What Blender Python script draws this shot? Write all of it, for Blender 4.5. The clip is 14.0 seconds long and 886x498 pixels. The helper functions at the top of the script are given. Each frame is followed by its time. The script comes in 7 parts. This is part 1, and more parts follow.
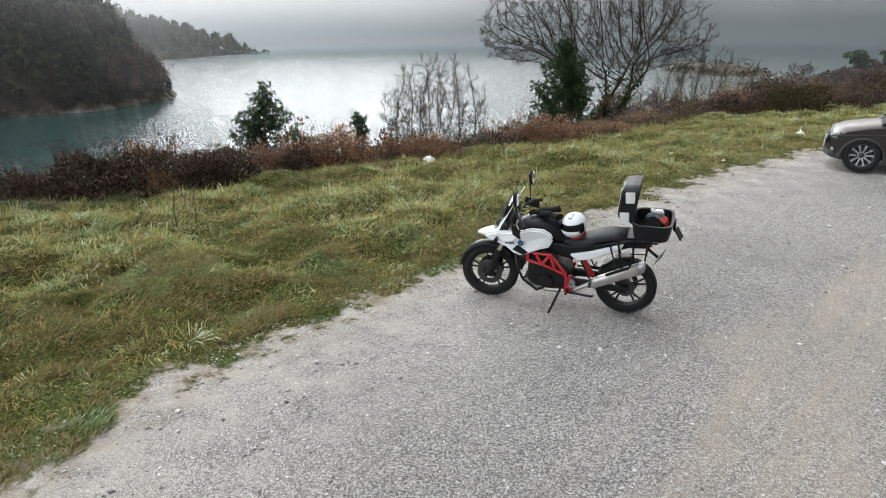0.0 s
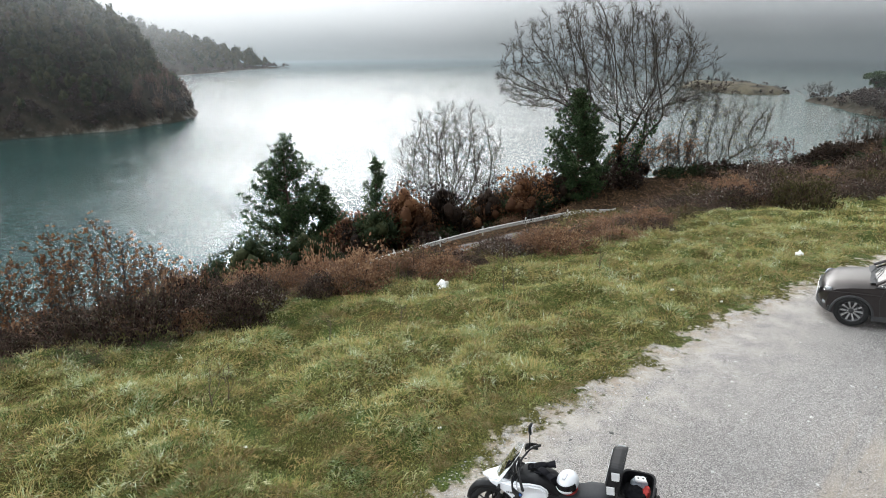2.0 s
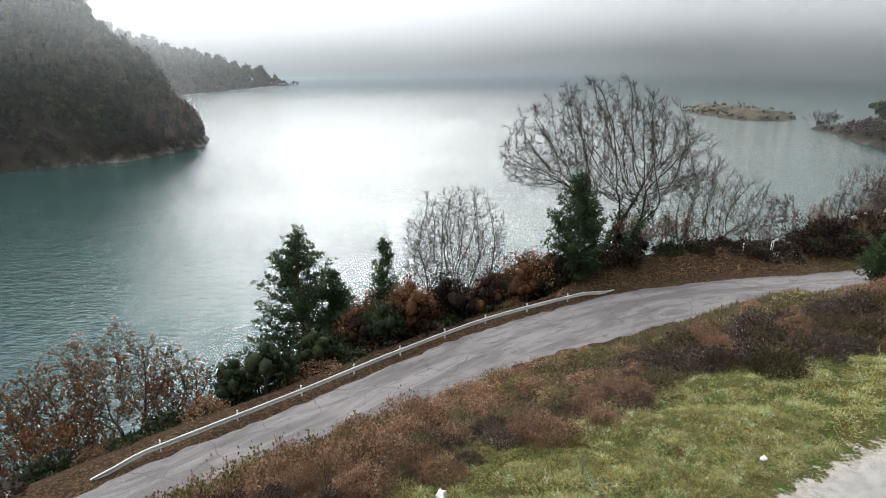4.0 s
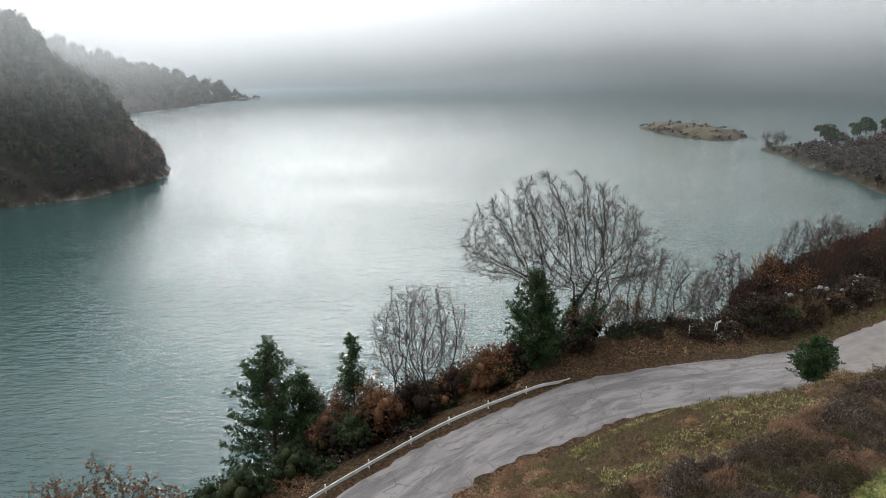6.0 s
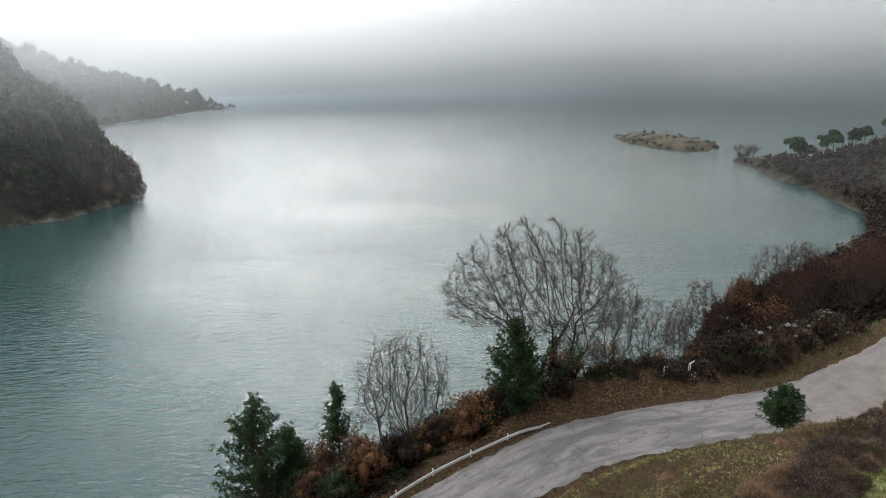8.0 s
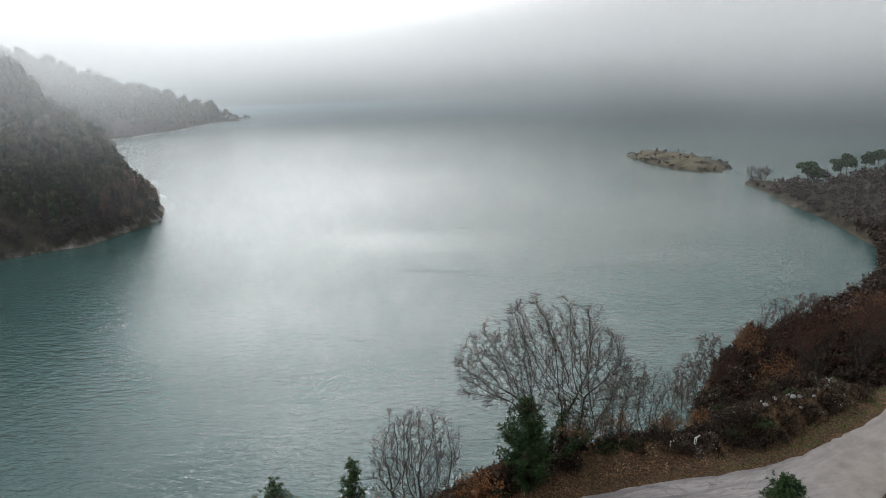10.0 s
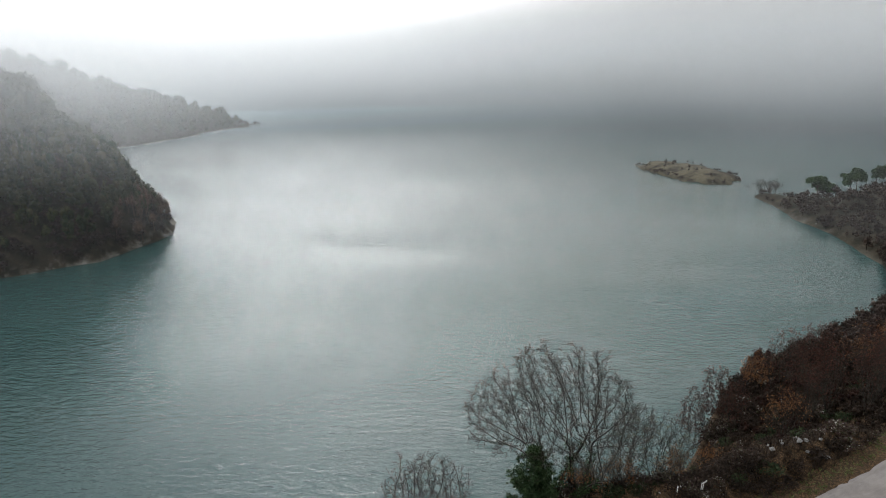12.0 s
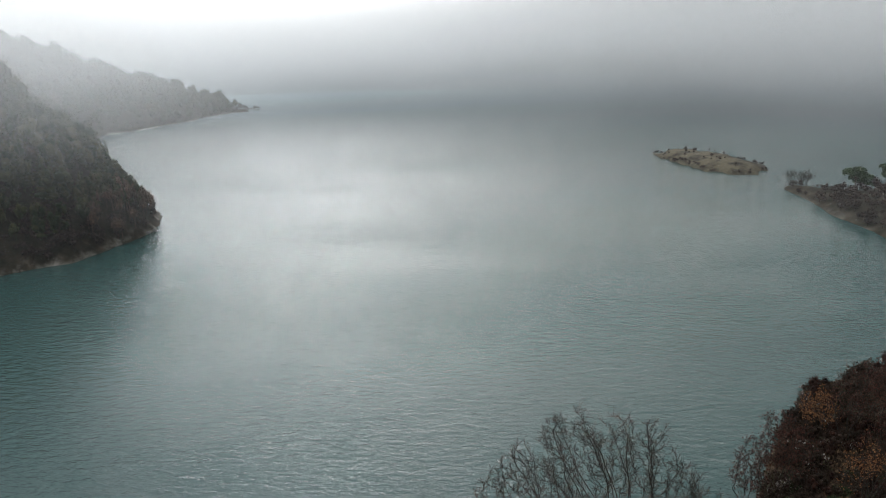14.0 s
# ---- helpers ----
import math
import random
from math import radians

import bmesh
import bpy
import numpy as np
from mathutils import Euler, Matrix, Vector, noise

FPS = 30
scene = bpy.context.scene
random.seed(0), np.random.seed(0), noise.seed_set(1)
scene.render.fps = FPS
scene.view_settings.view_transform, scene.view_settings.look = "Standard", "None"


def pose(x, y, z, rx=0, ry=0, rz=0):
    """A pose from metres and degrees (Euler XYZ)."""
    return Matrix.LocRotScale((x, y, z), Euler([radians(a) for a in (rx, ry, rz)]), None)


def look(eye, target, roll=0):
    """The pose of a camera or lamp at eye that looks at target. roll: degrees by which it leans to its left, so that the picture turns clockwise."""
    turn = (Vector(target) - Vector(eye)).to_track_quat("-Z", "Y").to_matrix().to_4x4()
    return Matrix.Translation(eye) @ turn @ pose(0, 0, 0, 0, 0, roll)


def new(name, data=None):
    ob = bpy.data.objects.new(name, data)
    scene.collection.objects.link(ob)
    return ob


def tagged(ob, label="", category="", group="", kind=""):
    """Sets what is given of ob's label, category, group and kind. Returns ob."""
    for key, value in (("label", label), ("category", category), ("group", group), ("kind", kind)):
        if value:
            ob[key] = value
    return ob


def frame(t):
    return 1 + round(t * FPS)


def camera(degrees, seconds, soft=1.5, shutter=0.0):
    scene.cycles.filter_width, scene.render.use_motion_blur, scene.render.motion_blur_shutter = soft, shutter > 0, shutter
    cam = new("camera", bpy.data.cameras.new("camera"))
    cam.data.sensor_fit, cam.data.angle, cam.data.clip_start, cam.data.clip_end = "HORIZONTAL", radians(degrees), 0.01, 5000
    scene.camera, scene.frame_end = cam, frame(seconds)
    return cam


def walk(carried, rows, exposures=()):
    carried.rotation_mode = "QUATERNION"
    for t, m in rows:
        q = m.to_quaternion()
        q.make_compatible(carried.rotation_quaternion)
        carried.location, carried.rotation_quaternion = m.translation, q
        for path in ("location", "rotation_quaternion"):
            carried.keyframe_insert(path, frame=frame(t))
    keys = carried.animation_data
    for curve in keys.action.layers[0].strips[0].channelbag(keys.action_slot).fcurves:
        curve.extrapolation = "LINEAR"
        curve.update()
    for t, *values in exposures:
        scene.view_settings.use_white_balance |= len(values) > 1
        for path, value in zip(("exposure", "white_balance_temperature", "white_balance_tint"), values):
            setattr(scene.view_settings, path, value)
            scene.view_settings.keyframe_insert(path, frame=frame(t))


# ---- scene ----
cam = camera(66.7, 14.0, soft=1.0)
PATH = [
    (0, (1.257, -0.628, 3.036), (1.171, 1.266, 2.4), -0.7),
    (0.5, (1.265, -0.668, 3.907), (1.168, 1.229, 3.279), -0.7),
    (1, (1.299, -0.71, 4.745), (1.19, 1.188, 4.126), -0.7),
    (1.5, (1.365, -0.691, 5.259), (1.244, 1.21, 4.648), -0.6),
    (2, (1.358, -0.647, 6.141), (1.225, 1.254, 5.534), -0.6),
    (2.5, (1.377, -0.648, 7.001), (1.233, 1.254, 6.4), -0.6),
    (3, (1.442, -0.634, 8.61), (1.289, 1.27, 8.017), -0.5),
    (3.2, (1.465, -0.699, 9.306), (1.307, 1.208, 8.725), -0.5),
    (5.5, (2.089, -1.143, 19.897), (1.973, 0.768, 19.319), -0.7),
    (6, (2.043, -1.251, 21.91), (1.989, 0.664, 21.335), -0.8),
    (6.5, (1.933, -1.353, 23.998), (1.925, 0.562, 23.423), -0.9),
    (7, (1.868, -1.307, 25.405), (1.887, 0.609, 24.83), -0.9),
    (9.5, (1.83, -1.472, 31.579), (1.812, 0.447, 31.017), -0.9),
    (10, (1.818, -1.414, 35.146), (1.793, 0.505, 34.582), -0.9),
    (10.5, (1.827, -1.162, 38.155), (1.797, 0.757, 37.592), -1.0),
    (11, (1.784, -1.284, 40.43), (1.747, 0.635, 39.868), -1.0),
    (11.5, (1.807, -1.432, 40.581), (1.762, 0.487, 40.02), -1.0),
    (12, (1.605, -1.155, 40.433), (1.556, 0.764, 39.87), -0.9),
    (12.5, (1.408, 1.333, 40.235), (1.354, 3.247, 39.659), -0.9),
    (13, (1.426, 6.064, 39.942), (1.365, 7.973, 39.347), -0.9),
    (13.5, (1.355, 11.799, 39.638), (1.29, 13.705, 39.033), -0.9),
    (14, (1.443, 18.173, 39.64), (1.375, 20.077, 39.031), -1.0),
]
EXPOSURES = [(0, 0.46), (3, 0.7), (5.5, 0.52), (7, 0.4), (9.5, 0.28), (12, 0.15), (14, 0.1)]
walk(cam, [(t, look(eye, target, roll)) for t, eye, target, roll in PATH], EXPOSURES)

# ---- light: low winter overcast with the sun behind thin fog over the lake ----
SUN_AZ, SUN_EL = radians(5.0), radians(17.0)          # azimuth from +y towards +x
SUN_DIR = Vector((math.sin(SUN_AZ) * math.cos(SUN_EL), math.cos(SUN_AZ) * math.cos(SUN_EL), math.sin(SUN_EL)))
WATER = -20.4


def node_tree(owner):
    owner.use_nodes = True
    nt = owner.node_tree
    nt.nodes.clear()

    def add(kind, ins=None, **props):
        n = nt.nodes.new(kind)
        for k, v in props.items():
            setattr(n, k, v)
        for k, v in (ins or {}).items():
            if hasattr(v, "is_output"):
                nt.links.new(v, n.inputs[k])
            else:
                n.inputs[k].default_value = v
        return n
    return nt, add


world = bpy.data.worlds.new("overcast_sky")
scene.world = world
nt, add = node_tree(world)
sky = add("ShaderNodeTexSky", sky_type="NISHITA", sun_disc=False, sun_elevation=SUN_EL, sun_rotation=SUN_AZ)
bw = add("ShaderNodeRGBToBW", {0: sky.outputs[0]})
geo = add("ShaderNodeTexCoord")
sep = add("ShaderNodeSeparateXYZ", {0: geo.outputs["Generated"]})
dot = add("ShaderNodeVectorMath", {0: geo.outputs["Generated"], 1: SUN_DIR}, operation="DOT_PRODUCT")
ramp = add("ShaderNodeValToRGB", {0: dot.outputs["Value"]})
e = ramp.color_ramp.elements
e[0].position, e[0].color = 0.0, (0.42, 0.445, 0.47, 1)
e[1].position, e[1].color = 1.0, (2.5, 2.53, 2.55, 1)
for p, c in ((0.35, (0.56, 0.60, 0.63, 1)), (0.55, (0.66, 0.70, 0.725, 1)), (0.766, (0.76, 0.80, 0.83, 1)), (0.87, (1.0, 1.04, 1.07, 1)), (0.94, (1.55, 1.60, 1.63, 1)), (0.975, (2.1, 2.14, 2.16, 1))):
    k = e.new(p)
    k.color = c
prof = add("ShaderNodeValToRGB", {0: sep.outputs[2]})
e = prof.color_ramp.elements
e[0].position, e[0].color = 0.0, (0.85, 0.85, 0.85, 1)
e[1].position, e[1].color = 1.0, (3.1, 3.1, 3.1, 1)
for p, c in ((0.08, 1.25), (0.17, 2.45), (0.30, 2.55), (0.43, 1.05), (0.55, 0.5), (0.66, 0.7), (0.84, 2.1)):
    e.new(p).color = (c, c, c, 1)
east = add("ShaderNodeMapRange", {0: sep.outputs[0], 1: -0.5, 2: 0.36, 3: 2.0, 4: 0.28}, interpolation_type="SMOOTHSTEP")
level = add("ShaderNodeMath", {0: prof.outputs[0], 1: east.outputs[0]}, operation="MULTIPLY")
dim = add("ShaderNodeVectorMath", {0: ramp.outputs[0], "Scale": level.outputs[0]}, operation="SCALE")
clouds = add("ShaderNodeTexNoise", {"Vector": geo.outputs["Generated"], "Scale": 2.2, "Detail": 4.0, "Roughness": 0.5})
cl = add("ShaderNodeMapRange", {0: clouds.outputs[0], 1: 0.3, 2: 0.7, 3: 0.86, 4: 1.12})
fog = add("ShaderNodeVectorMath", {0: dim.outputs[0], "Scale": cl.outputs[0]}, operation="SCALE")
skyw = add("ShaderNodeVectorMath", {0: sky.outputs[0], "Scale": 0.005}, operation="SCALE")
summ = add("ShaderNodeVectorMath", {0: fog.outputs[0], 1: skyw.outputs[0]}, operation="ADD")
bg = add("ShaderNodeBackground", {0: summ.outputs[0], 1: 1.2})
add("ShaderNodeOutputWorld", {0: bg.outputs[0]})

sun = new("sun", bpy.data.lights.new("sun", "SUN"))
sun.data.energy, sun.data.angle, sun.data.color = 0.6, radians(52), (1.0, 0.96, 0.91)
sun.matrix_world = look(SUN_DIR * 50, (0, 0, 0))


# ---- materials ----
def material(name, build, rough=0.8, metal=0.0, bump=None, spec=None, **more):
    """build(add) gives the colour (a socket or a tuple) and, if wanted, a height for the relief."""
    m = bpy.data.materials.new(name)
    nt, add = node_tree(m)
    got = build(add)
    col, height, rgh = (tuple(got) + (None, None))[:3] if isinstance(got, list) else (got, None, None)
    p = add("ShaderNodeBsdfPrincipled", {"Roughness": rough if rgh is None else rgh, "Metallic": metal, **more})
    if hasattr(col, "is_output"):
        nt.links.new(col, p.inputs["Base Color"])
    else:
        p.inputs["Base Color"].default_value = (*col, 1) if len(col) == 3 else col
    if spec is not None:
        p.inputs["Specular IOR Level"].default_value = spec
    if height is not None:
        b = add("ShaderNodeBump", {"Height": height, "Strength": (bump or (0.5, 0.01))[0], "Distance": (bump or (0.5, 0.01))[1]})
        nt.links.new(b.outputs[0], p.inputs["Normal"])
    add("ShaderNodeOutputMaterial", {0: p.outputs[0]})
    return m


def coords(add):
    return add("ShaderNodeNewGeometry").outputs["Position"]


def noise_of(add, scale, detail=4.0, rough=0.55, vec=None, stretch=None, dist=0.0):
    v = vec or coords(add)
    if stretch:
        v = add("ShaderNodeMapping", {0: v, "Rotation": (0, 0, stretch[0]), "Scale": stretch[1]}).outputs[0]
    return add("ShaderNodeTexNoise", {"Vector": v, "Scale": scale, "Detail": detail, "Roughness": rough, "Distortion": dist}).outputs[0]


def ramp_of(add, fac, *stops):
    r = add("ShaderNodeValToRGB", {0: fac})
    el = r.color_ramp.elements
    el[0].position, el[0].color = stops[0][0], (*stops[0][1], 1)
    el[1].position, el[1].color = stops[-1][0], (*stops[-1][1], 1)
    for p, c in stops[1:-1]:
        k = el.new(p)
        k.color = (*c, 1)
    return r.outputs[0]


def mix_of(add, fac, a, b, mode="MIX"):
    m = add("ShaderNodeMix", {0: fac}, data_type="RGBA", blend_type=mode)
    nt = m.id_data
    for i, v in ((6, a), (7, b)):
        if hasattr(v, "is_output"):
            nt.links.new(v, m.inputs[i])
        else:
            m.inputs[i].default_value = (*v, 1)
    return m.outputs[2]


def remap(add, v, a, b, c=0.0, d=1.0, smooth=False):
    return add("ShaderNodeMapRange", {0: v, 1: a, 2: b, 3: c, 4: d}, interpolation_type="SMOOTHSTEP" if smooth else "LINEAR").outputs[0]


def math_of(add, op, a, b=0.0):
    return add("ShaderNodeMath", {0: a, 1: b}, operation=op).outputs[0]


def attr_of(add, name):
    return add("ShaderNodeAttribute", attribute_name=name).outputs["Fac"]


def per_island(add):
    return add("ShaderNodeNewGeometry").outputs["Random Per Island"]


def plain(name, rgb, rough=0.5, metal=0.0, vary=0.12, scale=30.0, **more):
    """Paint, plastic, rubber or metal with slight unevenness at two scales."""
    def build(add):
        co = add("ShaderNodeTexCoord").outputs["Object"]
        n = noise_of(add, scale, 5, 0.6, co)
        n2 = noise_of(add, scale / 7, 3, 0.5, co)
        f = math_of(add, "ADD", math_of(add, "MULTIPLY", n, 0.6), math_of(add, "MULTIPLY", n2, 0.4))
        lo, hi = [tuple(max(0.0, min(1.0, c * k)) for c in rgb) for k in (1 - vary, 1 + vary)]
        return [ramp_of(add, f, (0.3, lo), (0.7, hi)), n, remap(add, n2, 0.3, 0.7, max(0.03, rough - 0.07), min(1, rough + 0.1))]
    return material(name, build, rough, metal, bump=(0.08, 0.002), **more)


def leafy(name, stops, rough=0.65, trans=0.25, patch=0.6, drift=0.45):
    """Leaves, needles or blades: each its own tint, in drifts."""
    m = bpy.data.materials.new(name)
    nt, add = node_tree(m)
    r = per_island(add)
    n = noise_of(add, patch, 5, 0.62)
    f = math_of(add, "ADD", math_of(add, "MULTIPLY", r, 1 - drift), math_of(add, "MULTIPLY", remap(add, n, 0.3, 0.7), drift))
    col = ramp_of(add, f, *stops)
    p = add("ShaderNodeBsdfPrincipled", {"Base Color": col, "Roughness": rough, "Specular IOR Level": 0.08})
    t = add("ShaderNodeBsdfTranslucent", {0: col})
    mx = add("ShaderNodeMixShader", {0: trans, 1: p.outputs[0], 2: t.outputs[0]})
    add("ShaderNodeOutputMaterial", {0: mx.outputs[0]})
    return m


# ---- mesh tools ----
def np_mesh(name, V, F, mat=None, smooth=False, mats=None, index=None):
    """A mesh from arrays of corners and equal-sided faces."""
    me = bpy.data.meshes.new(name)
    V, F = np.asarray(V, dtype=np.float32), np.asarray(F, dtype=np.int32)
    k = F.shape[1]
    me.vertices.add(len(V))
    me.vertices.foreach_set("co", V.ravel())
    me.loops.add(F.size)
    me.loops.foreach_set("vertex_index", F.ravel())
    me.polygons.add(len(F))
    me.polygons.foreach_set("loop_start", np.arange(0, F.size, k, dtype=np.int32))
    if index is not None:
        me.polygons.foreach_set("material_index", np.asarray(index, dtype=np.int32))
    if smooth:
        me.polygons.foreach_set("use_smooth", np.ones(len(F), dtype=bool))
    me.update(calc_edges=True)
    for m in (mats or ([mat] if mat else [])):
        me.materials.append(m)
    return me


def part(name, bm, mat, parent, label="", smooth=False):
    """Link a bmesh, or a finished mesh, as one part under a thing or a part."""
    if isinstance(bm, bmesh.types.BMesh):
        me = bpy.data.meshes.new(name)
        bm.to_mesh(me)
        bm.free()
        me.materials.append(mat)
    else:
        me = bm
    if smooth:
        me.polygons.foreach_set("use_smooth", np.ones(len(me.polygons), dtype=bool))
    ob = new(name, me)
    ob.parent = parent
    if label:
        ob["label"] = label
    return ob


def field(x, y, size, seed=0, octaves=4):
    """Smooth value noise over arrays, about -1 to 1."""
    out, amp, tot = 0.0, 1.0, 0.0
    for o in range(octaves):
        u, v = x / size + 17.3 * seed + o * 5.1, y / size - 9.7 * seed + o * 3.7
        iu, iv = np.floor(u), np.floor(v)
        fu, fv = u - iu, v - iv
        fu, fv = fu * fu * (3 - 2 * fu), fv * fv * (3 - 2 * fv)

        def h(a, b):
            s = np.sin(a * 127.1 + b * 311.7 + seed * 74.7) * 43758.5453
            return (s - np.floor(s)) * 2 - 1
        a = h(iu, iv) * (1 - fu) + h(iu + 1, iv) * fu
        b = h(iu, iv + 1) * (1 - fu) + h(iu + 1, iv + 1) * fu
        out = out + amp * (a * (1 - fv) + b * fv)
        tot += amp
        amp, size = amp * 0.5, size * 0.5
    return out / tot * 1.6


def side(x, y, line):
    """Signed distance to a polyline (plus on its left), and how far along it (0 to 1)."""
    best, sgn, along = np.full(np.shape(x), 1e9), np.ones(np.shape(x)), np.zeros(np.shape(x))
    n = len(line) - 1
    for i in range(n):
        (ax, ay), (bx, by) = line[i], line[i + 1]
        dx, dy = bx - ax, by - ay
        t = np.clip(((x - ax) * dx + (y - ay) * dy) / (dx * dx + dy * dy), 0, 1)
        d = np.hypot(x - ax - t * dx, y - ay - t * dy)
        c = dx * (y - ay) - dy * (x - ax)
        near = d < best - 1e-9
        best, sgn, along = np.where(near, d, best), np.where(near, np.sign(c), sgn), np.where(near, (i + t) / n, along)
    return best * sgn, along


def step(a, b, x):
    t = np.clip((x - a) / (b - a), 0, 1)
    return t * t * (3 - 2 * t)


# ---- the lie of the land ----
EDGE = [(-60, -62), (-20, -22), (-7, -5.5), (-3, 1.6), (-2.1, 3.3), (-1.6, 4.5), (-0.5, 5.9), (0.3, 6.9), (1.3, 8.0), (2.3, 9.4), (3.8, 10.9), (5.5, 12.6),
        (8.0, 14.8), (10.0, 16.4), (13.1, 18.7), (20, 23), (40, 36), (70, 62), (120, 100)]       # gravel and grass
BROW = [(-60, -42), (-30, -8), (-16, 6.5), (-9, 11.2), (-6, 12.6), (-3, 15), (0, 16.5), (2.5, 18.6), (5.6, 19.9), (9.5, 24), (13, 25.5), (18, 28), (30, 36), (45, 47),
        (75, 72), (120, 108)]                                                                     # top of the bank
RAIL = [(-62, -22), (-34, 9), (-18.1, 28.1), (-11.1, 35.5), (-5.3, 42.1), (0.6, 48.2), (6.5, 52.8), (12.3, 56.7), (18.8, 58.6), (24.8, 59.5), (30.8, 60.4), (37.4, 62.2), (42, 64.4),
        (52.2, 70.4), (80, 91), (120, 122)]                                                       # lake side of the road
SHORE = [(-100, -20), (-62, 12), (-36, 38), (-22, 52), (-9, 64), (6, 73), (22, 78), (36, 88), (46, 105), (60, 124), (84, 136), (108, 158), (123, 184), (127, 220),
         (124.5, 240), (127, 262), (126, 278), (126.6, 282), (129, 284.5), (132, 284), (134.5, 281), (137, 276), (145, 271), (160, 274), (185, 284), (240, 300), (420, 330), (900, 420), (1700, 500)]
HEADLAND = [(-420, 60), (-220, 130), (-128, 182), (-117, 191), (-110, 196), (-106, 208), (-102, 219), (-101.2, 229), (-107, 246), (-140, 290), (-230, 380), (-236, 450), (-231, 463), (-223, 474), (-213, 498), (-203, 532), (-192, 563), (-174, 604),
            (-215, 640), (-330, 700), (-600, 800), (-1700, 900)]
ISLE = [(95, 364), (98, 338), (107, 316), (116, 304), (131, 309), (139, 322), (132, 346), (117, 368), (95, 364)]
MOUNDS = [(39, 70.0, 3.2, 5.5), (48, 76, 2.8, 5.5), (33, 66.5, 1.2, 4)]
TRACKS = [[(0.5, -1.0), (2.6, 3.1), (3.4, 4.3), (4.4, 5.6), (6.4, 7.7), (10.4, 11.2), (14, 15)], [(3.0, 1.0), (3.6, 3.1), (4.5, 4.4), (5.7, 6.1), (7.6, 8.6), (12, 13)],
          [(6.6, 3.0), (5.5, 4.5), (5.2, 5.2), (4.7, 6.0), (3.7, 5.5)], [(1.4, -0.5), (3.1, 2.8), (4.0, 4.2), (5.2, 5.7), (7.2, 7.8), (11, 11.4)], [(5.0, 0.5), (5.2, 3.3), (5.9, 5.0), (7.3, 7.0), (10, 10)]]


def road_w(x):
    return 7.3 + 1.3 * step(-2, 10, x) + 7.5 * step(32, 56, x)


def road_level(x):
    return -8.5 + 0.9 * step(10, 30, x) + 1.5 * step(28, 58, x) - 1.5 * step(-10, -60, x)


def height(x, y):
    dr, _ = side(x, y, RAIL)
    db, _ = side(x, y, BROW)
    ds, _ = side(x, y, SHORE)
    ds = -ds
    zr = road_level(x)
    plateau = 0.05 * field(x, y, 6, 1)
    plateau = plateau - 0.32 * step(-5, 0.5, db) + 0.20 * field(x, y, 0.95, 2, 3) * step(0.1, 1.6, side(x, y, EDGE)[0])
    plateau = plateau + np.maximum(0, -y - 40) * 0.25
    low = np.clip(db, 0, None)
    rest = np.clip(-road_w(x) - dr, 0, None)
    t = low / (low + rest + 1e-6)
    bank = -0.32 + (zr + 0.32) * np.power(np.clip(t, 0, 1), 1.6) + 0.35 * field(x, y, 5, 3) * np.minimum(t, 1 - t) * 3
    land = np.where(db < 0, plateau, np.where(dr < -road_w(x), bank, zr))
    verge = 1.6 + 3.0 * step(6, 14, x) * step(56, 46, x)
    out = np.clip(dr - verge, 0, None)
    ridge = 1.5 * np.exp(-((dr - 4.2) / 2.6) ** 2) * step(5, 12, x) * step(32, 24, x)
    inn = np.clip(ds, 0, None)
    u = out / (out + inn + 1e-6)
    steep = step(36, 52, x)
    fall = zr + (WATER - zr) * ((1 - steep) * (0.55 * u + 0.45 * step(0, 1, u)) + steep * np.power(np.clip(u, 0, 1), 0.5)) + 0.7 * field(x, y, 7, 4) * np.minimum(u, 1 - u) * 2
    land = np.where((dr > 0.4) & (db > 0), np.where(dr > verge, fall, zr) + ridge * step(0.4, 1.8, dr), land)
    for mx, my, h, r in MOUNDS:
        land = land + h * np.exp(-((x - mx) ** 2 + (y - my) ** 2) / r ** 2) * (1 + 0.25 * field(x, y, 3, 5)) * step(0.5, 5, dr) * step(-1, 4, ds)
    # promontory beyond the bay
    pr = np.clip(ds, 0, None)
    cape = WATER + 0.4 + 5.6 * (1 - np.exp(-pr / 11)) * step(150, 200, y) * step(90, 125, x) * (1 + 0.2 * field(x, y, 25, 6)) + np.maximum(0, x - 150) * 0.12
    land = np.where((y > 150) & (x > 95), np.maximum(np.where(y > 210, cape, np.maximum(cape, land * step(210, 150, y) + cape * step(150, 210, y))), WATER - 6), land)
    land = np.where(ds < 0, WATER + 0.45 * np.maximum(ds, -25), land)
    # headlands on the far side of the water
    dh, _ = side(x, y, HEADLAND)
    near_hill = 101 * (1 - np.exp(-np.clip(dh, 0, None) / 80)) * step(330, 235, y)
    far_hill = np.clip((-200 - x) * 0.25, 0.6, 80) * (1 - np.exp(-np.clip(dh, 0, None) / 26)) * step(380, 470, y)
    hill = WATER + 0.3 + (near_hill + far_hill) * (1 + 0.16 * field(x, y, 40, 7)) + 0.6 * field(x, y, 6, 8)
    land = np.where(dh > 0, np.maximum(hill, WATER + 0.1), np.where(dh > -30, np.maximum(land, WATER + 0.45 * dh), land))
    di, _ = side(x, y, ISLE)
    land = np.where(di > 0, WATER + 0.2 + 3.2 * step(0, 10, di) + 0.6 * field(x, y, 9, 9), land)
    far = step(800, 840, np.hypot(x, y)) * (y > 0)
    return land * (1 - far) + far * (WATER - 6)


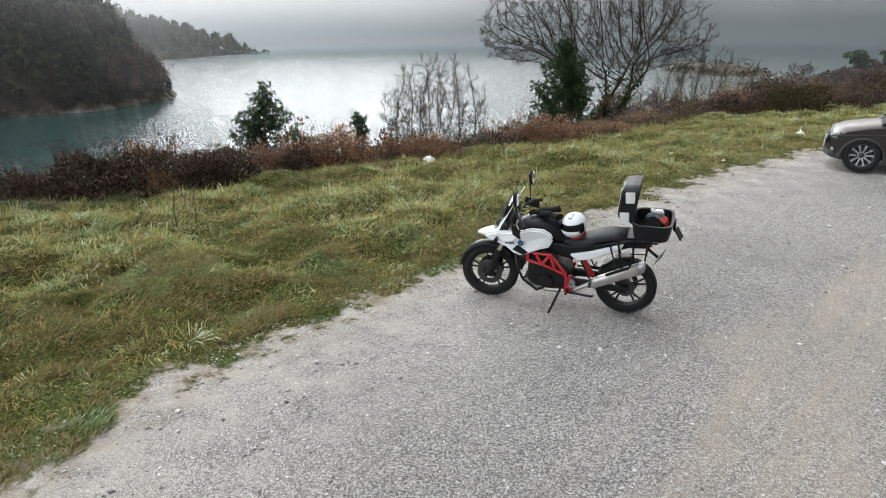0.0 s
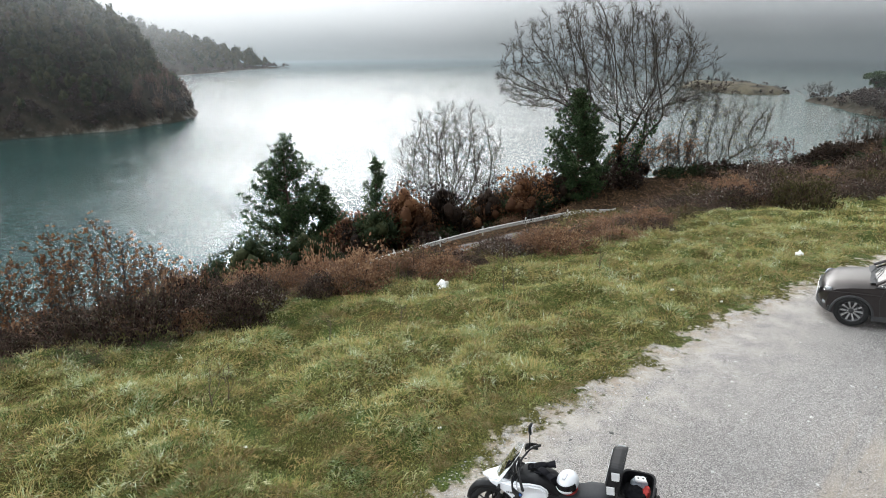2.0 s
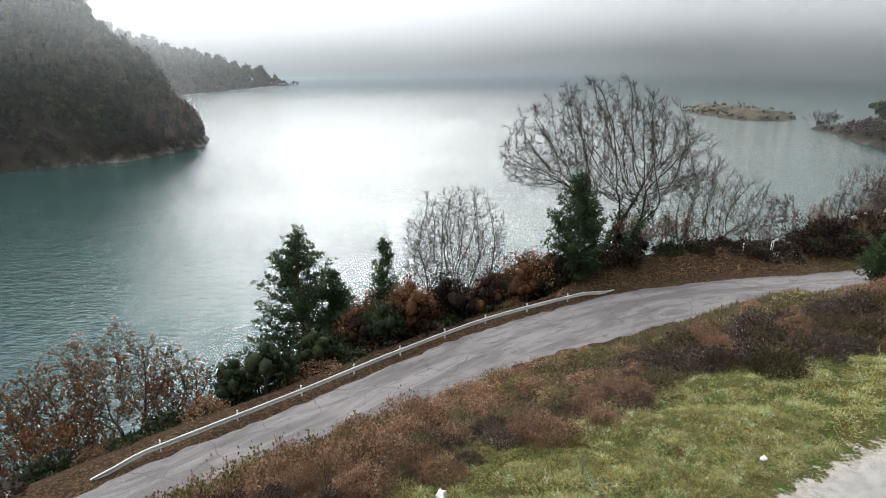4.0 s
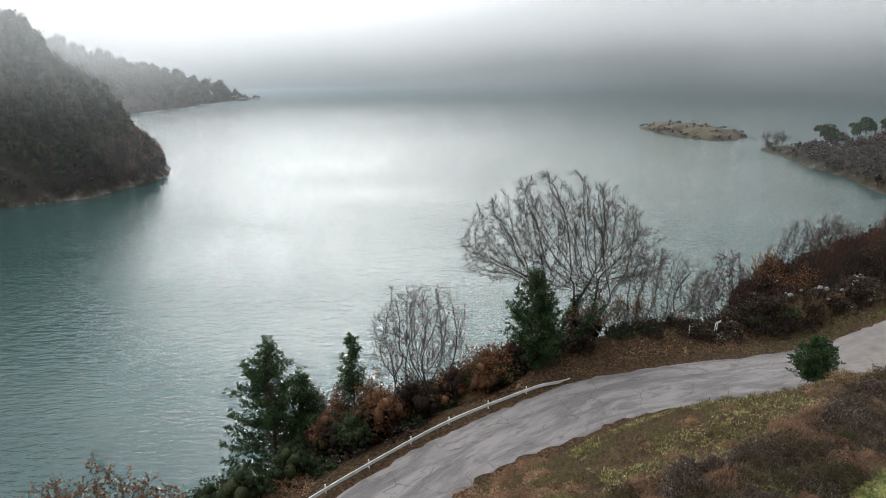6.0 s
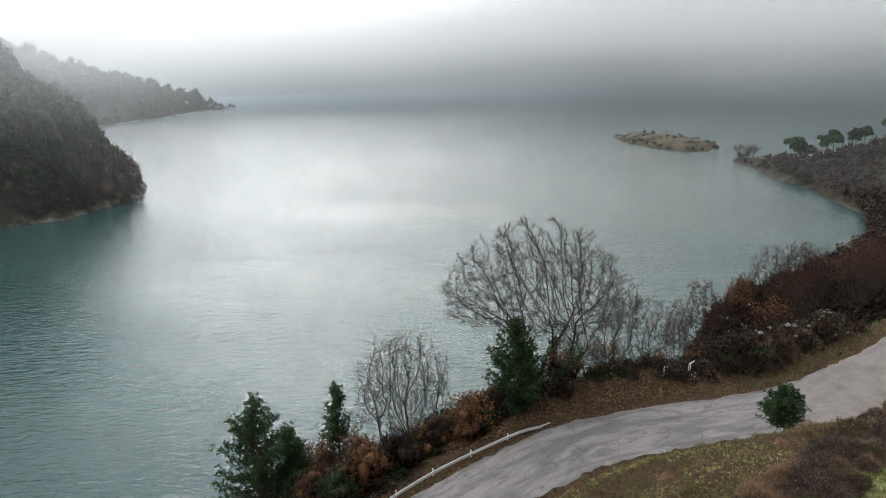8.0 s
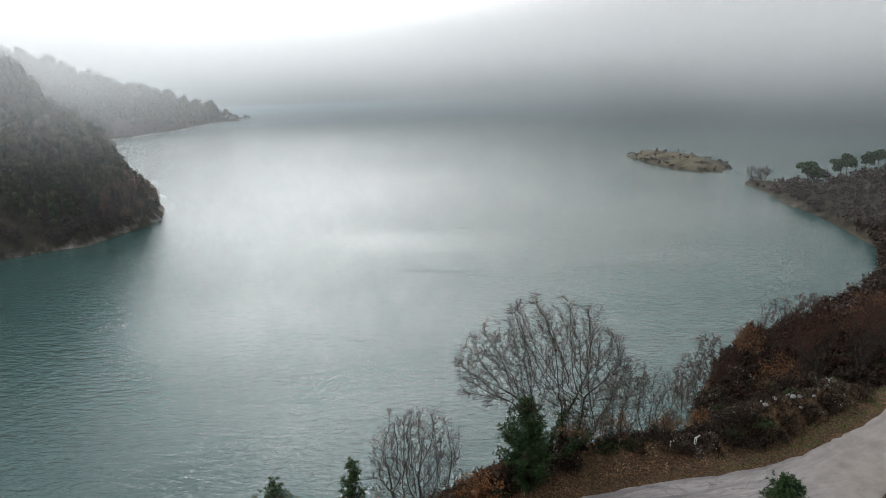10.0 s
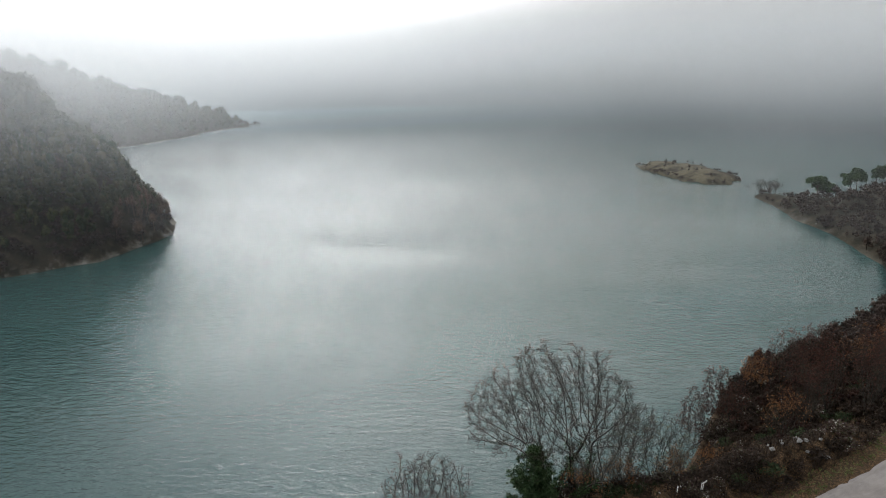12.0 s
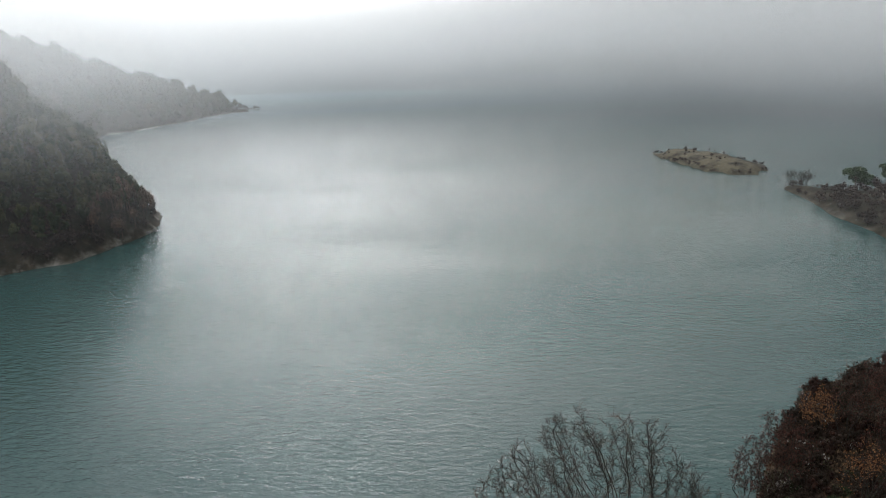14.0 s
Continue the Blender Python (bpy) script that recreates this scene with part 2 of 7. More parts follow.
def axis(*runs):
    """Grid lines: runs of (to, spacing) from a first value."""
    out = [runs[0]]
    for end, gap in runs[1:]:
        n = max(1, int(round((end - out[-1]) / gap)))
        out += list(np.linspace(out[-1], end, n + 1)[1:])
    return np.array(out)


XS = axis(-1700, (-500, 60), (-260, 8), (-60, 3), (-14, 0.9), (14, 0.28), (60, 0.9), (150, 2.5), (260, 8), (1700, 60))
YS = axis(-1700, (-100, 60), (-10, 3), (0, 0.8), (28, 0.28), (85, 0.9), (140, 2), (300, 4), (660, 8), (1700, 50))
GX, GY = np.meshgrid(XS, YS)
GZ = height(GX, GY)
ny, nx = GX.shape
idx = np.arange(nx * ny).reshape(ny, nx)
quads = np.stack([idx[:-1, :-1], idx[:-1, 1:], idx[1:, 1:], idx[1:, :-1]], -1).reshape(-1, 4)


def ground_look(add):
    gv, bk, wd = attr_of(add, "gravel"), attr_of(add, "bank"), attr_of(add, "woods")
    co = coords(add)
    rag = math_of(add, "SUBTRACT", noise_of(add, 1.1, 6, 0.65), 0.5)
    rag2 = math_of(add, "SUBTRACT", noise_of(add, 7.0, 4, 0.6), 0.5)
    rag3 = math_of(add, "SUBTRACT", noise_of(add, 2.9, 5, 0.7), 0.5)
    edge = math_of(add, "ADD", math_of(add, "ADD", gv, math_of(add, "MULTIPLY", rag, 2.6)), math_of(add, "ADD", math_of(add, "MULTIPLY", rag2, 1.0), math_of(add, "MULTIPLY", rag3, 1.9)))
    is_gravel = remap(add, edge, -0.12, 0.16, 1, 0)
    # gravel: crushed pale limestone on grey, with tan tyre tracks
    vor = add("ShaderNodeTexVoronoi", {"Vector": co, "Scale": 88.0, "Randomness": 1.0}, feature="F1")
    vor2 = add("ShaderNodeTexVoronoi", {"Vector": co, "Scale": 210.0}, feature="F1")
    cell = add("ShaderNodeSeparateColor", {0: vor.outputs["Color"]}).outputs[0]
    cell2 = add("ShaderNodeSeparateColor", {0: vor2.outputs["Color"]}).outputs[1]
    stones = ramp_of(add, math_of(add, "ADD", math_of(add, "MULTIPLY", cell, 0.5), math_of(add, "MULTIPLY", cell2, 0.5)),
                     (0.16, (0.06, 0.058, 0.058)), (0.42, (0.22, 0.215, 0.215)), (0.6, (0.36, 0.352, 0.35)), (0.84, (0.70, 0.69, 0.68)))
    turned = add("ShaderNodeVectorRotate", {"Vector": co, "Angle": radians(-52)}, rotation_type="Z_AXIS").outputs[0]
    streak = noise_of(add, 1.0, 7, 0.62, turned, (0, (0.3, 5.0, 1)), 0.2)
    soft_patch = noise_of(add, 0.9, 4, 0.55)
    worn = math_of(add, "MULTIPLY", remap(add, attr_of(add, "track"), 0.03, 0.42, 1, 0, True), math_of(add, "MULTIPLY", remap(add, streak, 0.36, 0.6, 0.25, 1), remap(add, soft_patch, 0.3, 0.55, 0.35, 1)))
    worn = math_of(add, "MAXIMUM", worn, math_of(add, "MULTIPLY", remap(add, attr_of(add, "track"), 0.2, 1.3, 0.55, 0, True), remap(add, streak, 0.5, 0.66, 0, 1)))
    tan = worn
    grav = mix_of(add, math_of(add, "MULTIPLY", tan, 0.72), stones, mix_of(add, math_of(add, "MULTIPLY", cell2, 0.8), (0.33, 0.285, 0.235), (0.58, 0.52, 0.445)))
    big = noise_of(add, 0.35, 4, 0.6)
    grav = mix_of(add, remap(add, big, 0.35, 0.7, 0.0, 0.35), grav, (0.12, 0.12, 0.125))
    pale = remap(add, gv, -2.6, -0.2)
    grav = mix_of(add, math_of(add, "MULTIPLY", pale, remap(add, noise_of(add, 2.0, 5, 0.65), 0.35, 0.65, 0.1, 0.8)), grav, (0.56, 0.535, 0.50))
    dirt = math_of(add, "MULTIPLY", remap(add, gv, -0.75, 0.05, 0, 1, True), remap(add, noise_of(add, 3.1, 6, 0.7), 0.42, 0.60))
    grav = mix_of(add, math_of(add, "MULTIPLY", dirt, 0.8), grav, mix_of(add, cell2, (0.20, 0.155, 0.10), (0.40, 0.335, 0.25)))
    grav = mix_of(add, 1.0, grav, (1.0, 0.955, 0.915), "MULTIPLY")
    # matted turf: straw, green and rust drifts over dark thatch
    fine = noise_of(add, 42, 6, 0.75, None, (radians(25), (1, 0.55, 1)), 0.8)
    gcol = ramp_of(add, fine, (0.36, (0.014, 0.012, 0.006)), (0.5, (0.065, 0.058, 0.02)), (0.62, (0.19, 0.16, 0.065)), (0.75, (0.36, 0.31, 0.17)))
    green = ramp_of(add, fine, (0.36, (0.010, 0.015, 0.005)), (0.52, (0.055, 0.075, 0.02)), (0.75, (0.26, 0.29, 0.14)))
    rust = ramp_of(add, fine, (0.36, (0.02, 0.011, 0.006)), (0.52, (0.10, 0.056, 0.024)), (0.75, (0.30, 0.19, 0.09)))
    gcol = mix_of(add, remap(add, noise_of(add, 0.75, 5, 0.6), 0.47, 0.62, 0, 0.9), gcol, green)
    gcol = mix_of(add, 1.0, gcol, (0.98, 1.06, 0.82), "MULTIPLY")
    gcol = mix_of(add, remap(add, noise_of(add, 1.15, 5, 0.65, None, (1.0, (1, 1, 1))), 0.56, 0.70, 0, 0.7), gcol, rust)
    # leaf litter and dry growth on the bank
    bcol = ramp_of(add, noise_of(add, 3.2, 6, 0.7), (0.3, (0.014, 0.010, 0.007)), (0.5, (0.040, 0.027, 0.017)), (0.62, (0.075, 0.048, 0.028)), (0.75, (0.042, 0.042, 0.018)))
    leaves = add("ShaderNodeTexVoronoi", {"Vector": co, "Scale": 9.0}, feature="F1")
    lc = add("ShaderNodeSeparateColor", {0: leaves.outputs["Color"]}).outputs[0]
    bcol = mix_of(add, remap(add, lc, 0.6, 0.95, 0, 0.6), bcol, (0.17, 0.095, 0.045))
    wcol = ramp_of(add, noise_of(add, 0.25, 5, 0.6), (0.35, (0.018, 0.016, 0.011)), (0.6, (0.038, 0.031, 0.021)), (0.75, (0.075, 0.058, 0.04)))
    rim = attr_of(add, "rim")
    wcol = mix_of(add, math_of(add, "MULTIPLY", rim, remap(add, noise_of(add, 0.12, 5, 0.7), 0.47, 0.60)), wcol, (0.24, 0.215, 0.185))
    wcol = mix_of(add, math_of(add, "MULTIPLY", attr_of(add, "isle"), remap(add, noise_of(add, 0.16, 5, 0.6), 0.36, 0.55)), wcol, mix_of(add, noise_of(add, 0.5, 4, 0.6), (0.055, 0.046, 0.028), (0.125, 0.105, 0.07)))
    col = mix_of(add, is_gravel, gcol, grav)
    col = mix_of(add, remap(add, math_of(add, "ADD", bk, rag), -0.4, 0.6), col, bcol)
    col = mix_of(add, wd, col, wcol)
    hgt = math_of(add, "ADD", math_of(add, "MULTIPLY", vor.outputs["Distance"], -0.6), noise_of(add, 14, 5, 0.7))
    return [col, hgt]


GROUND = material("ground_soil", ground_look, 0.95, bump=(0.9, 0.03), spec=0.08)
me = np_mesh("ground", np.stack([GX, GY, GZ], -1).reshape(-1, 3), quads, GROUND, True)
de, db_, dr_ = side(GX, GY, EDGE)[0], side(GX, GY, BROW)[0], side(GX, GY, RAIL)[0]
dh_, di_, ds_ = side(GX, GY, HEADLAND)[0], side(GX, GY, ISLE)[0], -side(GX, GY, SHORE)[0]
woods = ((dh_ > -40) | (di_ > -2) | ((GY > 150) & (GX > 90)) | (GY > 690)).astype(float)
for key, val in (("gravel", np.clip(de, -4, 4)), ("bank", np.clip(db_ - 0.8, -3, 3) * np.where(dr_ < -0.5, 0.75, 1)), ("woods", woods),
                 ("track", np.min([np.abs(side(GX, GY, k)[0]) for k in TRACKS], 0)), ("rim", step(0.8, 0.25, GZ - WATER) * np.where(dh_ > -6, 1.0, 0.25)), ("isle", (di_ > -1).astype(float))):
    a = me.attributes.new(key, "FLOAT", "POINT")
    a.data.foreach_set("value", val.ravel().astype(np.float32))
tagged(new("ground", me), "gravel lay-by, frosty grass and wooded lake banks", "ground", kind="structure")


def ground_at(x, y):
    return float(height(np.array([float(x)]), np.array([float(y)]))[0])


# ---- the lake ----
def water_look(add):
    n = noise_of(add, 0.85, 3, 0.55, None, (radians(14), (0.55, 1.3, 1)), 0.4)
    n2 = noise_of(add, 2.6, 3, 0.55, None, (radians(-12), (0.65, 1.3, 1)), 0.3)
    gust = remap(add, noise_of(add, 0.02, 4, 0.55, None, (radians(10), (0.5, 1.2, 1))), 0.32, 0.68, 0.7, 1.25)
    n3 = noise_of(add, 0.02, 3, 0.5)
    h = math_of(add, "MULTIPLY", math_of(add, "ADD", n, math_of(add, "MULTIPLY", n2, 0.32)), gust)
    col = ramp_of(add, n3, (0.3, (0.020, 0.050, 0.047)), (0.7, (0.025, 0.058, 0.055)))
    return [col, h, remap(add, n3, 0.3, 0.7, 0.08, 0.12)]


WATER_MAT = material("lake_water", water_look, 0.12, bump=(1.0, 0.25), IOR=1.333)
me = np_mesh("water", [(-1700, -200, WATER), (1700, -200, WATER), (1700, 1690, WATER), (-1700, 1690, WATER)], [(0, 1, 2, 3)], WATER_MAT)
tagged(new("water", me), "calm turquoise reservoir with fine ripples", "lake", kind="structure")


# ---- fog over the far shore, and thin mist among the headlands, painted on sheets ----
def arc(radius, a0, a1, z0, z1, n=48):
    V, F = [], []
    for i in range(n + 1):
        a = radians(a0 + (a1 - a0) * i / n)
        V += [(radius * math.sin(a), radius * math.cos(a), z0), (radius * math.sin(a), radius * math.cos(a), z1)]
    return V, [(2 * i, 2 * i + 2, 2 * i + 3, 2 * i + 1) for i in range(n)]


def far_fog_glow():
    m = bpy.data.materials.new("far_fog_glow")
    nt, add = node_tree(m)
    co = coords(add)
    xyz = add("ShaderNodeSeparateXYZ", {0: co})
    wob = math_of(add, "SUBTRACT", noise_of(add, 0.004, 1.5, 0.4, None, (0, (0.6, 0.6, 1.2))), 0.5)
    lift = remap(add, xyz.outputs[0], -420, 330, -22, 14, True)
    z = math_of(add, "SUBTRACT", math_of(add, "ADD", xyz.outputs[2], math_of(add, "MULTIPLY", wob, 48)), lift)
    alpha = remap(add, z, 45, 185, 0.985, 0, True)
    # emission carries the fog's brightness: dark foot, white top, left side stronger
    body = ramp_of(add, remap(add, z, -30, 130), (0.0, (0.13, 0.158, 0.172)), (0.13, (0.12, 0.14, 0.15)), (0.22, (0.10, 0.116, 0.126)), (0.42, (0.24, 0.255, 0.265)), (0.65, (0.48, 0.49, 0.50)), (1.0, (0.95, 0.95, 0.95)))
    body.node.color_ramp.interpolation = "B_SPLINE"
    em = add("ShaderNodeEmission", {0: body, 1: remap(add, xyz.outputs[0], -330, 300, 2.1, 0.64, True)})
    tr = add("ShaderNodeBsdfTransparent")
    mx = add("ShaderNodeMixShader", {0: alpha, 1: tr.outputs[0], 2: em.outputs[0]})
    add("ShaderNodeOutputMaterial", {0: mx.outputs[0]})
    return m


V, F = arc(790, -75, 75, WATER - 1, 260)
tagged(new("backdrop", np_mesh("backdrop", V, F, far_fog_glow())), "glowing backdrop painted as a grey mountainside fading into low cloud", "backdrop", kind="structure")


def water_fog_glow():
    """The same fog glow painted on the far water, thickening towards the far shore."""
    m = bpy.data.materials.new("water_fog_glow")
    nt, add = node_tree(m)
    co = coords(add)
    xyz = add("ShaderNodeSeparateXYZ", {0: co})
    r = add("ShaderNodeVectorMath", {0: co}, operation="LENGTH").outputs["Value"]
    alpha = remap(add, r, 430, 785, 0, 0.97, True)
    # emission stands in for haze, so water and backdrop meet without a line
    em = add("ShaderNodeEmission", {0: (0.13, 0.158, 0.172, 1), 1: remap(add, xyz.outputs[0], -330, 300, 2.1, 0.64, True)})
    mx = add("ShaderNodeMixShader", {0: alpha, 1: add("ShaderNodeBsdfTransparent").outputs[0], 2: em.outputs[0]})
    add("ShaderNodeOutputMaterial", {0: mx.outputs[0]})
    return m


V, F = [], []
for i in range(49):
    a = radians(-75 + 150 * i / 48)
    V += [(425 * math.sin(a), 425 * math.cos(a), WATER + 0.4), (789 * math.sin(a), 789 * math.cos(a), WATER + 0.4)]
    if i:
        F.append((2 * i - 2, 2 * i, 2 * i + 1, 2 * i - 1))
tagged(new("backdrop", np_mesh("backdrop", V, F, water_fog_glow())), "glowing sheet painted as grey fog on the far water", "backdrop", kind="structure")


def mist(name, low, high, z0, z1, x0, x1, tone=0.9, top=None):
    m = bpy.data.materials.new(name)
    nt, add = node_tree(m)
    xyz = add("ShaderNodeSeparateXYZ", {0: coords(add)})
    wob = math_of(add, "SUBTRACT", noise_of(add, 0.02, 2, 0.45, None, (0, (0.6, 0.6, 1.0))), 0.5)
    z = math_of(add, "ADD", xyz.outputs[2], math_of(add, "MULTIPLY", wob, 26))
    # alpha paints the haze on a white sheet, denser with height
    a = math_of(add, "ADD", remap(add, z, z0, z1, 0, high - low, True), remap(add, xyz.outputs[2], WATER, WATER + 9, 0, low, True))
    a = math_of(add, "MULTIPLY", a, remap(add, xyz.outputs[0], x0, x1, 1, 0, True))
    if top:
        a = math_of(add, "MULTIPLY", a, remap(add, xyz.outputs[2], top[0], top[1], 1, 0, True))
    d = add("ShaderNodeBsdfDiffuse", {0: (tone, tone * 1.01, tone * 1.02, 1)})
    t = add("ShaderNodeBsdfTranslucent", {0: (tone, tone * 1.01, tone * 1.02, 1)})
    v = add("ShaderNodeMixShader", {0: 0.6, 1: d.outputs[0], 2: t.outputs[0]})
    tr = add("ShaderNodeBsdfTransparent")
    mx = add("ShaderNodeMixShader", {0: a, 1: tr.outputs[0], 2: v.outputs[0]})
    add("ShaderNodeOutputMaterial", {0: mx.outputs[0]})
    return m


# curved sheets added at set distances to veil what lies behind them
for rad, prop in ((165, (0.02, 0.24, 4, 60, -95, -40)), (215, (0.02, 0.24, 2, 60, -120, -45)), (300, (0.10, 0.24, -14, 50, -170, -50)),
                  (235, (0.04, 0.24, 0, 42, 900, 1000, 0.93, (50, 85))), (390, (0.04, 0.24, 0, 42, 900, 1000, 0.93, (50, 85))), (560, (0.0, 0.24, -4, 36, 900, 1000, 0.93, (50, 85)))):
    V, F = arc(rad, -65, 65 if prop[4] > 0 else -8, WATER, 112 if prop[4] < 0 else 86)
    tagged(new("haze_sheet", np_mesh("haze_sheet", V, F, mist("mist", *prop))), "thin sheet painted as white mist over the lake", "mist", kind="structure")


# ---- growth ----
def tube_into(V, F, pts, radii, sides):
    """Add a tapering tube along pts as triangles."""
    base = len(V)
    for i, p in enumerate(pts):
        d = (pts[min(i + 1, len(pts) - 1)] - pts[max(i - 1, 0)]).normalized()
        a = d.orthogonal().normalized()
        b = d.cross(a)
        for k in range(sides):
            t = 2 * math.pi * k / sides
            V.append(p + (a * math.cos(t) + b * math.sin(t)) * radii[i])
    for i in range(len(pts) - 1):
        for k in range(sides):
            p, q = base + i * sides + k, base + i * sides + (k + 1) % sides
            F.append((p, q, q + sides))
            F.append((p, q + sides, p + sides))


def grow(rng, origin, direction, length, radius, level, top, spec, out, tips):
    """A limb and all that springs from it. out[level] collects tubes."""
    segs = 6 if level == 0 else 5 if level == 1 else 3 if level < top else 2
    pts, d, p = [origin.copy()], direction.normalized(), origin.copy()
    for i in range(segs):
        wander = Vector((rng.gauss(0, 1), rng.gauss(0, 1), rng.gauss(0, 1))) * spec["wander"] * (1.4 if level else 0.6)
        d = (d + wander + Vector((0, 0, spec["lift"][min(level, len(spec["lift"]) - 1)])) / segs).normalized()
        p = p + d * length / segs
        pts.append(p.copy())
    radii = [max(spec["twig"], radius * (1 - 0.62 * i / segs)) for i in range(segs + 1)]
    if level == top:
        radii[-1] = spec["twig"] * 0.5
    out.append((level, pts, radii))
    if level == top:
        tips.append((pts[-1], d))
        return
    kids = spec["kids"][level]
    for k in range(kids):
        f = spec["from"][level] + (1 - spec["from"][level]) * ((k + rng.random()) / kids)
        s = min(segs - 1, int(f * segs))
        o = pts[s].lerp(pts[s + 1], f * segs - s)
        axis_d = (pts[s + 1] - pts[s]).normalized()
        turn = 2.4 * k + rng.uniform(-0.6, 0.6)
        perp = axis_d.orthogonal().normalized()
        perp = Matrix.Rotation(turn, 3, axis_d) @ perp
        ang = radians(rng.uniform(*spec["angle"][level]))
        nd = axis_d * math.cos(ang) + perp * math.sin(ang)
        grow(rng, o, nd, length * rng.uniform(*spec["ratio"][level]) * (1.12 - 0.5 * f), radii[s] * rng.uniform(0.45, 0.68), level + 1, top, spec, out, tips)


def limbs_mesh(name, tubes, mat, levels):
    V, F = [], []
    for lv, pts, radii in tubes:
        if lv in levels:
            tube_into(V, F, pts, radii, 8 if lv == 0 else 6 if lv == 1 else 4 if lv == 2 else 3)
    return np_mesh(name, [tuple(v) for v in V], F, mat, True)


def blades(rng, centres, dirs, count, length, width, spread=0.9):
    """Many small pointed leaves or needles about each centre: two triangles a leaf."""
    n = len(centres) * count
    C = np.repeat(np.asarray(centres, dtype=float), count, 0)
    D = np.repeat(np.asarray(dirs, dtype=float), count, 0)
    A = D + rng.normal(0, spread, (n, 3))
    A /= np.linalg.norm(A, axis=1, keepdims=True) + 1e-9
    S = np.cross(A, rng.normal(0, 1, (n, 3)))
    S /= np.linalg.norm(S, axis=1, keepdims=True) + 1e-9
    L = length * rng.uniform(0.6, 1.25, (n, 1))
    W = width * rng.uniform(0.6, 1.3, (n, 1))
    mid = C + A * L * 0.5
    V = np.stack([C, mid + S * W, C + A * L, mid - S * W], 1).reshape(-1, 3)
    i = np.arange(n)[:, None] * 4
    return V, np.concatenate([i + [[0, 1, 2]], i + [[0, 2, 3]]], 0)


def bark(name, dark, light):
    def build(add):
        co = add("ShaderNodeTexCoord").outputs["Object"]
        n = noise_of(add, 9, 6, 0.7, co, (0, (1, 1, 0.25)))
        l = noise_of(add, 1.1, 4, 0.6, co)
        c = ramp_of(add, n, (0.35, dark), (0.68, light))
        return [mix_of(add, remap(add, l, 0.5, 0.75, 0, 0.45), c, (0.16, 0.165, 0.11)), n]
    return material(name, build, 0.9, bump=(0.7, 0.02), spec=0.2)


BARK = bark("bark", (0.014, 0.011, 0.009), (0.052, 0.042, 0.033))
BARK_RED = bark("bark_pine", (0.04, 0.026, 0.02), (0.13, 0.085, 0.06))
TWIG = bark("twigs", (0.014, 0.010, 0.008), (0.045, 0.032, 0.023))
NEEDLES = leafy("pine_needles", ((0.1, (0.014, 0.028, 0.013)), (0.5, (0.035, 0.062, 0.026)), (0.9, (0.085, 0.12, 0.05))))
NEEDLES_FAR = leafy("far_needles", ((0.08, (0.012, 0.020, 0.010)), (0.35, (0.026, 0.038, 0.017)), (0.6, (0.045, 0.050, 0.022)), (0.78, (0.062, 0.062, 0.028)), (0.95, (0.070, 0.050, 0.032))), patch=0.05)
IVY = leafy("ivy_leaves", ((0.1, (0.010, 0.022, 0.009)), (0.5, (0.026, 0.05, 0.018)), (0.9, (0.07, 0.10, 0.04))))
RUST = leafy("rust_leaves", ((0.1, (0.07, 0.032, 0.016)), (0.5, (0.20, 0.088, 0.038)), (0.9, (0.36, 0.18, 0.08))))
RED = leafy("wine_leaves", ((0.1, (0.03, 0.013, 0.011)), (0.5, (0.075, 0.03, 0.023)), (0.9, (0.15, 0.065, 0.045))))
BRAMBLE = leafy("bramble_leaves", ((0.08, (0.018, 0.011, 0.010)), (0.34, (0.040, 0.025, 0.021)), (0.54, (0.080, 0.050, 0.040)), (0.68, (0.050, 0.05, 0.024)), (0.80, (0.12, 0.095, 0.08)), (0.93, (0.45, 0.42, 0.39))), drift=0.3)
BRAMBLE_GREEN = leafy("bramble_green", ((0.08, (0.018, 0.016, 0.010)), (0.36, (0.042, 0.038, 0.018)), (0.55, (0.085, 0.08, 0.026)), (0.72, (0.055, 0.032, 0.024)), (0.86, (0.13, 0.12, 0.045)), (0.96, (0.28, 0.25, 0.2))), drift=0.3)
OLIVE_LEAF = leafy("olive_leaves", ((0.1, (0.05, 0.045, 0.02)), (0.5, (0.13, 0.11, 0.045)), (0.9, (0.22, 0.18, 0.08))))
FAR_LEAF = leafy("far_thicket", ((0.1, (0.020, 0.015, 0.013)), (0.5, (0.042, 0.030, 0.025)), (0.9, (0.078, 0.055, 0.043))), patch=0.05)

OPEN = dict(wander=0.13, lift=(0.25, 0.42, 0.5, 0.45, 0.4, 0.4), kids=(5, 6, 6, 5, 4), angle=((30, 52), (28, 55), (25, 55), (25, 55), (25, 50)),
            ratio=((0.75, 0.95), (0.5, 0.72), (0.45, 0.65), (0.42, 0.62), (0.4, 0.6)), twig=0.008)
OPEN["from"] = (0.22, 0.25, 0.2, 0.2, 0.25)


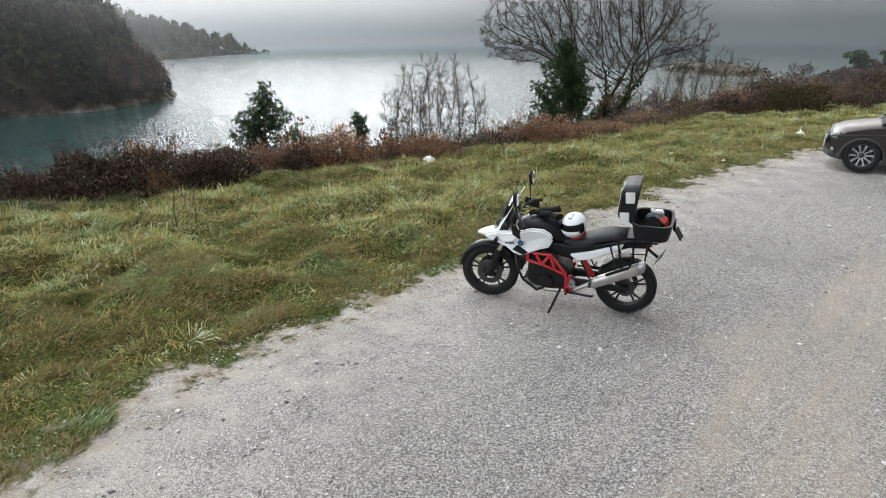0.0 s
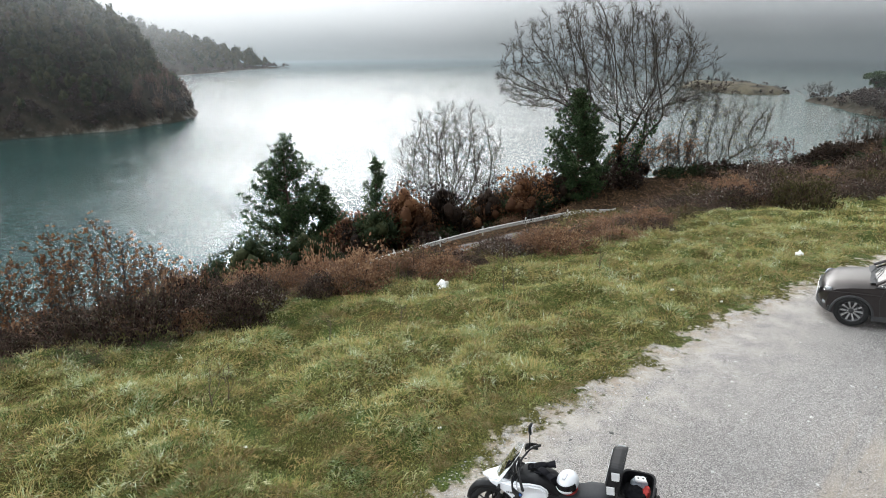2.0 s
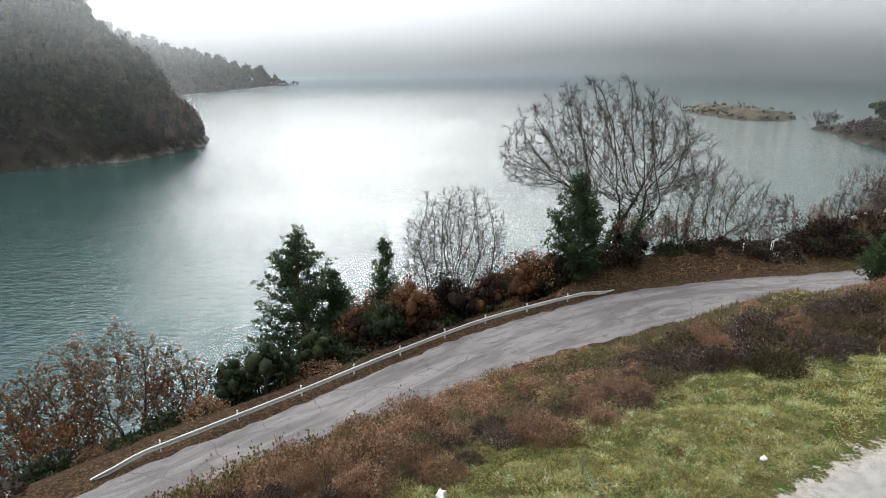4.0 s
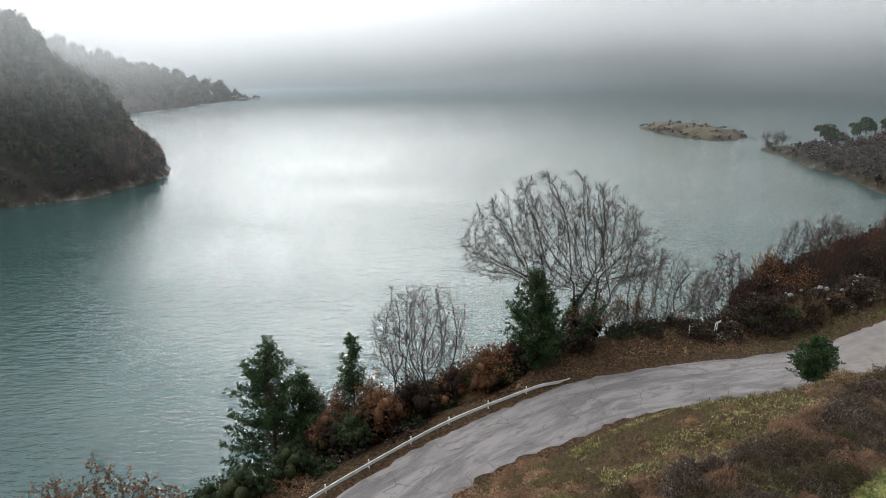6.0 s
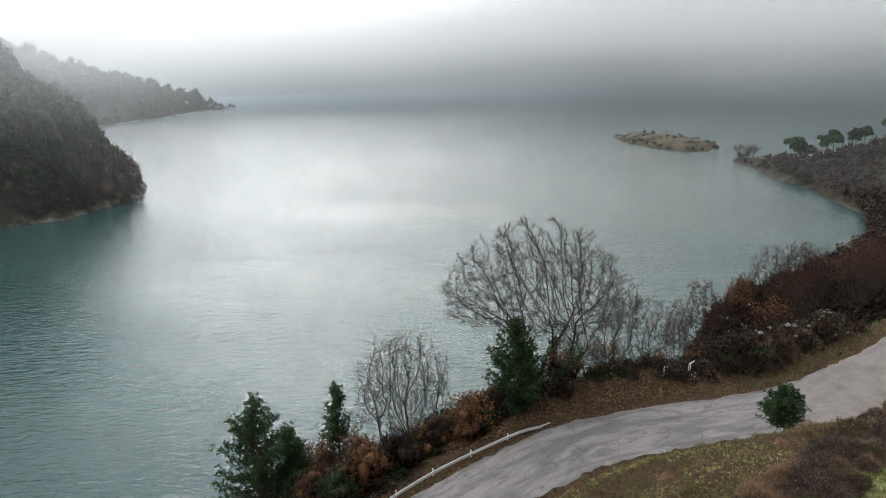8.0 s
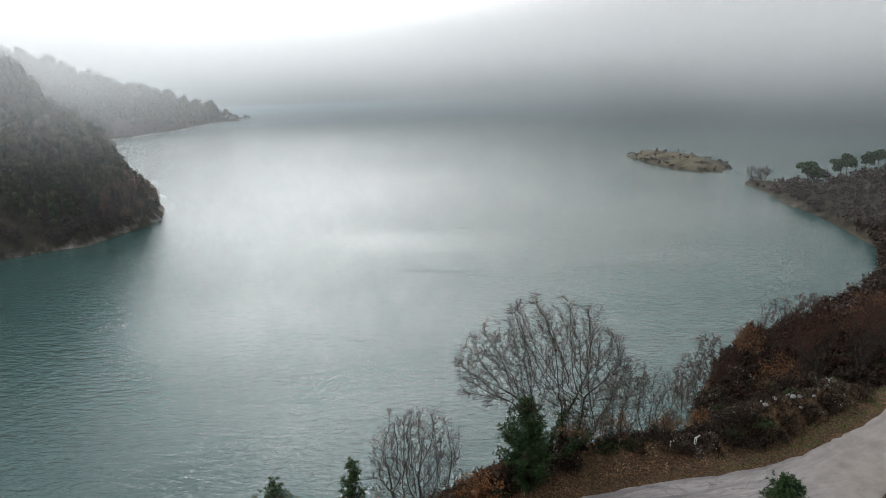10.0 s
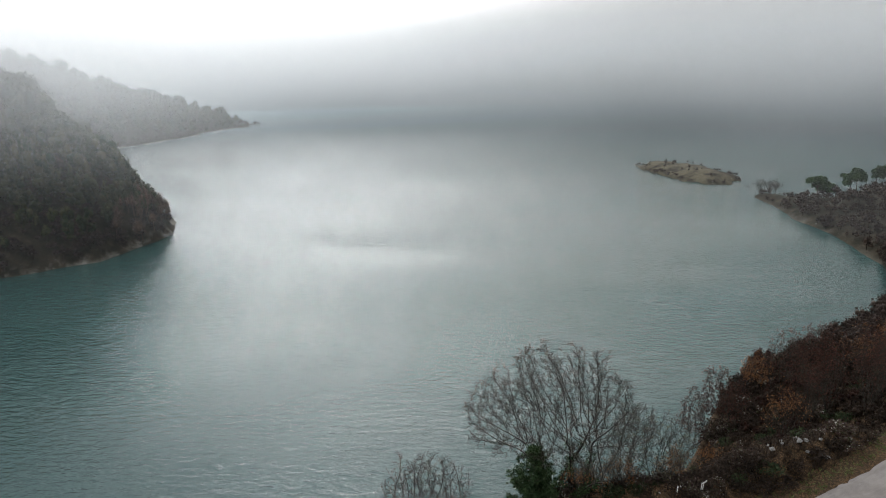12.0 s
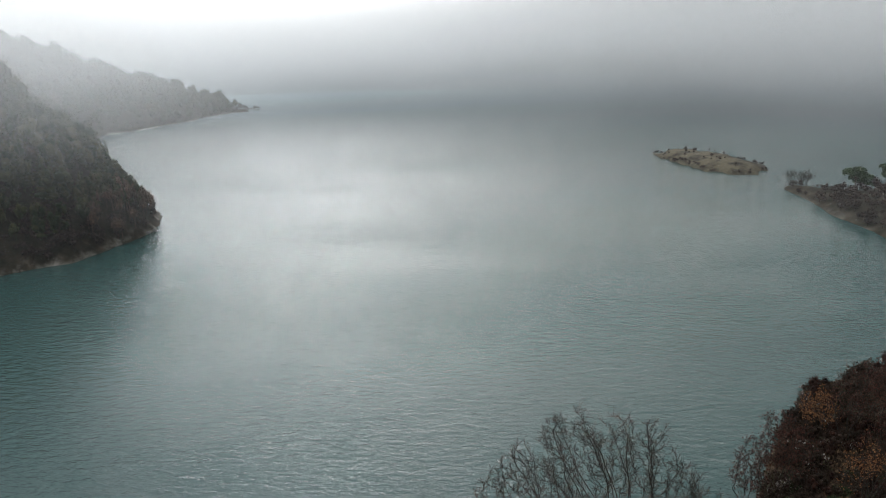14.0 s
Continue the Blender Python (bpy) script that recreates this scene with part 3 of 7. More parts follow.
def bare_tree(x, y, height_m, stems, seed, label, spread=1.0, top=4, width=None, spec=OPEN, thick=0.05, z=None, leaves=None):
    rng = random.Random(seed)
    nr = np.random.default_rng(seed)
    root = new("bare_tree")
    root.location = (x, y, (ground_at(x, y) if z is None else z) - 0.25)
    tubes, tips = [], []
    for s in range(stems):
        a = 2 * math.pi * (s + rng.uniform(-0.25, 0.25)) / stems
        out = 0.0 if stems == 1 else rng.uniform(0.22, 0.55) * spread
        d = Vector((math.cos(a) * out, math.sin(a) * out * 0.8, 1))
        grow(rng, Vector((math.cos(a), math.sin(a), 0)) * (0.16 * (stems > 1) * height_m / 10), d, height_m * rng.uniform(0.5, 0.62), height_m * thick * rng.uniform(0.3, 0.42), 0, top, spec, tubes, tips)
    every = np.array([tuple(p) for lv, pts, radii in tubes for p in pts])
    kz = height_m / np.percentile(every[:, 2], 98.5)
    kx = width / (np.percentile(every[:, 0], 99.7) - np.percentile(every[:, 0], 0.3)) if width else kz
    for lv, pts, radii in tubes:
        for q in pts:
            q.x, q.y, q.z = q.x * kx, q.y * kx, q.z * kz
    tips = [(pts[-1], (pts[-1] - pts[-2]).normalized()) for lv, pts, radii in tubes if lv == top]
    part("trunk", limbs_mesh("trunk", tubes, BARK, (0, 1)), None, root)
    part("twig_mass", limbs_mesh("twig_mass", tubes, TWIG, range(2, 9)), None, root)
    if leaves:
        mat, share, count, size = leaves
        pick = [t for t in tips if rng.random() < share]
        V, F = blades(nr, [tuple(p) for p, d in pick], [tuple(d) for p, d in pick], count, size, size * 0.42, 1.0)
        part("leaves", np_mesh("leaves", V, F, mat), None, root)
    return tagged(root, label, "tree")


def pine(x, y, height_m, width, seed, label, z=None, density=1.0, low=0.12):
    rng = random.Random(seed)
    nr = np.random.default_rng(seed)
    root = new("pine_tree")
    root.location = (x, y, (ground_at(x, y) if z is None else z) - 0.2)
    V, F, C, D = [], [], [], []
    trunk = [Vector((0.12 * math.sin(i * 1.3 + seed), 0.1 * math.cos(i * 1.7), height_m * i / 8)) for i in range(9)]
    tube_into(V, F, trunk, [max(0.02, height_m * 0.016 * (1 - 0.92 * i / 8)) for i in range(9)], 8)
    h = height_m * low
    while h < height_m * 0.985:
        f = h / height_m
        reach = width / 2 * (1 - max(0, (f - 0.3) / 0.7) ** 1.3) * (0.75 + 0.25 * min(1, f / 0.3)) + 0.25
        for k in range(rng.randint(4, 6)):
            a = rng.uniform(0, 2 * math.pi)
            r = reach * rng.uniform(0.55, 1.12)
            up = rng.uniform(0.05, 0.5) + 0.5 * f
            p0 = Vector((0, 0, h))
            pts = [p0 + Vector((math.cos(a) * r * t, math.sin(a) * r * t, r * up * t * t)) + Vector((0, 0, rng.gauss(0, 0.04))) for t in (0, 0.35, 0.7, 1)]
            tube_into(V, F, pts, [0.045, 0.032, 0.02, 0.008], 4)
            for t in np.arange(0.3, 1.05, 0.3 / max(0.6, r) / density):
                t = min(t, 1.0)
                q = pts[0] + Vector((math.cos(a) * r * t, math.sin(a) * r * t, r * up * t * t))
                for b in range(2):
                    s = q + Vector((rng.gauss(0, 0.2), rng.gauss(0, 0.2), rng.gauss(0.05, 0.13)))
                    C.append(tuple(s)), D.append((math.cos(a) * 0.5, math.sin(a) * 0.5, 0.75))
        h += height_m * 0.03 * rng.uniform(0.7, 1.3)
    part("trunk", np_mesh("trunk", [tuple(v) for v in V], F, BARK_RED, True), None, root)
    V, F = blades(nr, C, D, 12, 0.32, 0.038, 0.75)
    part("crown", np_mesh("crown", V, F, NEEDLES), None, root)
    return tagged(root, label, "tree")



# big bare tree, its neighbours and the pines along the road
def branch_out(nr, pos, parent, A, stride, reach, kill, rise=0.12, rounds=90):
    """Let limbs grow towards the free points A of a crown. Gives node places and each node's parent."""
    pos, parent = [np.array(p, float) for p in pos], list(parent)
    P = np.array(pos)
    D = np.linalg.norm(A[:, None] - P[None], axis=2)
    near, dist = D.argmin(1), D.min(1)
    for _ in range(rounds):
        ok = dist < reach
        if not ok.any():
            break
        who = np.unique(near[ok])
        G = np.zeros((len(pos), 3))
        W = A[ok] - np.array(pos)[near[ok]]
        np.add.at(G, near[ok], W / (np.linalg.norm(W, axis=1, keepdims=True) + 1e-9))
        first, fresh = len(pos), []
        for w in who:
            g = G[w] / (np.linalg.norm(G[w]) + 1e-9) + nr.normal(0, 0.11, 3) + [0, 0, rise]
            q = pos[w] + g / np.linalg.norm(g) * stride
            fresh.append(q), pos.append(q), parent.append(int(w))
        D = np.linalg.norm(A[:, None] - np.array(fresh)[None], axis=2)
        m, k = D.min(1), D.argmin(1)
        better = m < dist
        near, dist = np.where(better, k + first, near), np.where(better, m, dist)
        stay = dist > kill
        A, near, dist = A[stay], near[stay], dist[stay]
        if len(A) < 5:
            break
    return np.array(pos), parent


def spreading_tree(x, y, z, tall, crown, stems, seed, label, points=2300, foot=0.3, stride=0.42, reach=3.2, kill=0.85, twig=0.015, tip=0.0145, leaves=None, ivy=0.0, name="bare_tree", twigs=3):
    """A leafless tree; crown is its half-widths, the height of its skirt, and its lean in x and y."""
    nr, rng = np.random.default_rng(seed), random.Random(seed)
    rx, ry, skirt, lx, ly = crown
    root = new(name)
    root.location = (x, y, z)
    n = points * 5
    Q = nr.uniform(-1, 1, (n, 3)) * 1.15
    zm = skirt + 0.30 * (tall - skirt)
    lump = 1 + 0.16 * field(Q[:, 0] * 3 + 9, Q[:, 1] * 3 + Q[:, 2] * 2.3, 1.1, seed, 3)
    rad = np.linalg.norm(Q, axis=1)
    ok = (rad < lump) & ((rad > 0.45) | (nr.random(n) < 0.35))
    Q = Q[ok][:points]
    A = np.stack([Q[:, 0] * rx + lx, Q[:, 1] * ry + ly, np.where(Q[:, 2] > 0, zm + Q[:, 2] * (tall - zm), zm + Q[:, 2] * (zm - skirt))], 1)
    A[:, 2] = np.maximum(A[:, 2], skirt * 0.75)
    pos, parent = [(0, 0, -0.4)], [-1]
    for s in range(stems):
        a = 6.283 * (s + rng.uniform(-0.3, 0.3)) / stems
        out = rng.uniform(0.25, 0.62) * (1 if stems > 1 else 0.1)
        last = 0
        p = np.array([math.cos(a) * foot * (stems > 1), math.sin(a) * foot * (stems > 1), -0.2])
        d = np.array([math.cos(a) * out * rx / max(rx, ry) + 0.4 * lx / tall, math.sin(a) * out * ry / max(rx, ry) + 0.4 * ly / tall, 1.0])
        goal = skirt * rng.uniform(0.8, 1.25)
        while p[2] < goal:
            pos.append(p.copy()), parent.append(last)
            last = len(pos) - 1
            d = d + nr.normal(0, 0.07, 3)
            p = p + d / np.linalg.norm(d) * stride
    N, parent = branch_out(nr, pos, parent, A, stride, reach, kill)
    area = np.zeros(len(N))
    kids = [[] for _ in N]
    for i in range(len(N) - 1, 0, -1):
        if not kids[i]:
            area[i] = tip ** 2.15
        area[parent[i]] += area[i]
        kids[parent[i]].append(i)
    R = area ** (1 / 2.15)
    soft = N.copy()
    for i in range(1, len(N)):
        if len(kids[i]) >= 1 and parent[i] > 0:
            soft[i] = 0.5 * N[i] + 0.25 * (N[parent[i]] + N[max(kids[i], key=lambda k: R[k])])
    big, fine = ([], []), ([], [])
    starts = [(k, 0) for k in kids[0]]
    while starts:
        i, up = starts.pop()
        pts, radii = [soft[up] if up else np.array([N[i][0], N[i][1], -0.4])], [min(R[i] * 1.15, R[up] if up else R[i] * 1.5)]
        while True:
            pts.append(soft[i]), radii.append(R[i])
            if not kids[i]:
                break
            main = max(kids[i], key=lambda k: R[k])
            starts += [(k, i) for k in kids[i] if k != main]
            i = main
        V, F = big if radii[0] > 0.05 else fine
        tube_into(V, F, [Vector(p) for p in pts], radii, 8 if radii[0] > 0.15 else 5 if radii[0] > 0.05 else 3)
    ends = []
    V, F = fine
    for i in range(1, len(N)):
        if R[i] > 0.042:
            continue
        d0 = N[i] - N[parent[i]]
        d0 = d0 / (np.linalg.norm(d0) + 1e-9)
        for k in range(twigs + (not kids[i])):
            d = d0 * 0.8 + nr.normal(0, 0.55, 3) + [0, 0, 0.25]
            d /= np.linalg.norm(d)
            long = rng.uniform(0.3, 0.85) * stride / 0.42
            a, b, c = N[i], N[i] + d * long * 0.5 + nr.normal(0, 0.04, 3), N[i] + d * long + [0, 0, 0.12 * long]
            tube_into(V, F, [Vector(a), Vector(b), Vector(c)], [twig, twig * 0.8, twig * 0.45], 3)
            e = b + (d + nr.normal(0, 0.5, 3)) * long * 0.4
            tube_into(V, F, [Vector(b), Vector(e)], [twig * 0.7, twig * 0.4], 3)
            ends += [(c, d), (e, d)]
    if big[1]:
        part("trunk", np_mesh("trunk", [tuple(v) for v in big[0]], big[1], BARK, True), None, root)
    part("twig_mass", np_mesh("twig_mass", [tuple(v) for v in V], F, TWIG, True), None, root)
    if leaves:
        mat, share, count, size, low = leaves
        pick = [(p, d) for p, d in ends if rng.random() < share * (1.4 - p[2] / tall * low)]
        LV, LF = blades(nr, [p for p, d in pick], [d for p, d in pick], count, size, size * 0.42, 1.0)
        part("leaves", np_mesh("leaves", LV, LF, mat), None, root)
    if ivy:
        C, D = [], []
        for i in range(1, len(N)):
            if R[i] > 0.07 and N[i][2] < ivy * rng.uniform(0.4, 1.15):
                for k in range(16):
                    o = nr.normal(0, 1, 3)
                    o /= np.linalg.norm(o)
                    C.append(N[i] + o * (R[i] + rng.uniform(0.02, 0.5)) + [0, 0, rng.uniform(-0.2, 0.2)]), D.append(o)
        LV, LF = blades(nr, C, D, 5, 0.2, 0.08, 0.9)
        part("ivy", np_mesh("ivy", LV, LF, IVY), None, root, "dark green ivy on the limbs")
    return tagged(root, label, "tree")


spreading_tree(12.7, 62.6, ground_at(12.7, 62.6) - 0.1, 9.7 - ground_at(12.7, 62.6), (10.3, 9.0, 6.2, -0.4, 2.0), 6, 11, "large leafless tree with many spreading limbs beside the road", 3200, 0.8, kill=0.8, twig=0.015, tip=0.0145, ivy=7.0, twigs=4)
spreading_tree(22.4, 66.6, ground_at(22.4, 66.6) - 0.1, 0.9 - ground_at(22.4, 66.6), (5.2, 4.6, 3.0, 1.4, 1.0), 5, 12, "smaller leafless tree leaning over leaf litter", 1100, 0.6, reach=2.6, kill=0.75, leaves=(OLIVE_LEAF, 0.10, 2, 0.13, 0.6))
spreading_tree(-2.4, 59.4, ground_at(-2.4, 59.4) - 0.1, 0.8 - ground_at(-2.4, 59.4), (5.0, 4.6, 5.4, 0.2, 0), 5, 18, "slender leafless tree behind the guard rail", 2300, 0.6, reach=2.6, kill=0.6)
for i, (x, y, top) in enumerate(((15.6, 63.6, -3.2), (17.4, 63.0, -2.4), (18.6, 64.4, -3.4), (14.2, 65.0, -2.8), (20.2, 64.6, -4.2))):
    spreading_tree(x, y, ground_at(x, y), top - ground_at(x, y), (1.5, 1.4, 1.6, 0, 0), 3, 140 + i, "thin leafless sapling with a few brown leaves", 220, 0.25, 0.34, 1.8, 0.55, leaves=(RUST, 0.16, 2, 0.13, 0.6), name="sapling")
pine(-14.2, 49.5, 0.0 - 0.9 - ground_at(-14.2, 49.5), 8.4, 21, "dense dark green pine on the lake bank", density=1.5, low=0.05)
pine(-11.8, 51.5, -5.2 - ground_at(-11.8, 51.5), 4.4, 24, "smaller dark pine beside a taller one", density=1.3, low=0.04)
pine(-8.6, 57.5, -4.0 - ground_at(-8.6, 57.5), 3.4, 22, "thin young pine on the lake bank", density=1.3)
pine(9.2, 59.4, 1.6 - ground_at(9.2, 59.4), 5.8, 23, "dark evergreen growing up through a bare tree", density=1.5, low=0.02)
pine(31.2, 49.8, 3.6, 3.6, 25, "small bushy pine at the road side", density=0.75, low=0.06, z=-5.0)


def shrub(x, y, h, w, seed, mat, label, share=0.7, stems=5, size=0.12):
    ob = bare_tree(x, y, h, stems, seed, label, 1.1, 3, w, dict(OPEN, kids=(5, 5, 4, 3), twig=0.006), thick=0.022, leaves=(mat, min(1, share * 1.2), 8, size))
    ob.name = "autumn_shrub"
    return tagged(ob, label, "shrub")


RUSTY = "rust-brown autumn shrub on the lake bank"
for i, (x, y, h, w, mat, share) in enumerate((
        (-24.5, 32.5, -8.6, 5.0, RUST, 0.9),
        (4.6, 55.4, 5.0, 5.2, RUST, 0.9), (1.6, 55.6, 4.0, 4.4, RUST, 0.8), (-4.8, 53.4, 4.6, 4.0, RUST, 0.7), (-10.8, 54.2, 8.0, 3.6, RUST, 0.85), (-9.8, 55.5, 7.6, 3.0, RUST, 0.85), (-6.6, 54.8, 6.5, 3.0, RUST, 0.8),
        (14.8, 62.5, 4.2, 4.5, RUST, 0.4), (19.5, 64.5, 4.6, 4.2, RUST, 0.4), (27.5, 71.0, 4.5, 4.4, RUST, 0.5), 
        (71.0, 108.0, -7.5, 8.0, RUST, 0.5), (76.0, 104.0, -4.5, 9.0, RED, 0.8), (60.0, 96.0, -4.5, 8.0, RED, 0.9),
        (67.0, 96.0, -2.0, 9.0, RED, 0.9), (55.0, 92.0, -5.5, 7.0, RED, 0.8), (49.5, 88.0, -7.5, 6.0, RUST, 0.7), (72.0, 99.0, -2.5, 9.0, RED, 0.9), (63.0, 91.0, -2.0, 7.0, RED, 0.9), (78.0, 112.0, -7.0, 8.0, RUST, 0.6), (33.5, 86.0, 4.6, 4.0, RUST, 0.4), (36.0, 80.0, 4.0, 4.4, RUST, 0.5))):
    shrub(x, y, h if h > 0 else h - ground_at(x, y), w, 100 + i, mat, RUSTY if mat is RUST else "wine-red autumn shrub above the water", share)


for i, (x, y, top, rx, skirt, lx, mat, share, label) in enumerate((
        (-22.4, 36.5, -4.0, 3.6, 2.2, -0.2, RUST, 0.6, "fan-shaped shrub holding orange-brown leaves"), (-25.6, 35.4, -5.6, 2.8, 1.8, -0.8, RUST, 0.8, "fan-shaped shrub holding orange-brown leaves"),
        (-29.0, 33.0, -6.2, 2.8, 1.6, 0, RUST, 0.7, "fan-shaped shrub holding orange-brown leaves"), (-19.9, 38.4, -6.4, 2.2, 1.6, 0.3, RUST, 0.7, "fan-shaped shrub holding orange-brown leaves"),
        (42.2, 96.5, -7.4, 2.6, 4.0, 0.3, RED, 0.9, "slim upright tree with sparse wine-brown leaves"), (38.6, 94.6, -10.6, 2.4, 2.5, -0.2, RED, 0.55, "slim upright tree with sparse wine-brown leaves"), (46.0, 97.5, -10.2, 1.8, 3.0, 0.4, RED, 0.4, "slim upright tree with sparse wine-brown leaves"),
        (57.0, 105.0, -5.0, 3.6, 4.5, 0, RED, 0.25, "thin bare tree on the dark bank"), (62.5, 107.0, -5.2, 3.4, 4.5, 0.3, RED, 0.6, "thin tree with wine-brown leaves on the dark bank"), (67.0, 110.5, -7.0, 4.2, 4.0, 0, RED, 0.2, "thin bare tree on the dark bank"), (54.2, 108.5, -11.0, 2.6, 2.5, 0, RUST, 0.8, "russet-leaved young tree above the water"))):
    z = ground_at(x, y)
    ob = spreading_tree(x, y, z - 0.1, top - z, (rx, rx * 0.9, skirt, lx, 0), 5, 160 + i, label, 520, 0.4, 0.36, 2.0, 0.6, 0.016, 0.014, (mat, share * 1.15, 7, 0.125, 0.5), name="young_tree", twigs=2)


# ---- brambles ----
def bramble_meshes(seed, mat, leaves=2500):
    nr, rng = np.random.default_rng(seed), random.Random(seed)
    u = nr.normal(0, 1, (leaves, 3))
    u[:, 2] = np.abs(u[:, 2])
    u /= np.linalg.norm(u, axis=1, keepdims=True)
    lump = 0.8 + 0.28 * field(u[:, 0] * 2 + 5, u[:, 1] * 2 + u[:, 2] * 2, 0.9, seed, 3)
    C = u * (lump * nr.uniform(0.72, 1.04, leaves))[:, None] * [1.15, 1.0, 0.82]
    V, F = blades(nr, C, u * 0.6 + [0, 0, 0.3], 2, 0.056, 0.021, 0.9)
    crown = np_mesh("foliage", V, F, mat)
    TV, TF = [], []
    for k in range(70):
        a = rng.uniform(0, 6.3)
        r = rng.uniform(0.5, 1.2)
        o = Vector((rng.gauss(0, 0.3), rng.gauss(0, 0.3), -0.1))
        h = rng.uniform(0.6, 1.2)
        pts = [o + Vector((math.cos(a) * r * t, math.sin(a) * r * t, h * (1.9 * t - 1.15 * t * t))) for t in (0, 0.25, 0.5, 0.75, 1)]
        tube_into(TV, TF, pts, [0.006, 0.005, 0.004, 0.003, 0.0015], 3)
    return crown, np_mesh("canes", [tuple(v) for v in TV], TF, CANE, True)


CANE = bark("bramble_canes", (0.07, 0.035, 0.03), (0.22, 0.15, 0.115))
KINDS = [bramble_meshes(300 + i, m) for i, m in enumerate((BRAMBLE, BRAMBLE, BRAMBLE, BRAMBLE_GREEN, BRAMBLE_GREEN))]
DRY = leafy("dry_thicket", ((0.1, (0.08, 0.045, 0.028)), (0.5, (0.20, 0.11, 0.064)), (0.9, (0.38, 0.25, 0.155))))
KINDS += [bramble_meshes(320 + i, DRY, 2600) for i in range(2)]
DARK = leafy("evergreen_scrub", ((0.1, (0.012, 0.02, 0.010)), (0.5, (0.028, 0.04, 0.018)), (0.9, (0.06, 0.065, 0.03))))
KINDS += [bramble_meshes(330, DARK, 1200)]
NETTLE = leafy("green_weeds", ((0.1, (0.03, 0.05, 0.016)), (0.5, (0.075, 0.115, 0.036)), (0.9, (0.19, 0.23, 0.10))))
KINDS += [bramble_meshes(340, NETTLE, 1200)]


def bramble(kind, x, y, sx, sy, sz, rot, label, group):
    root = new("bramble_bush")
    root.matrix_world = Matrix.LocRotScale((x, y, ground_at(x, y) - 0.12), Euler((0, 0, rot)), (sx, sy, sz))
    part("foliage", KINDS[kind][0], None, root)
    part("cane_mass", KINDS[kind][1], None, root)
    return tagged(root, label, "bush", group)


for i, (x, y, h, w) in enumerate(((-7.0, 13.4, 2.0, 0.9), (-6.2, 13.9, 1.7, 0.8), (-7.9, 13.0, 1.6, 0.8), (-5.2, 14.6, 1.5, 0.7), (-2.2, 17.2, 1.6, 0.7), (-0.4, 18.2, 1.7, 0.6), (3.0, 20.6, 1.5, 0.8), (-9.4, 12.4, 1.4, 0.7))):
    spreading_tree(x, y, ground_at(x, y) - 0.1, h, (w, w, 0.35, 0, 0), 6, 190 + i, "dark leafless twiggy shrub rising from the brambles", 260, 0.12, 0.11, 0.6, 0.17, 0.0032, 0.003, name="twiggy_shrub", twigs=1)
rng = random.Random(5)
TANGLED = "tangled dark red-brown bramble bush at the brow of the bank"
walkline = [(-16, 6.8), (-9, 11.6), (-6, 13.2), (-3, 15.6), (0, 17.4), (2.5, 19.4), (5.6, 20.8), (9.5, 25), (13, 26.6), (18, 29), (26, 34), (34, 40), (42, 46)]
for a, b in zip(walkline, walkline[1:]):
    n = max(2, int(math.dist(a, b) / 0.95))
    for i in range(n):
        f = (i + rng.random()) / n
        x, y = a[0] + (b[0] - a[0]) * f, a[1] + (b[1] - a[1]) * f
        for row in range(-1 if 12 < x < 25 else 0, 2 if x < 9 else 3):
            px, py = x + rng.uniform(-0.5, 0.4) - 0.75 * row, y + rng.uniform(-0.3, 0.4) + 1.15 * row
            s = rng.uniform(0.55, 1.2) * (1.0 if x < 8 else 1.3)
            tall = rng.uniform(0.85, 1.3) * (1.25 if -9 < x < -2 else 0.85 if x < 5 else 0.6 if x < 11 else 1.15) * (1 if row < 2 else 0.9)
            kind = rng.choice((0, 1, 2, 0, 5) if x < -3 else (5, 6, 0, 5, 6, 2) if x < 8 else (0, 1, 3, 4, 2, 5))
            bramble(kind, px, py, s, s, s * tall, rng.uniform(0, 6.3), TANGLED if kind < 3 else "yellow-green and brown bramble bush", "brambles along the bank")

for i in range(22):
    f = rng.random()
    x, y = -12 + 9.5 * f + rng.uniform(-0.4, 0.4), 9.0 + 5.2 * f + rng.uniform(-0.5, 0.3)
    s = rng.uniform(0.35, 0.7)
    bramble(8, x, y, s, s, s * rng.uniform(0.5, 0.9), rng.uniform(0, 6.3), "green leafy weeds at the foot of the brambles", "weeds below the brambles")


def light_bush(seed, leaves, long=0.25, wide=0.075):
    nr = np.random.default_rng(seed)
    u = nr.normal(0, 1, (leaves, 3))
    u[:, 2] = np.abs(u[:, 2])
    u /= np.linalg.norm(u, axis=1, keepdims=True)
    lump = 0.8 + 0.3 * field(u[:, 0] * 2 + 5, u[:, 1] * 2 + u[:, 2] * 2, 0.9, seed, 3)
    return blades(nr, u * (lump * nr.uniform(0.6, 1.05, leaves))[:, None] * [1.15, 1.0, 0.85], u * 0.6 + [0, 0, 0.35], 1, long, wide, 0.9)


LIGHT = [light_bush(350 + i, 420, 0.2, 0.062) for i in range(4)]
FINE = [light_bush(360 + i, 950, 0.105, 0.032) for i in range(4)]


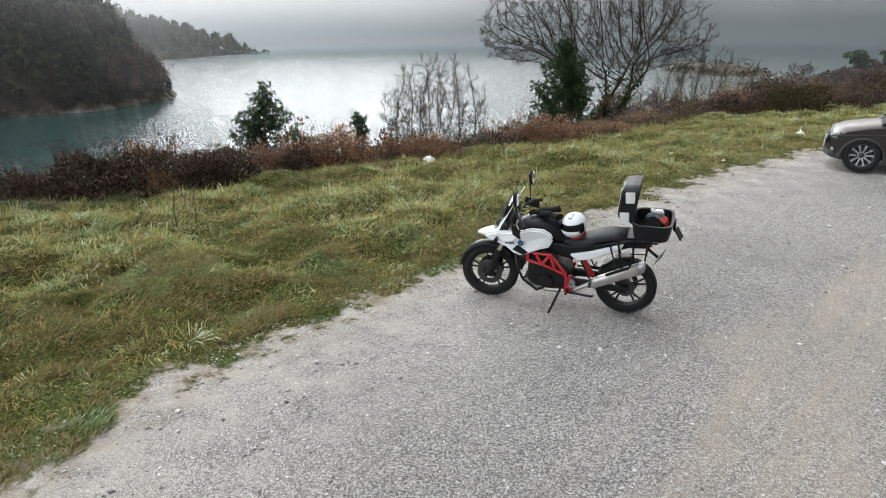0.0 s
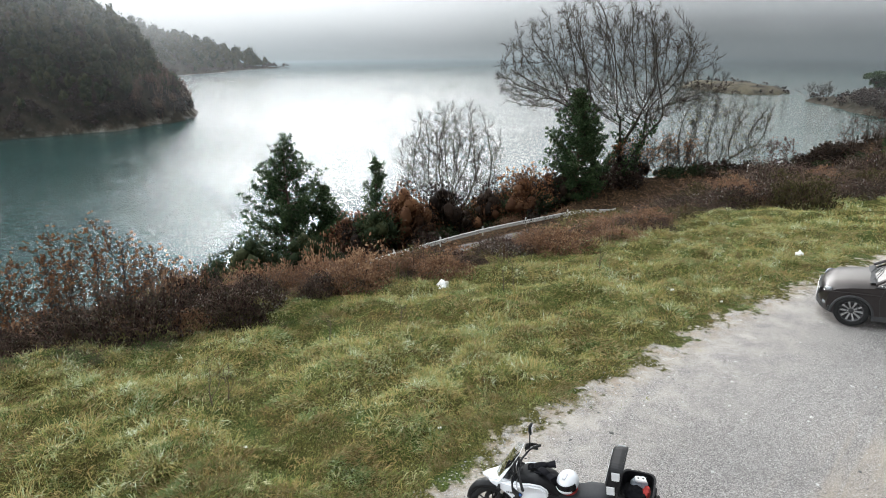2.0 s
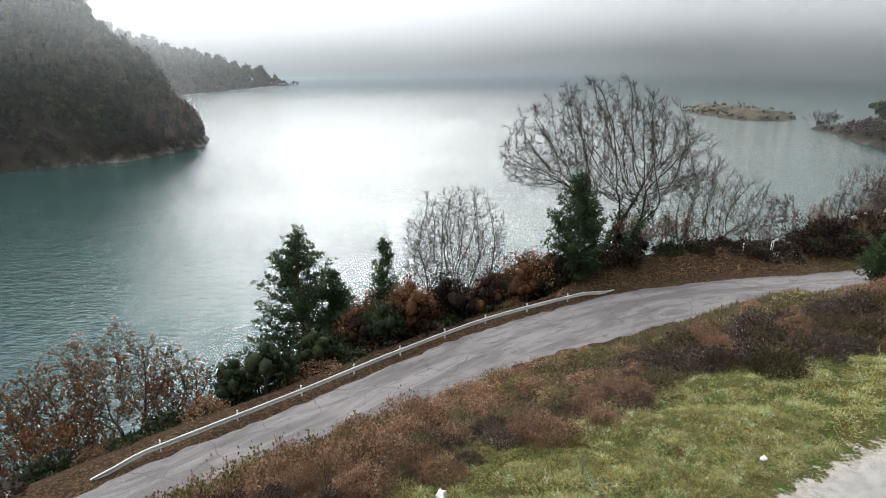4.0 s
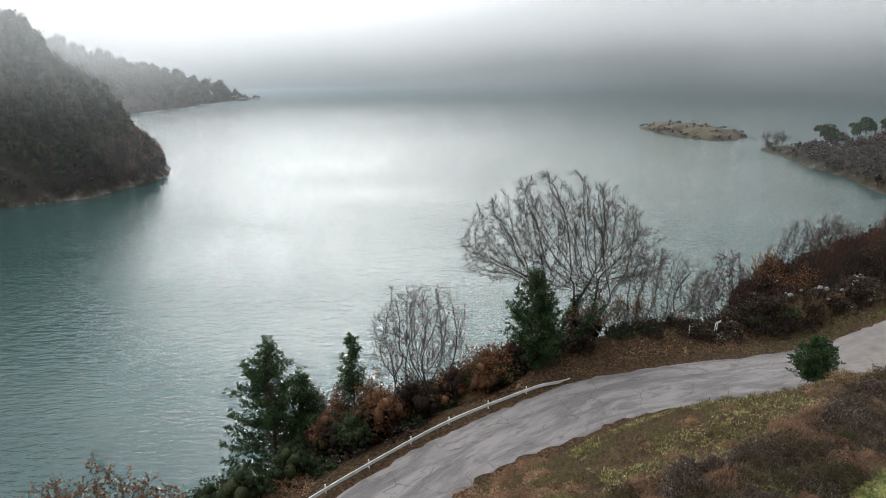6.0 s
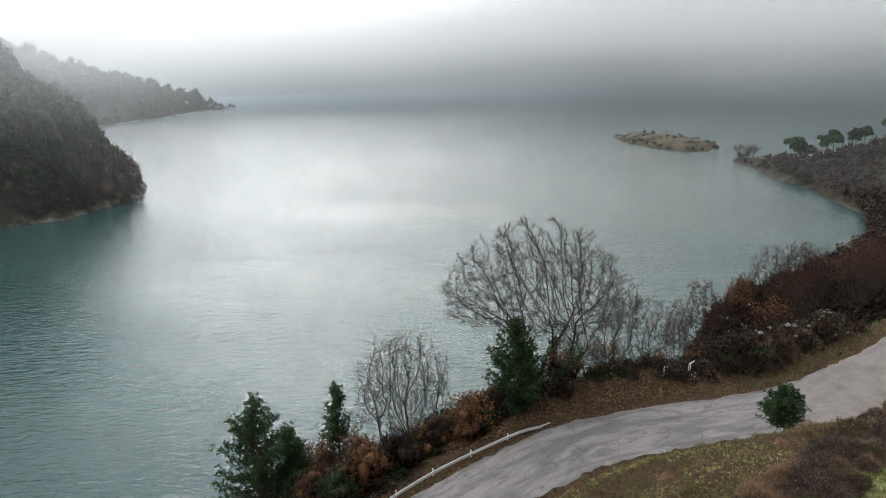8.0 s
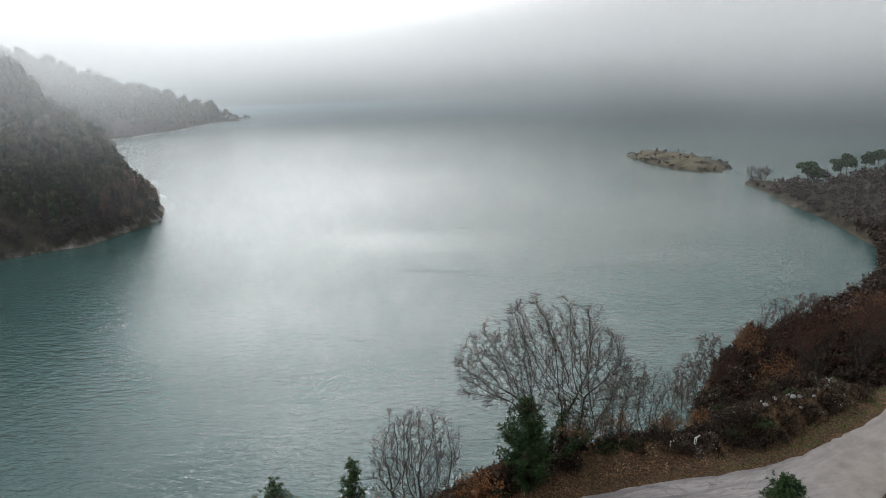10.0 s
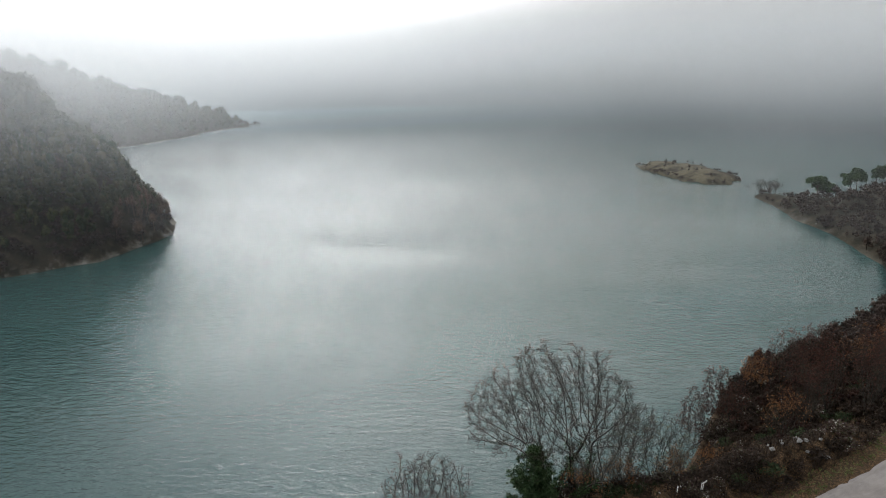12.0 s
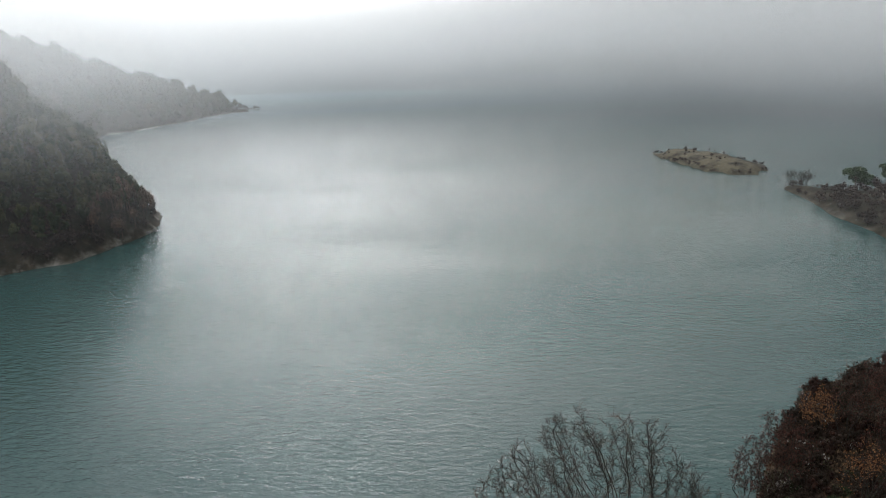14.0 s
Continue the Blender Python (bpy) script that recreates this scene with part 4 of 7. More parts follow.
def scrub(name, places, mat, label, seed, kinds=LIGHT):
    """Far scrub joined into one: each place is x, y, width, height."""
    nr = np.random.default_rng(seed)
    VV, FF, n = [], [], 0
    P = np.array(places)
    for (x, y, s, t), z in zip(places, height(P[:, 0], P[:, 1])):
        V, F = kinds[nr.integers(4)]
        a = nr.uniform(0, 6.283)
        VV.append(np.stack([(V[:, 0] * math.cos(a) - V[:, 1] * math.sin(a)) * s + x, (V[:, 0] * math.sin(a) + V[:, 1] * math.cos(a)) * s + y, V[:, 2] * t + z - 0.1], 1))
        FF.append(F + n)
        n += len(V)
    return tagged(new(name, np_mesh(name, np.concatenate(VV), np.concatenate(FF), mat)), label, "scrub", kind="stuff")


spots = {"brown": [], "dry": [], "dark": [], "mound": [], "olive": []}
for i in range(110):         # scrub on the slope towards the road
    x = rng.uniform(-18, 36)
    y0, y1 = float(np.interp(x, [p[0] for p in BROW], [p[1] for p in BROW])), float(np.interp(x, [p[0] for p in RAIL], [p[1] for p in RAIL])) - 9.5 - 1.5 * (x < 15) - 6 * (x > 32)
    f = rng.random() ** 1.5
    s = rng.uniform(0.6, 1.4) * (1.0 if f < 0.5 else 0.7)
    spots[rng.choice(("olive", "dry", "dry", "olive"))].append((x, y0 + 3 + (y1 - y0 - 3) * f, s, s * rng.uniform(0.5, 0.9)))
for i in range(260):         # rust-brown growth that hides the near side of the road
    x = rng.uniform(-24, 8)
    y0, y1 = float(np.interp(x, [p[0] for p in BROW], [p[1] for p in BROW])), float(np.interp(x, [p[0] for p in RAIL], [p[1] for p in RAIL])) - 10.5
    f = rng.random() ** 0.8
    s = rng.uniform(0.8, 1.5)
    y1 += 1.7 * (x < -2)
    spots[rng.choice(("dry", "dry", "dry", "olive"))].append((x, y0 + 2.5 + max(1, y1 - y0 - 2.5) * f, s, rng.uniform(0.7, 1.25) * (1 - 0.4 * max(0, x) / 8) * (1.55 if x < -2 else 1)))
for i in range(150):         # undergrowth between rail and water
    x = -34 + 64 * rng.random()
    yr = float(np.interp(x, [p[0] for p in RAIL], [p[1] for p in RAIL]))
    off = rng.uniform(2.4, 10) if x < 6 else rng.uniform(6.0, 11)
    s = rng.uniform(1.0, 2.1)
    spots[rng.choice(("dark", "dark", "dry", "brown"))].append((x - off * 0.6, yr + off * 0.75, s, s * rng.uniform(0.6, 1.0)))
for i in range(130):        # dark undergrowth below the big tree and round the mounds
    x = rng.uniform(3, 37)
    yr = float(np.interp(x, [p[0] for p in RAIL], [p[1] for p in RAIL]))
    off = rng.uniform(3.2, 10.5) if x < 27 else rng.uniform(2.0, 9)
    s = rng.uniform(0.9, 1.9)
    spots[rng.choice(("mound", "brown", "mound", "dark") if x < 27 else ("mound", "mound", "mound", "brown"))].append((x - off * 0.45, yr + off * 0.9, s, s * rng.uniform(0.6, 1.0)))
for i in range(90):         # scrub overhanging the water below the bank
    (ax, ay), (bx, by) = rng.choice((((40, 95), (46, 105)), ((46, 105), (60, 124)), ((46, 105), (60, 124)), ((60, 124), (84, 136))))
    f, off, long = rng.random(), rng.uniform(0.5, 7), math.dist((ax, ay), (bx, by))
    s = rng.uniform(1.2, 2.4)
    spots[rng.choice(("mound", "mound", "brown"))].append((ax + (bx - ax) * f + (by - ay) / long * off, ay + (by - ay) * f - (bx - ax) / long * off, s, s * rng.uniform(0.7, 1.2)))
for i in range(520):        # scrub over the mounds
    x, y = rng.uniform(28, 84), rng.uniform(64, 126)
    d, _ = side(np.array([x]), np.array([y]), RAIL)
    w, _ = side(np.array([x]), np.array([y]), SHORE)
    if d[0] > 2.3 and w[0] < -2:
        s = rng.uniform(1.0, 2.2)
        spots[rng.choice(("mound", "mound", "brown", "dark"))].append((x, y, s, s * rng.uniform(0.4, 0.8)))
HEATHER = leafy("heather", ((0.1, (0.010, 0.007, 0.006)), (0.5, (0.026, 0.018, 0.013)), (0.9, (0.066, 0.045, 0.034))), patch=0.3)
OLIVE = leafy("olive_scrub", ((0.1, (0.04, 0.034, 0.017)), (0.5, (0.11, 0.095, 0.038)), (0.9, (0.22, 0.18, 0.08))))
for key, mat, label in (("brown", BRAMBLE, "dark red-brown bramble scrub on the bank"), ("dry", DRY, "dry brown scrub on the bank"), ("dark", DARK, "dark evergreen undergrowth above the lake"),
                        ("mound", HEATHER, "brown heath scrub on rubble mounds"), ("olive", OLIVE, "olive-green low scrub on the slope")):
    scrub("scrub", spots[key], mat, label, len(key), FINE if key in ("dry", "olive") else LIGHT)


# ---- far woods ----
def ball(div=1):
    """Corners and faces of a unit icosphere."""
    bm = bmesh.new()
    bmesh.ops.create_icosphere(bm, subdivisions=div, radius=1)
    bm.verts.ensure_lookup_table()
    V = np.array([tuple(v.co) for v in bm.verts])
    F = np.array([[v.index for v in f.verts] for f in bm.faces])
    bm.free()
    return V, F


BALL, LUMP = ball(1), ball(2)


def far_tree(seed, tall, wide, count, leaf, conifer, body=0.78, shape=BALL):
    """A crown of lumpy lobes covered in leaves, on a trunk."""
    nr = np.random.default_rng(seed)
    lobes = []
    if conifer:
        for k in range(4):
            f = 0.2 + 0.2 * k
            r = wide / 2 * (1.02 - f) * 1.15
            lobes.append((nr.normal(0, 0.08 * wide), nr.normal(0, 0.08 * wide), tall * (f + 0.04), r, tall * 0.17))
        lobes.append((0, 0, tall * 0.9, wide * 0.09, tall * 0.12))
    else:
        n = int(nr.integers(4, 7))
        for k in range(n):
            a, d = 6.283 * k / n + nr.uniform(-0.4, 0.4), wide * 0.24 * nr.uniform(0.5, 1.2)
            lobes.append((math.cos(a) * d, math.sin(a) * d, tall * nr.uniform(0.42, 0.68), wide * nr.uniform(0.22, 0.32), tall * nr.uniform(0.2, 0.3)))
        lobes.append((nr.normal(0, 0.06 * wide), nr.normal(0, 0.06 * wide), tall * 0.78, wide * 0.24, tall * 0.22))
    VV, FF, n = [], [], 0
    total = sum(l[3] * l[4] for l in lobes)
    for x, y, z, r, h in lobes:
        B = shape[0] * (body * (1 + nr.normal(0, 0.14, len(shape[0]))))[:, None] * [r, r, h] + [x, y, z]
        VV.append(B), FF.append(shape[1] + n)
        n += len(B)
        m = max(8, int(count * r * h / total))
        u = nr.normal(0, 1, (m, 3))
        u[:, 2] += 0.35
        u /= np.linalg.norm(u, axis=1, keepdims=True)
        V, F = blades(nr, u * nr.uniform(0.7, 1.05, (m, 1)) * [r, r, h] + [x, y, z], u * 0.8 + [0, 0, 0.3], 1, leaf, leaf * 0.36, 0.55)
        VV.append(V), FF.append(F + n)
        n += len(V)
    TV, TF = [], []
    tube_into(TV, TF, [Vector((0, 0, -0.6)), Vector((0.1, 0, tall * 0.75))], [0.17, 0.06], 4)
    VV.append(np.array([tuple(v) for v in TV])), FF.append(np.array(TF) + n)
    return np.concatenate(VV), np.concatenate(FF)


def woods(name, kinds, places, mat, label, seed):
    """One joined far wood: each place is x, y, scale."""
    nr = np.random.default_rng(seed)
    VV, FF, n = [], [], 0
    P = np.array(places)
    Z = height(P[:, 0], P[:, 1])
    for (x, y, s), z in zip(places, Z):
        V, F = kinds[nr.integers(len(kinds))]
        a = nr.uniform(0, 6.283)
        c, d = math.cos(a) * s, math.sin(a) * s
        VV.append(np.stack([V[:, 0] * c - V[:, 1] * d + x, V[:, 0] * d + V[:, 1] * c + y, V[:, 2] * s * nr.uniform(0.85, 1.2) + z], 1))
        FF.append(F + n)
        n += len(V)
    return tagged(new(name, np_mesh(name, np.concatenate(VV), np.concatenate(FF), mat)), label, "woods", kind="stuff")


def scatter(seed, n, box, line, lo, hi, sign=1.0, extra=None):
    nr = np.random.default_rng(seed)
    x, y = nr.uniform(box[0], box[1], n), nr.uniform(box[2], box[3], n)
    d = side(x, y, line)[0] * sign
    ok = (d > lo) & (d < hi)
    if extra is not None:
        ok &= extra(x, y)
    return x[ok], y[ok], d[ok], nr


CONIFER = [far_tree(400 + i, 8.0 + i, 5.6 + 0.5 * i, 120, 1.0, i % 3 == 1) for i in range(6)]
CONIFER_FAR = [far_tree(420 + i, 9.0 + i, 7.0, 40, 1.7, i % 3 == 1) for i in range(4)]
THICKET = [far_tree(440 + i, 3.2 + i * 0.5, 4.2, 90, 0.55, False, 0.62) for i in range(4)]
x, y, d, nr = scatter(50, 2500, (-250, -98, 150, 300), HEADLAND, 5, 105)
woods("headland_woods", CONIFER, [(a, b, nr.uniform(0.6, 1.15) * (0.5 + 0.5 * min(1, c / 18))) for a, b, c in zip(x, y, d)], NEEDLES_FAR, "dark mixed wood covering a steep headland", 51)
x, y, d, nr = scatter(52, 2600, (-220, -96, 150, 262), HEADLAND, 0.9, 13)
woods("headland_thicket", THICKET, [(a, b, nr.uniform(0.45, 0.95)) for a, b, c in zip(x, y, d)], FAR_LEAF, "brown bare scrub along the headland's shore", 53)
AUTUMN = leafy("far_autumn_leaves", ((0.1, (0.05, 0.032, 0.026)), (0.5, (0.11, 0.068, 0.050)), (0.9, (0.17, 0.105, 0.075))), patch=0.2)
x, y, d, nr = scatter(62, 200, (-112, -99, 205, 250), HEADLAND, 1.0, 9)
woods("headland_birches", [far_tree(480 + i, 7.5 + i, 3.6, 240, 0.42, False, 0.45) for i in range(3)], [(a, b, nr.uniform(0.6, 1.1)) for a, b, c in zip(x[:34], y[:34], d)], AUTUMN, "thin pinkish-brown autumn trees at the headland's tip", 63)
x, y, d, nr = scatter(54, 1300, (-500, -196, 430, 720), HEADLAND, 3, 190)
woods("distant_woods", CONIFER_FAR, [(a, b, nr.uniform(0.7, 1.3) * (0.35 + 0.65 * min(1, c / 20))) for a, b, c in zip(x, y, d)], NEEDLES_FAR, "misty pine wood on a distant spit", 55)
x, y, d, nr = scatter(66, 500, (-240, -174, 455, 640), HEADLAND, 0.8, 14)
woods("distant_thicket", THICKET, [(a, b, nr.uniform(0.4, 0.9)) for a, b, c in zip(x, y, d)], FAR_LEAF, "brown scrub along a distant spit", 67)
x, y, d, nr = scatter(56, 2600, (86, 215, 135, 290), SHORE, 0.2, 60, -1.0, lambda x, y: (y > 150) | (x > 95))
woods("promontory_thicket", THICKET, [(a, b, nr.uniform(0.35, 0.95) * (0.55 if b > 262 else 1)) for a, b, c in zip(x, y, d)], FAR_LEAF, "brown leafless scrub on a lake promontory", 57)
x, y, d, nr = scatter(58, 420, (94, 140, 300, 370), ISLE, 0.4, 30)
keep = (nr.random(len(x)) < np.where(d < 3.5, 1.0, 0.12))
woods("island_scrub", THICKET, [(a, b, nr.uniform(0.2, 0.5)) for a, b, k in zip(x, y, keep) if k], FAR_LEAF, "low scrub round the edge of a small island", 59)


def umbrella_pine(x, y, tall, wide, seed, label="umbrella-crowned pine on the promontory"):
    """A bare leaning trunk that forks into limbs, each with a flat pad of needles."""
    rng = random.Random(seed)
    nr = np.random.default_rng(seed)
    root = new("pine_tree")
    root.location = (x, y, ground_at(x, y) - 0.2)
    V, F = [], []
    lean = Vector((rng.gauss(0, 0.08), rng.gauss(0, 0.08), 1))
    trunk = [lean * (tall * 0.62 * i / 4) for i in range(5)]
    tube_into(V, F, trunk, [tall * 0.02 * (1 - 0.12 * i) for i in range(5)], 7)
    C, D = [], []
    pads = rng.randint(10, 13)
    for k in range(pads):
        a = 6.283 * k / pads + rng.uniform(-0.4, 0.4)
        f = rng.uniform(0.35, 1.0) if k else 0.1
        o = trunk[-1] * rng.uniform(0.72, 1.0)
        end = Vector((math.cos(a) * wide * 0.36 * f, math.sin(a) * wide * 0.36 * f, tall * rng.uniform(0.42, 0.82) + (1 - f) * tall * 0.14))
        mid = o.lerp(end, 0.5) + Vector((0, 0, -0.03 * tall))
        tube_into(V, F, [o, mid, end], [tall * 0.010, tall * 0.007, tall * 0.003], 5)
        r, h = wide * rng.uniform(0.12, 0.2), tall * rng.uniform(0.08, 0.13)
        u = nr.normal(0, 1, (150, 3))
        u[:, 2] = np.abs(u[:, 2]) * 1.2 - 0.35
        u /= np.linalg.norm(u, axis=1, keepdims=True)
        for q in u:
            C.append((end.x + q[0] * r, end.y + q[1] * r, end.z + q[2] * h)), D.append((q[0] * 0.5, q[1] * 0.5, 0.6))
    part("trunk", np_mesh("trunk", [tuple(v) for v in V], F, BARK_RED, True), None, root)
    V, F = blades(nr, C, D, 2, 0.75, 0.17, 0.8)
    part("crown", np_mesh("crown", V, F, NEEDLES), None, root)
    return tagged(root, label, "tree")


for i, (x, y, tall, wide) in enumerate(((141, 259, 8.4, 9.5), (145, 262, 6.5, 7), (157, 266, 9.0, 7.5), (161, 268, 9.6, 7.5), (171, 272, 9.6, 5), (177, 274, 8.4, 7), (186, 272, 10, 8))):
    umbrella_pine(x, y, tall, wide, 60 + i)
for i, (x, y, h) in enumerate(((126.8, 281.6, 7.0), (128.0, 281.0, 7.8), (133.8, 283.4, 7.6), (136.2, 284.0, 6.2))):
    bare_tree(x, y, h, 1 if i < 2 else 3, 70 + i, "dead tree standing at the water's edge", 0.6, 3, None, dict(OPEN, kids=(6, 4, 3), twig=0.03), thick=0.03, z=WATER)


# wine-red and brown thicket closing the bank where the road turns away
WINE = leafy("dark_wine_leaves", ((0.1, (0.010, 0.006, 0.005)), (0.5, (0.025, 0.013, 0.010)), (0.9, (0.060, 0.028, 0.020))))
FINE_THICKET = [far_tree(460 + i, 3.0 + i * 0.5, 3.4, 420, 0.22, False, 0.55) for i in range(4)]
for mat, n, seed, label in ((WINE, 220, 61, "wine-red autumn thicket on the dark bank"), (HEATHER, 260, 63, "brown leafless thicket on the dark bank")):
    x, y, d, nr = scatter(seed, n * 4, (46, 100, 72, 135), SHORE, 1.0, 60, -1.0, lambda x, y: side(x, y, RAIL)[0] > 2.6 + 6 * (x < 52))
    woods("bank_thicket", FINE_THICKET, [(a, b, nr.uniform(0.3, 0.75)) for a, b in zip(x[:n], y[:n])], mat, label, seed + 1)


RUSSET = leafy("russet_thicket", ((0.1, (0.035, 0.018, 0.011)), (0.5, (0.10, 0.048, 0.026)), (0.9, (0.20, 0.10, 0.05))))
for mat, n, seed, box, label in ((HEATHER, 170, 71, (-14, 27, 46, 74), "brown leafless thicket under the lakeside trees"), (RUSSET, 70, 73, (-14, 9, 46, 66), "russet-leaved thicket under the lakeside trees"),
                                 (DARK, 80, 75, (-20, 20, 38, 70), "dark evergreen thicket under the lakeside trees")):
    x, y, d, nr = scatter(seed, n * 12, box, RAIL, 3.0, 9.5, 1.0, lambda x, y: (side(x, y, RAIL)[0] > 3.0 + 2.6 * step(6, 14, x)) & (x < 26))
    woods("bank_thicket", FINE_THICKET, [(a, b, nr.uniform(0.55, 1.1) * (1.0 if a < 8 else 0.75)) for a, b in zip(x[:n], y[:n])], mat, label, seed + 1)
x, y, d, nr = scatter(68, 1600, (78, 128, 108, 190), SHORE, 0.3, 45, -1.0)
woods("bank_thicket", THICKET, [(a, b, nr.uniform(0.4, 0.95)) for a, b in zip(x, y)], FAR_LEAF, "brown leafless thicket above the bay", 69)


# ---- road and what stands along it ----
def smooth_line(pts, gap=1.0):
    """Points every gap metres along a smooth curve through pts."""
    P = [Vector((*p, 0)) for p in pts]
    out = []
    for i in range(len(P) - 1):
        a, b, c, d = P[max(0, i - 1)], P[i], P[i + 1], P[min(len(P) - 1, i + 2)]
        n = max(1, int((c - b).length / gap))
        for k in range(n):
            t = k / n
            out.append(0.5 * ((2 * b) + (c - a) * t + (2 * a - 5 * b + 4 * c - d) * t * t + (3 * b - a - 3 * c + d) * t ** 3))
    return out + [P[-1]]


def asphalt(add):
    co = coords(add)
    run = add("ShaderNodeCombineXYZ", {0: math_of(add, "MULTIPLY", attr_of(add, "along"), 0.22), 1: attr_of(add, "across"), 2: 0.0}).outputs[0]
    lng = noise_of(add, 0.75, 8, 0.7, run, None, 0.8)
    lng2 = noise_of(add, 1.7, 8, 0.72, add("ShaderNodeVectorMath", {0: run, 1: (31.0, 7.0, 3.0)}, operation="ADD").outputs[0], None, 0.5)
    base = ramp_of(add, noise_of(add, 14, 8, 0.8), (0.3, (0.080, 0.071, 0.070)), (0.7, (0.175, 0.157, 0.152)))
    pale = mix_of(add, remap(add, lng, 0.44, 0.6, 0, 0.75), base, mix_of(add, noise_of(add, 9, 6, 0.75), (0.15, 0.132, 0.128), (0.34, 0.305, 0.29)))
    dark = mix_of(add, remap(add, lng2, 0.46, 0.38, 0, 0.6), pale, (0.075, 0.070, 0.071))
    dust = mix_of(add, remap(add, attr_of(add, "gravelly"), 0.2, 0.8), dark, mix_of(add, remap(add, noise_of(add, 0.5, 5, 0.65), 0.35, 0.65), (0.145, 0.122, 0.108), (0.205, 0.177, 0.157)))
    crack = add("ShaderNodeTexVoronoi", {"Vector": add("ShaderNodeVectorMath", {0: co, 1: add("ShaderNodeTexNoise", {"Vector": co, "Scale": 0.7, "Detail": 4.0}).outputs["Color"]}, operation="ADD").outputs[0], "Scale": 0.32}, feature="DISTANCE_TO_EDGE").outputs[0]
    ck = math_of(add, "MULTIPLY", remap(add, crack, 0.018, 0.004), remap(add, noise_of(add, 0.4, 3), 0.45, 0.55))
    ck = math_of(add, "MULTIPLY", ck, remap(add, attr_of(add, "gravelly"), 0.05, 0.3, 0.8, 0.0))
    return [mix_of(add, ck, dust, (0.085, 0.078, 0.074)), noise_of(add, 45, 4, 0.7)]


ROAD = material("worn_asphalt", asphalt, 0.88, bump=(0.4, 0.01), spec=0.3)
line = smooth_line(RAIL[1:], 0.8)
V, F, along, across, grv = [], [], [], [], []
cols = 13
nr = np.random.default_rng(3)
for i, p in enumerate(line):
    d = (line[min(i + 1, len(line) - 1)] - line[max(i - 1, 0)]).normalized()
    n = Vector((d.y, -d.x, 0))
    w = float(road_w(np.array([p.x]))[0]) - 0.5
    j0, j1 = nr.normal(0, 0.1), nr.normal(0, 0.22)
    for k in range(cols):
        f = k / (cols - 1)
        o = 0.75 + (w - 0.75) * f + j0 * (k == 0) + j1 * (k == cols - 1)
        q = p + n * o
        V.append((q.x, q.y, float(road_level(np.array([q.x]))[0]) + 0.02 + 0.06 * math.sin(math.pi * f)))
        along.append(i * 0.8), across.append(o)
        grv.append(float(step(30, 44, np.array([q.x]))[0]) * (0.5 + 0.5 * f))
for i in range(len(line) - 1):
    for k in range(cols - 1):
        a = i * cols + k
        F.append((a, a + cols, a + cols + 1, a + 1))
me = np_mesh("road", V, F, ROAD, True)
for key, val in (("along", along), ("across", across), ("gravelly", grv)):
    me.attributes.new(key, "FLOAT", "POINT").data.foreach_set("value", np.array(val, dtype=np.float32))
tagged(new("road", me), "worn patched asphalt road curving along the lake", "road", kind="structure")

ZINC = plain("galvanised_steel", (0.60, 0.60, 0.58), 0.5, 0.25, 0.18, 6)
WHITE_METAL = plain("white_paint", (0.78, 0.78, 0.76), 0.5, 0, 0.06)


def guard_rail():
    """Corrugated beam in four-metre panels on posts, its ends run down into the ground."""
    root = new("guard_rail")
    run = smooth_line([(-18.9, 27.2)] + [p for p in RAIL if -18.2 < p[0] < 12.4], 0.5)
    s = [0.0]
    for a, b in zip(run, run[1:]):
        s.append(s[-1] + (b - a).length)
    prof = [(0.0, 0.0), (0.055, 0.035), (0.055, 0.085), (0.0, 0.125), (0.0, 0.185), (0.055, 0.225), (0.055, 0.275), (0.0, 0.31)]
    root.location = (0, 0, 0)
    first = 0
    while first < len(run) - 1:
        last = min(first + 8, len(run) - 1)
        bm = bmesh.new()
        rows = []
        for i in range(first, last + 1):
            p = run[i]
            d = (run[min(i + 1, len(run) - 1)] - run[max(i - 1, 0)]).normalized()
            n = Vector((d.y, -d.x, 0))
            drop = 0.42 * float(step(4.0, 0.2, np.array([s[-1] - s[i]]))[0]) + 0.42 * float(step(3.0, 0.0, np.array([s[i]]))[0])
            z = float(road_level(np.array([p.x]))[0]) + 0.27 - drop
            rows.append([bm.verts.new(p + n * u + Vector((0, 0, z + v))) for u, v in prof] + [bm.verts.new(p + n * (u - 0.012) + Vector((0, 0, z + v))) for u, v in reversed(prof)])
        for r0, r1 in zip(rows, rows[1:]):
            m = len(r0)
            for k in range(m):
                bm.faces.new((r0[k], r0[(k + 1) % m], r1[(k + 1) % m], r1[k]))
        bm.faces.new(rows[0]), bm.faces.new(list(reversed(rows[-1])))
        part("beam", bm, ZINC, root)
        p = run[first]
        d = (run[min(first + 1, len(run) - 1)] - run[max(first - 1, 0)]).normalized()
        n = Vector((-d.y, d.x, 0))
        if 2.5 < s[first] < s[-1] - 3:
            bm = bmesh.new()
            z = float(road_level(np.array([p.x]))[0])
            bmesh.ops.create_cube(bm, size=1, matrix=Matrix.LocRotScale(p + n * 0.11 + Vector((0, 0, z + 0.2)), d.to_track_quat("X", "Z"), (0.06, 0.12, 1.1)))
            bmesh.ops.bevel(bm, geom=bm.edges[:], offset=0.008, segments=1)
            part("post", bm, ZINC, root)
        first = last
    return tagged(root, "galvanised steel guard rail along the lake side of the road", "guard rail")


guard_rail()


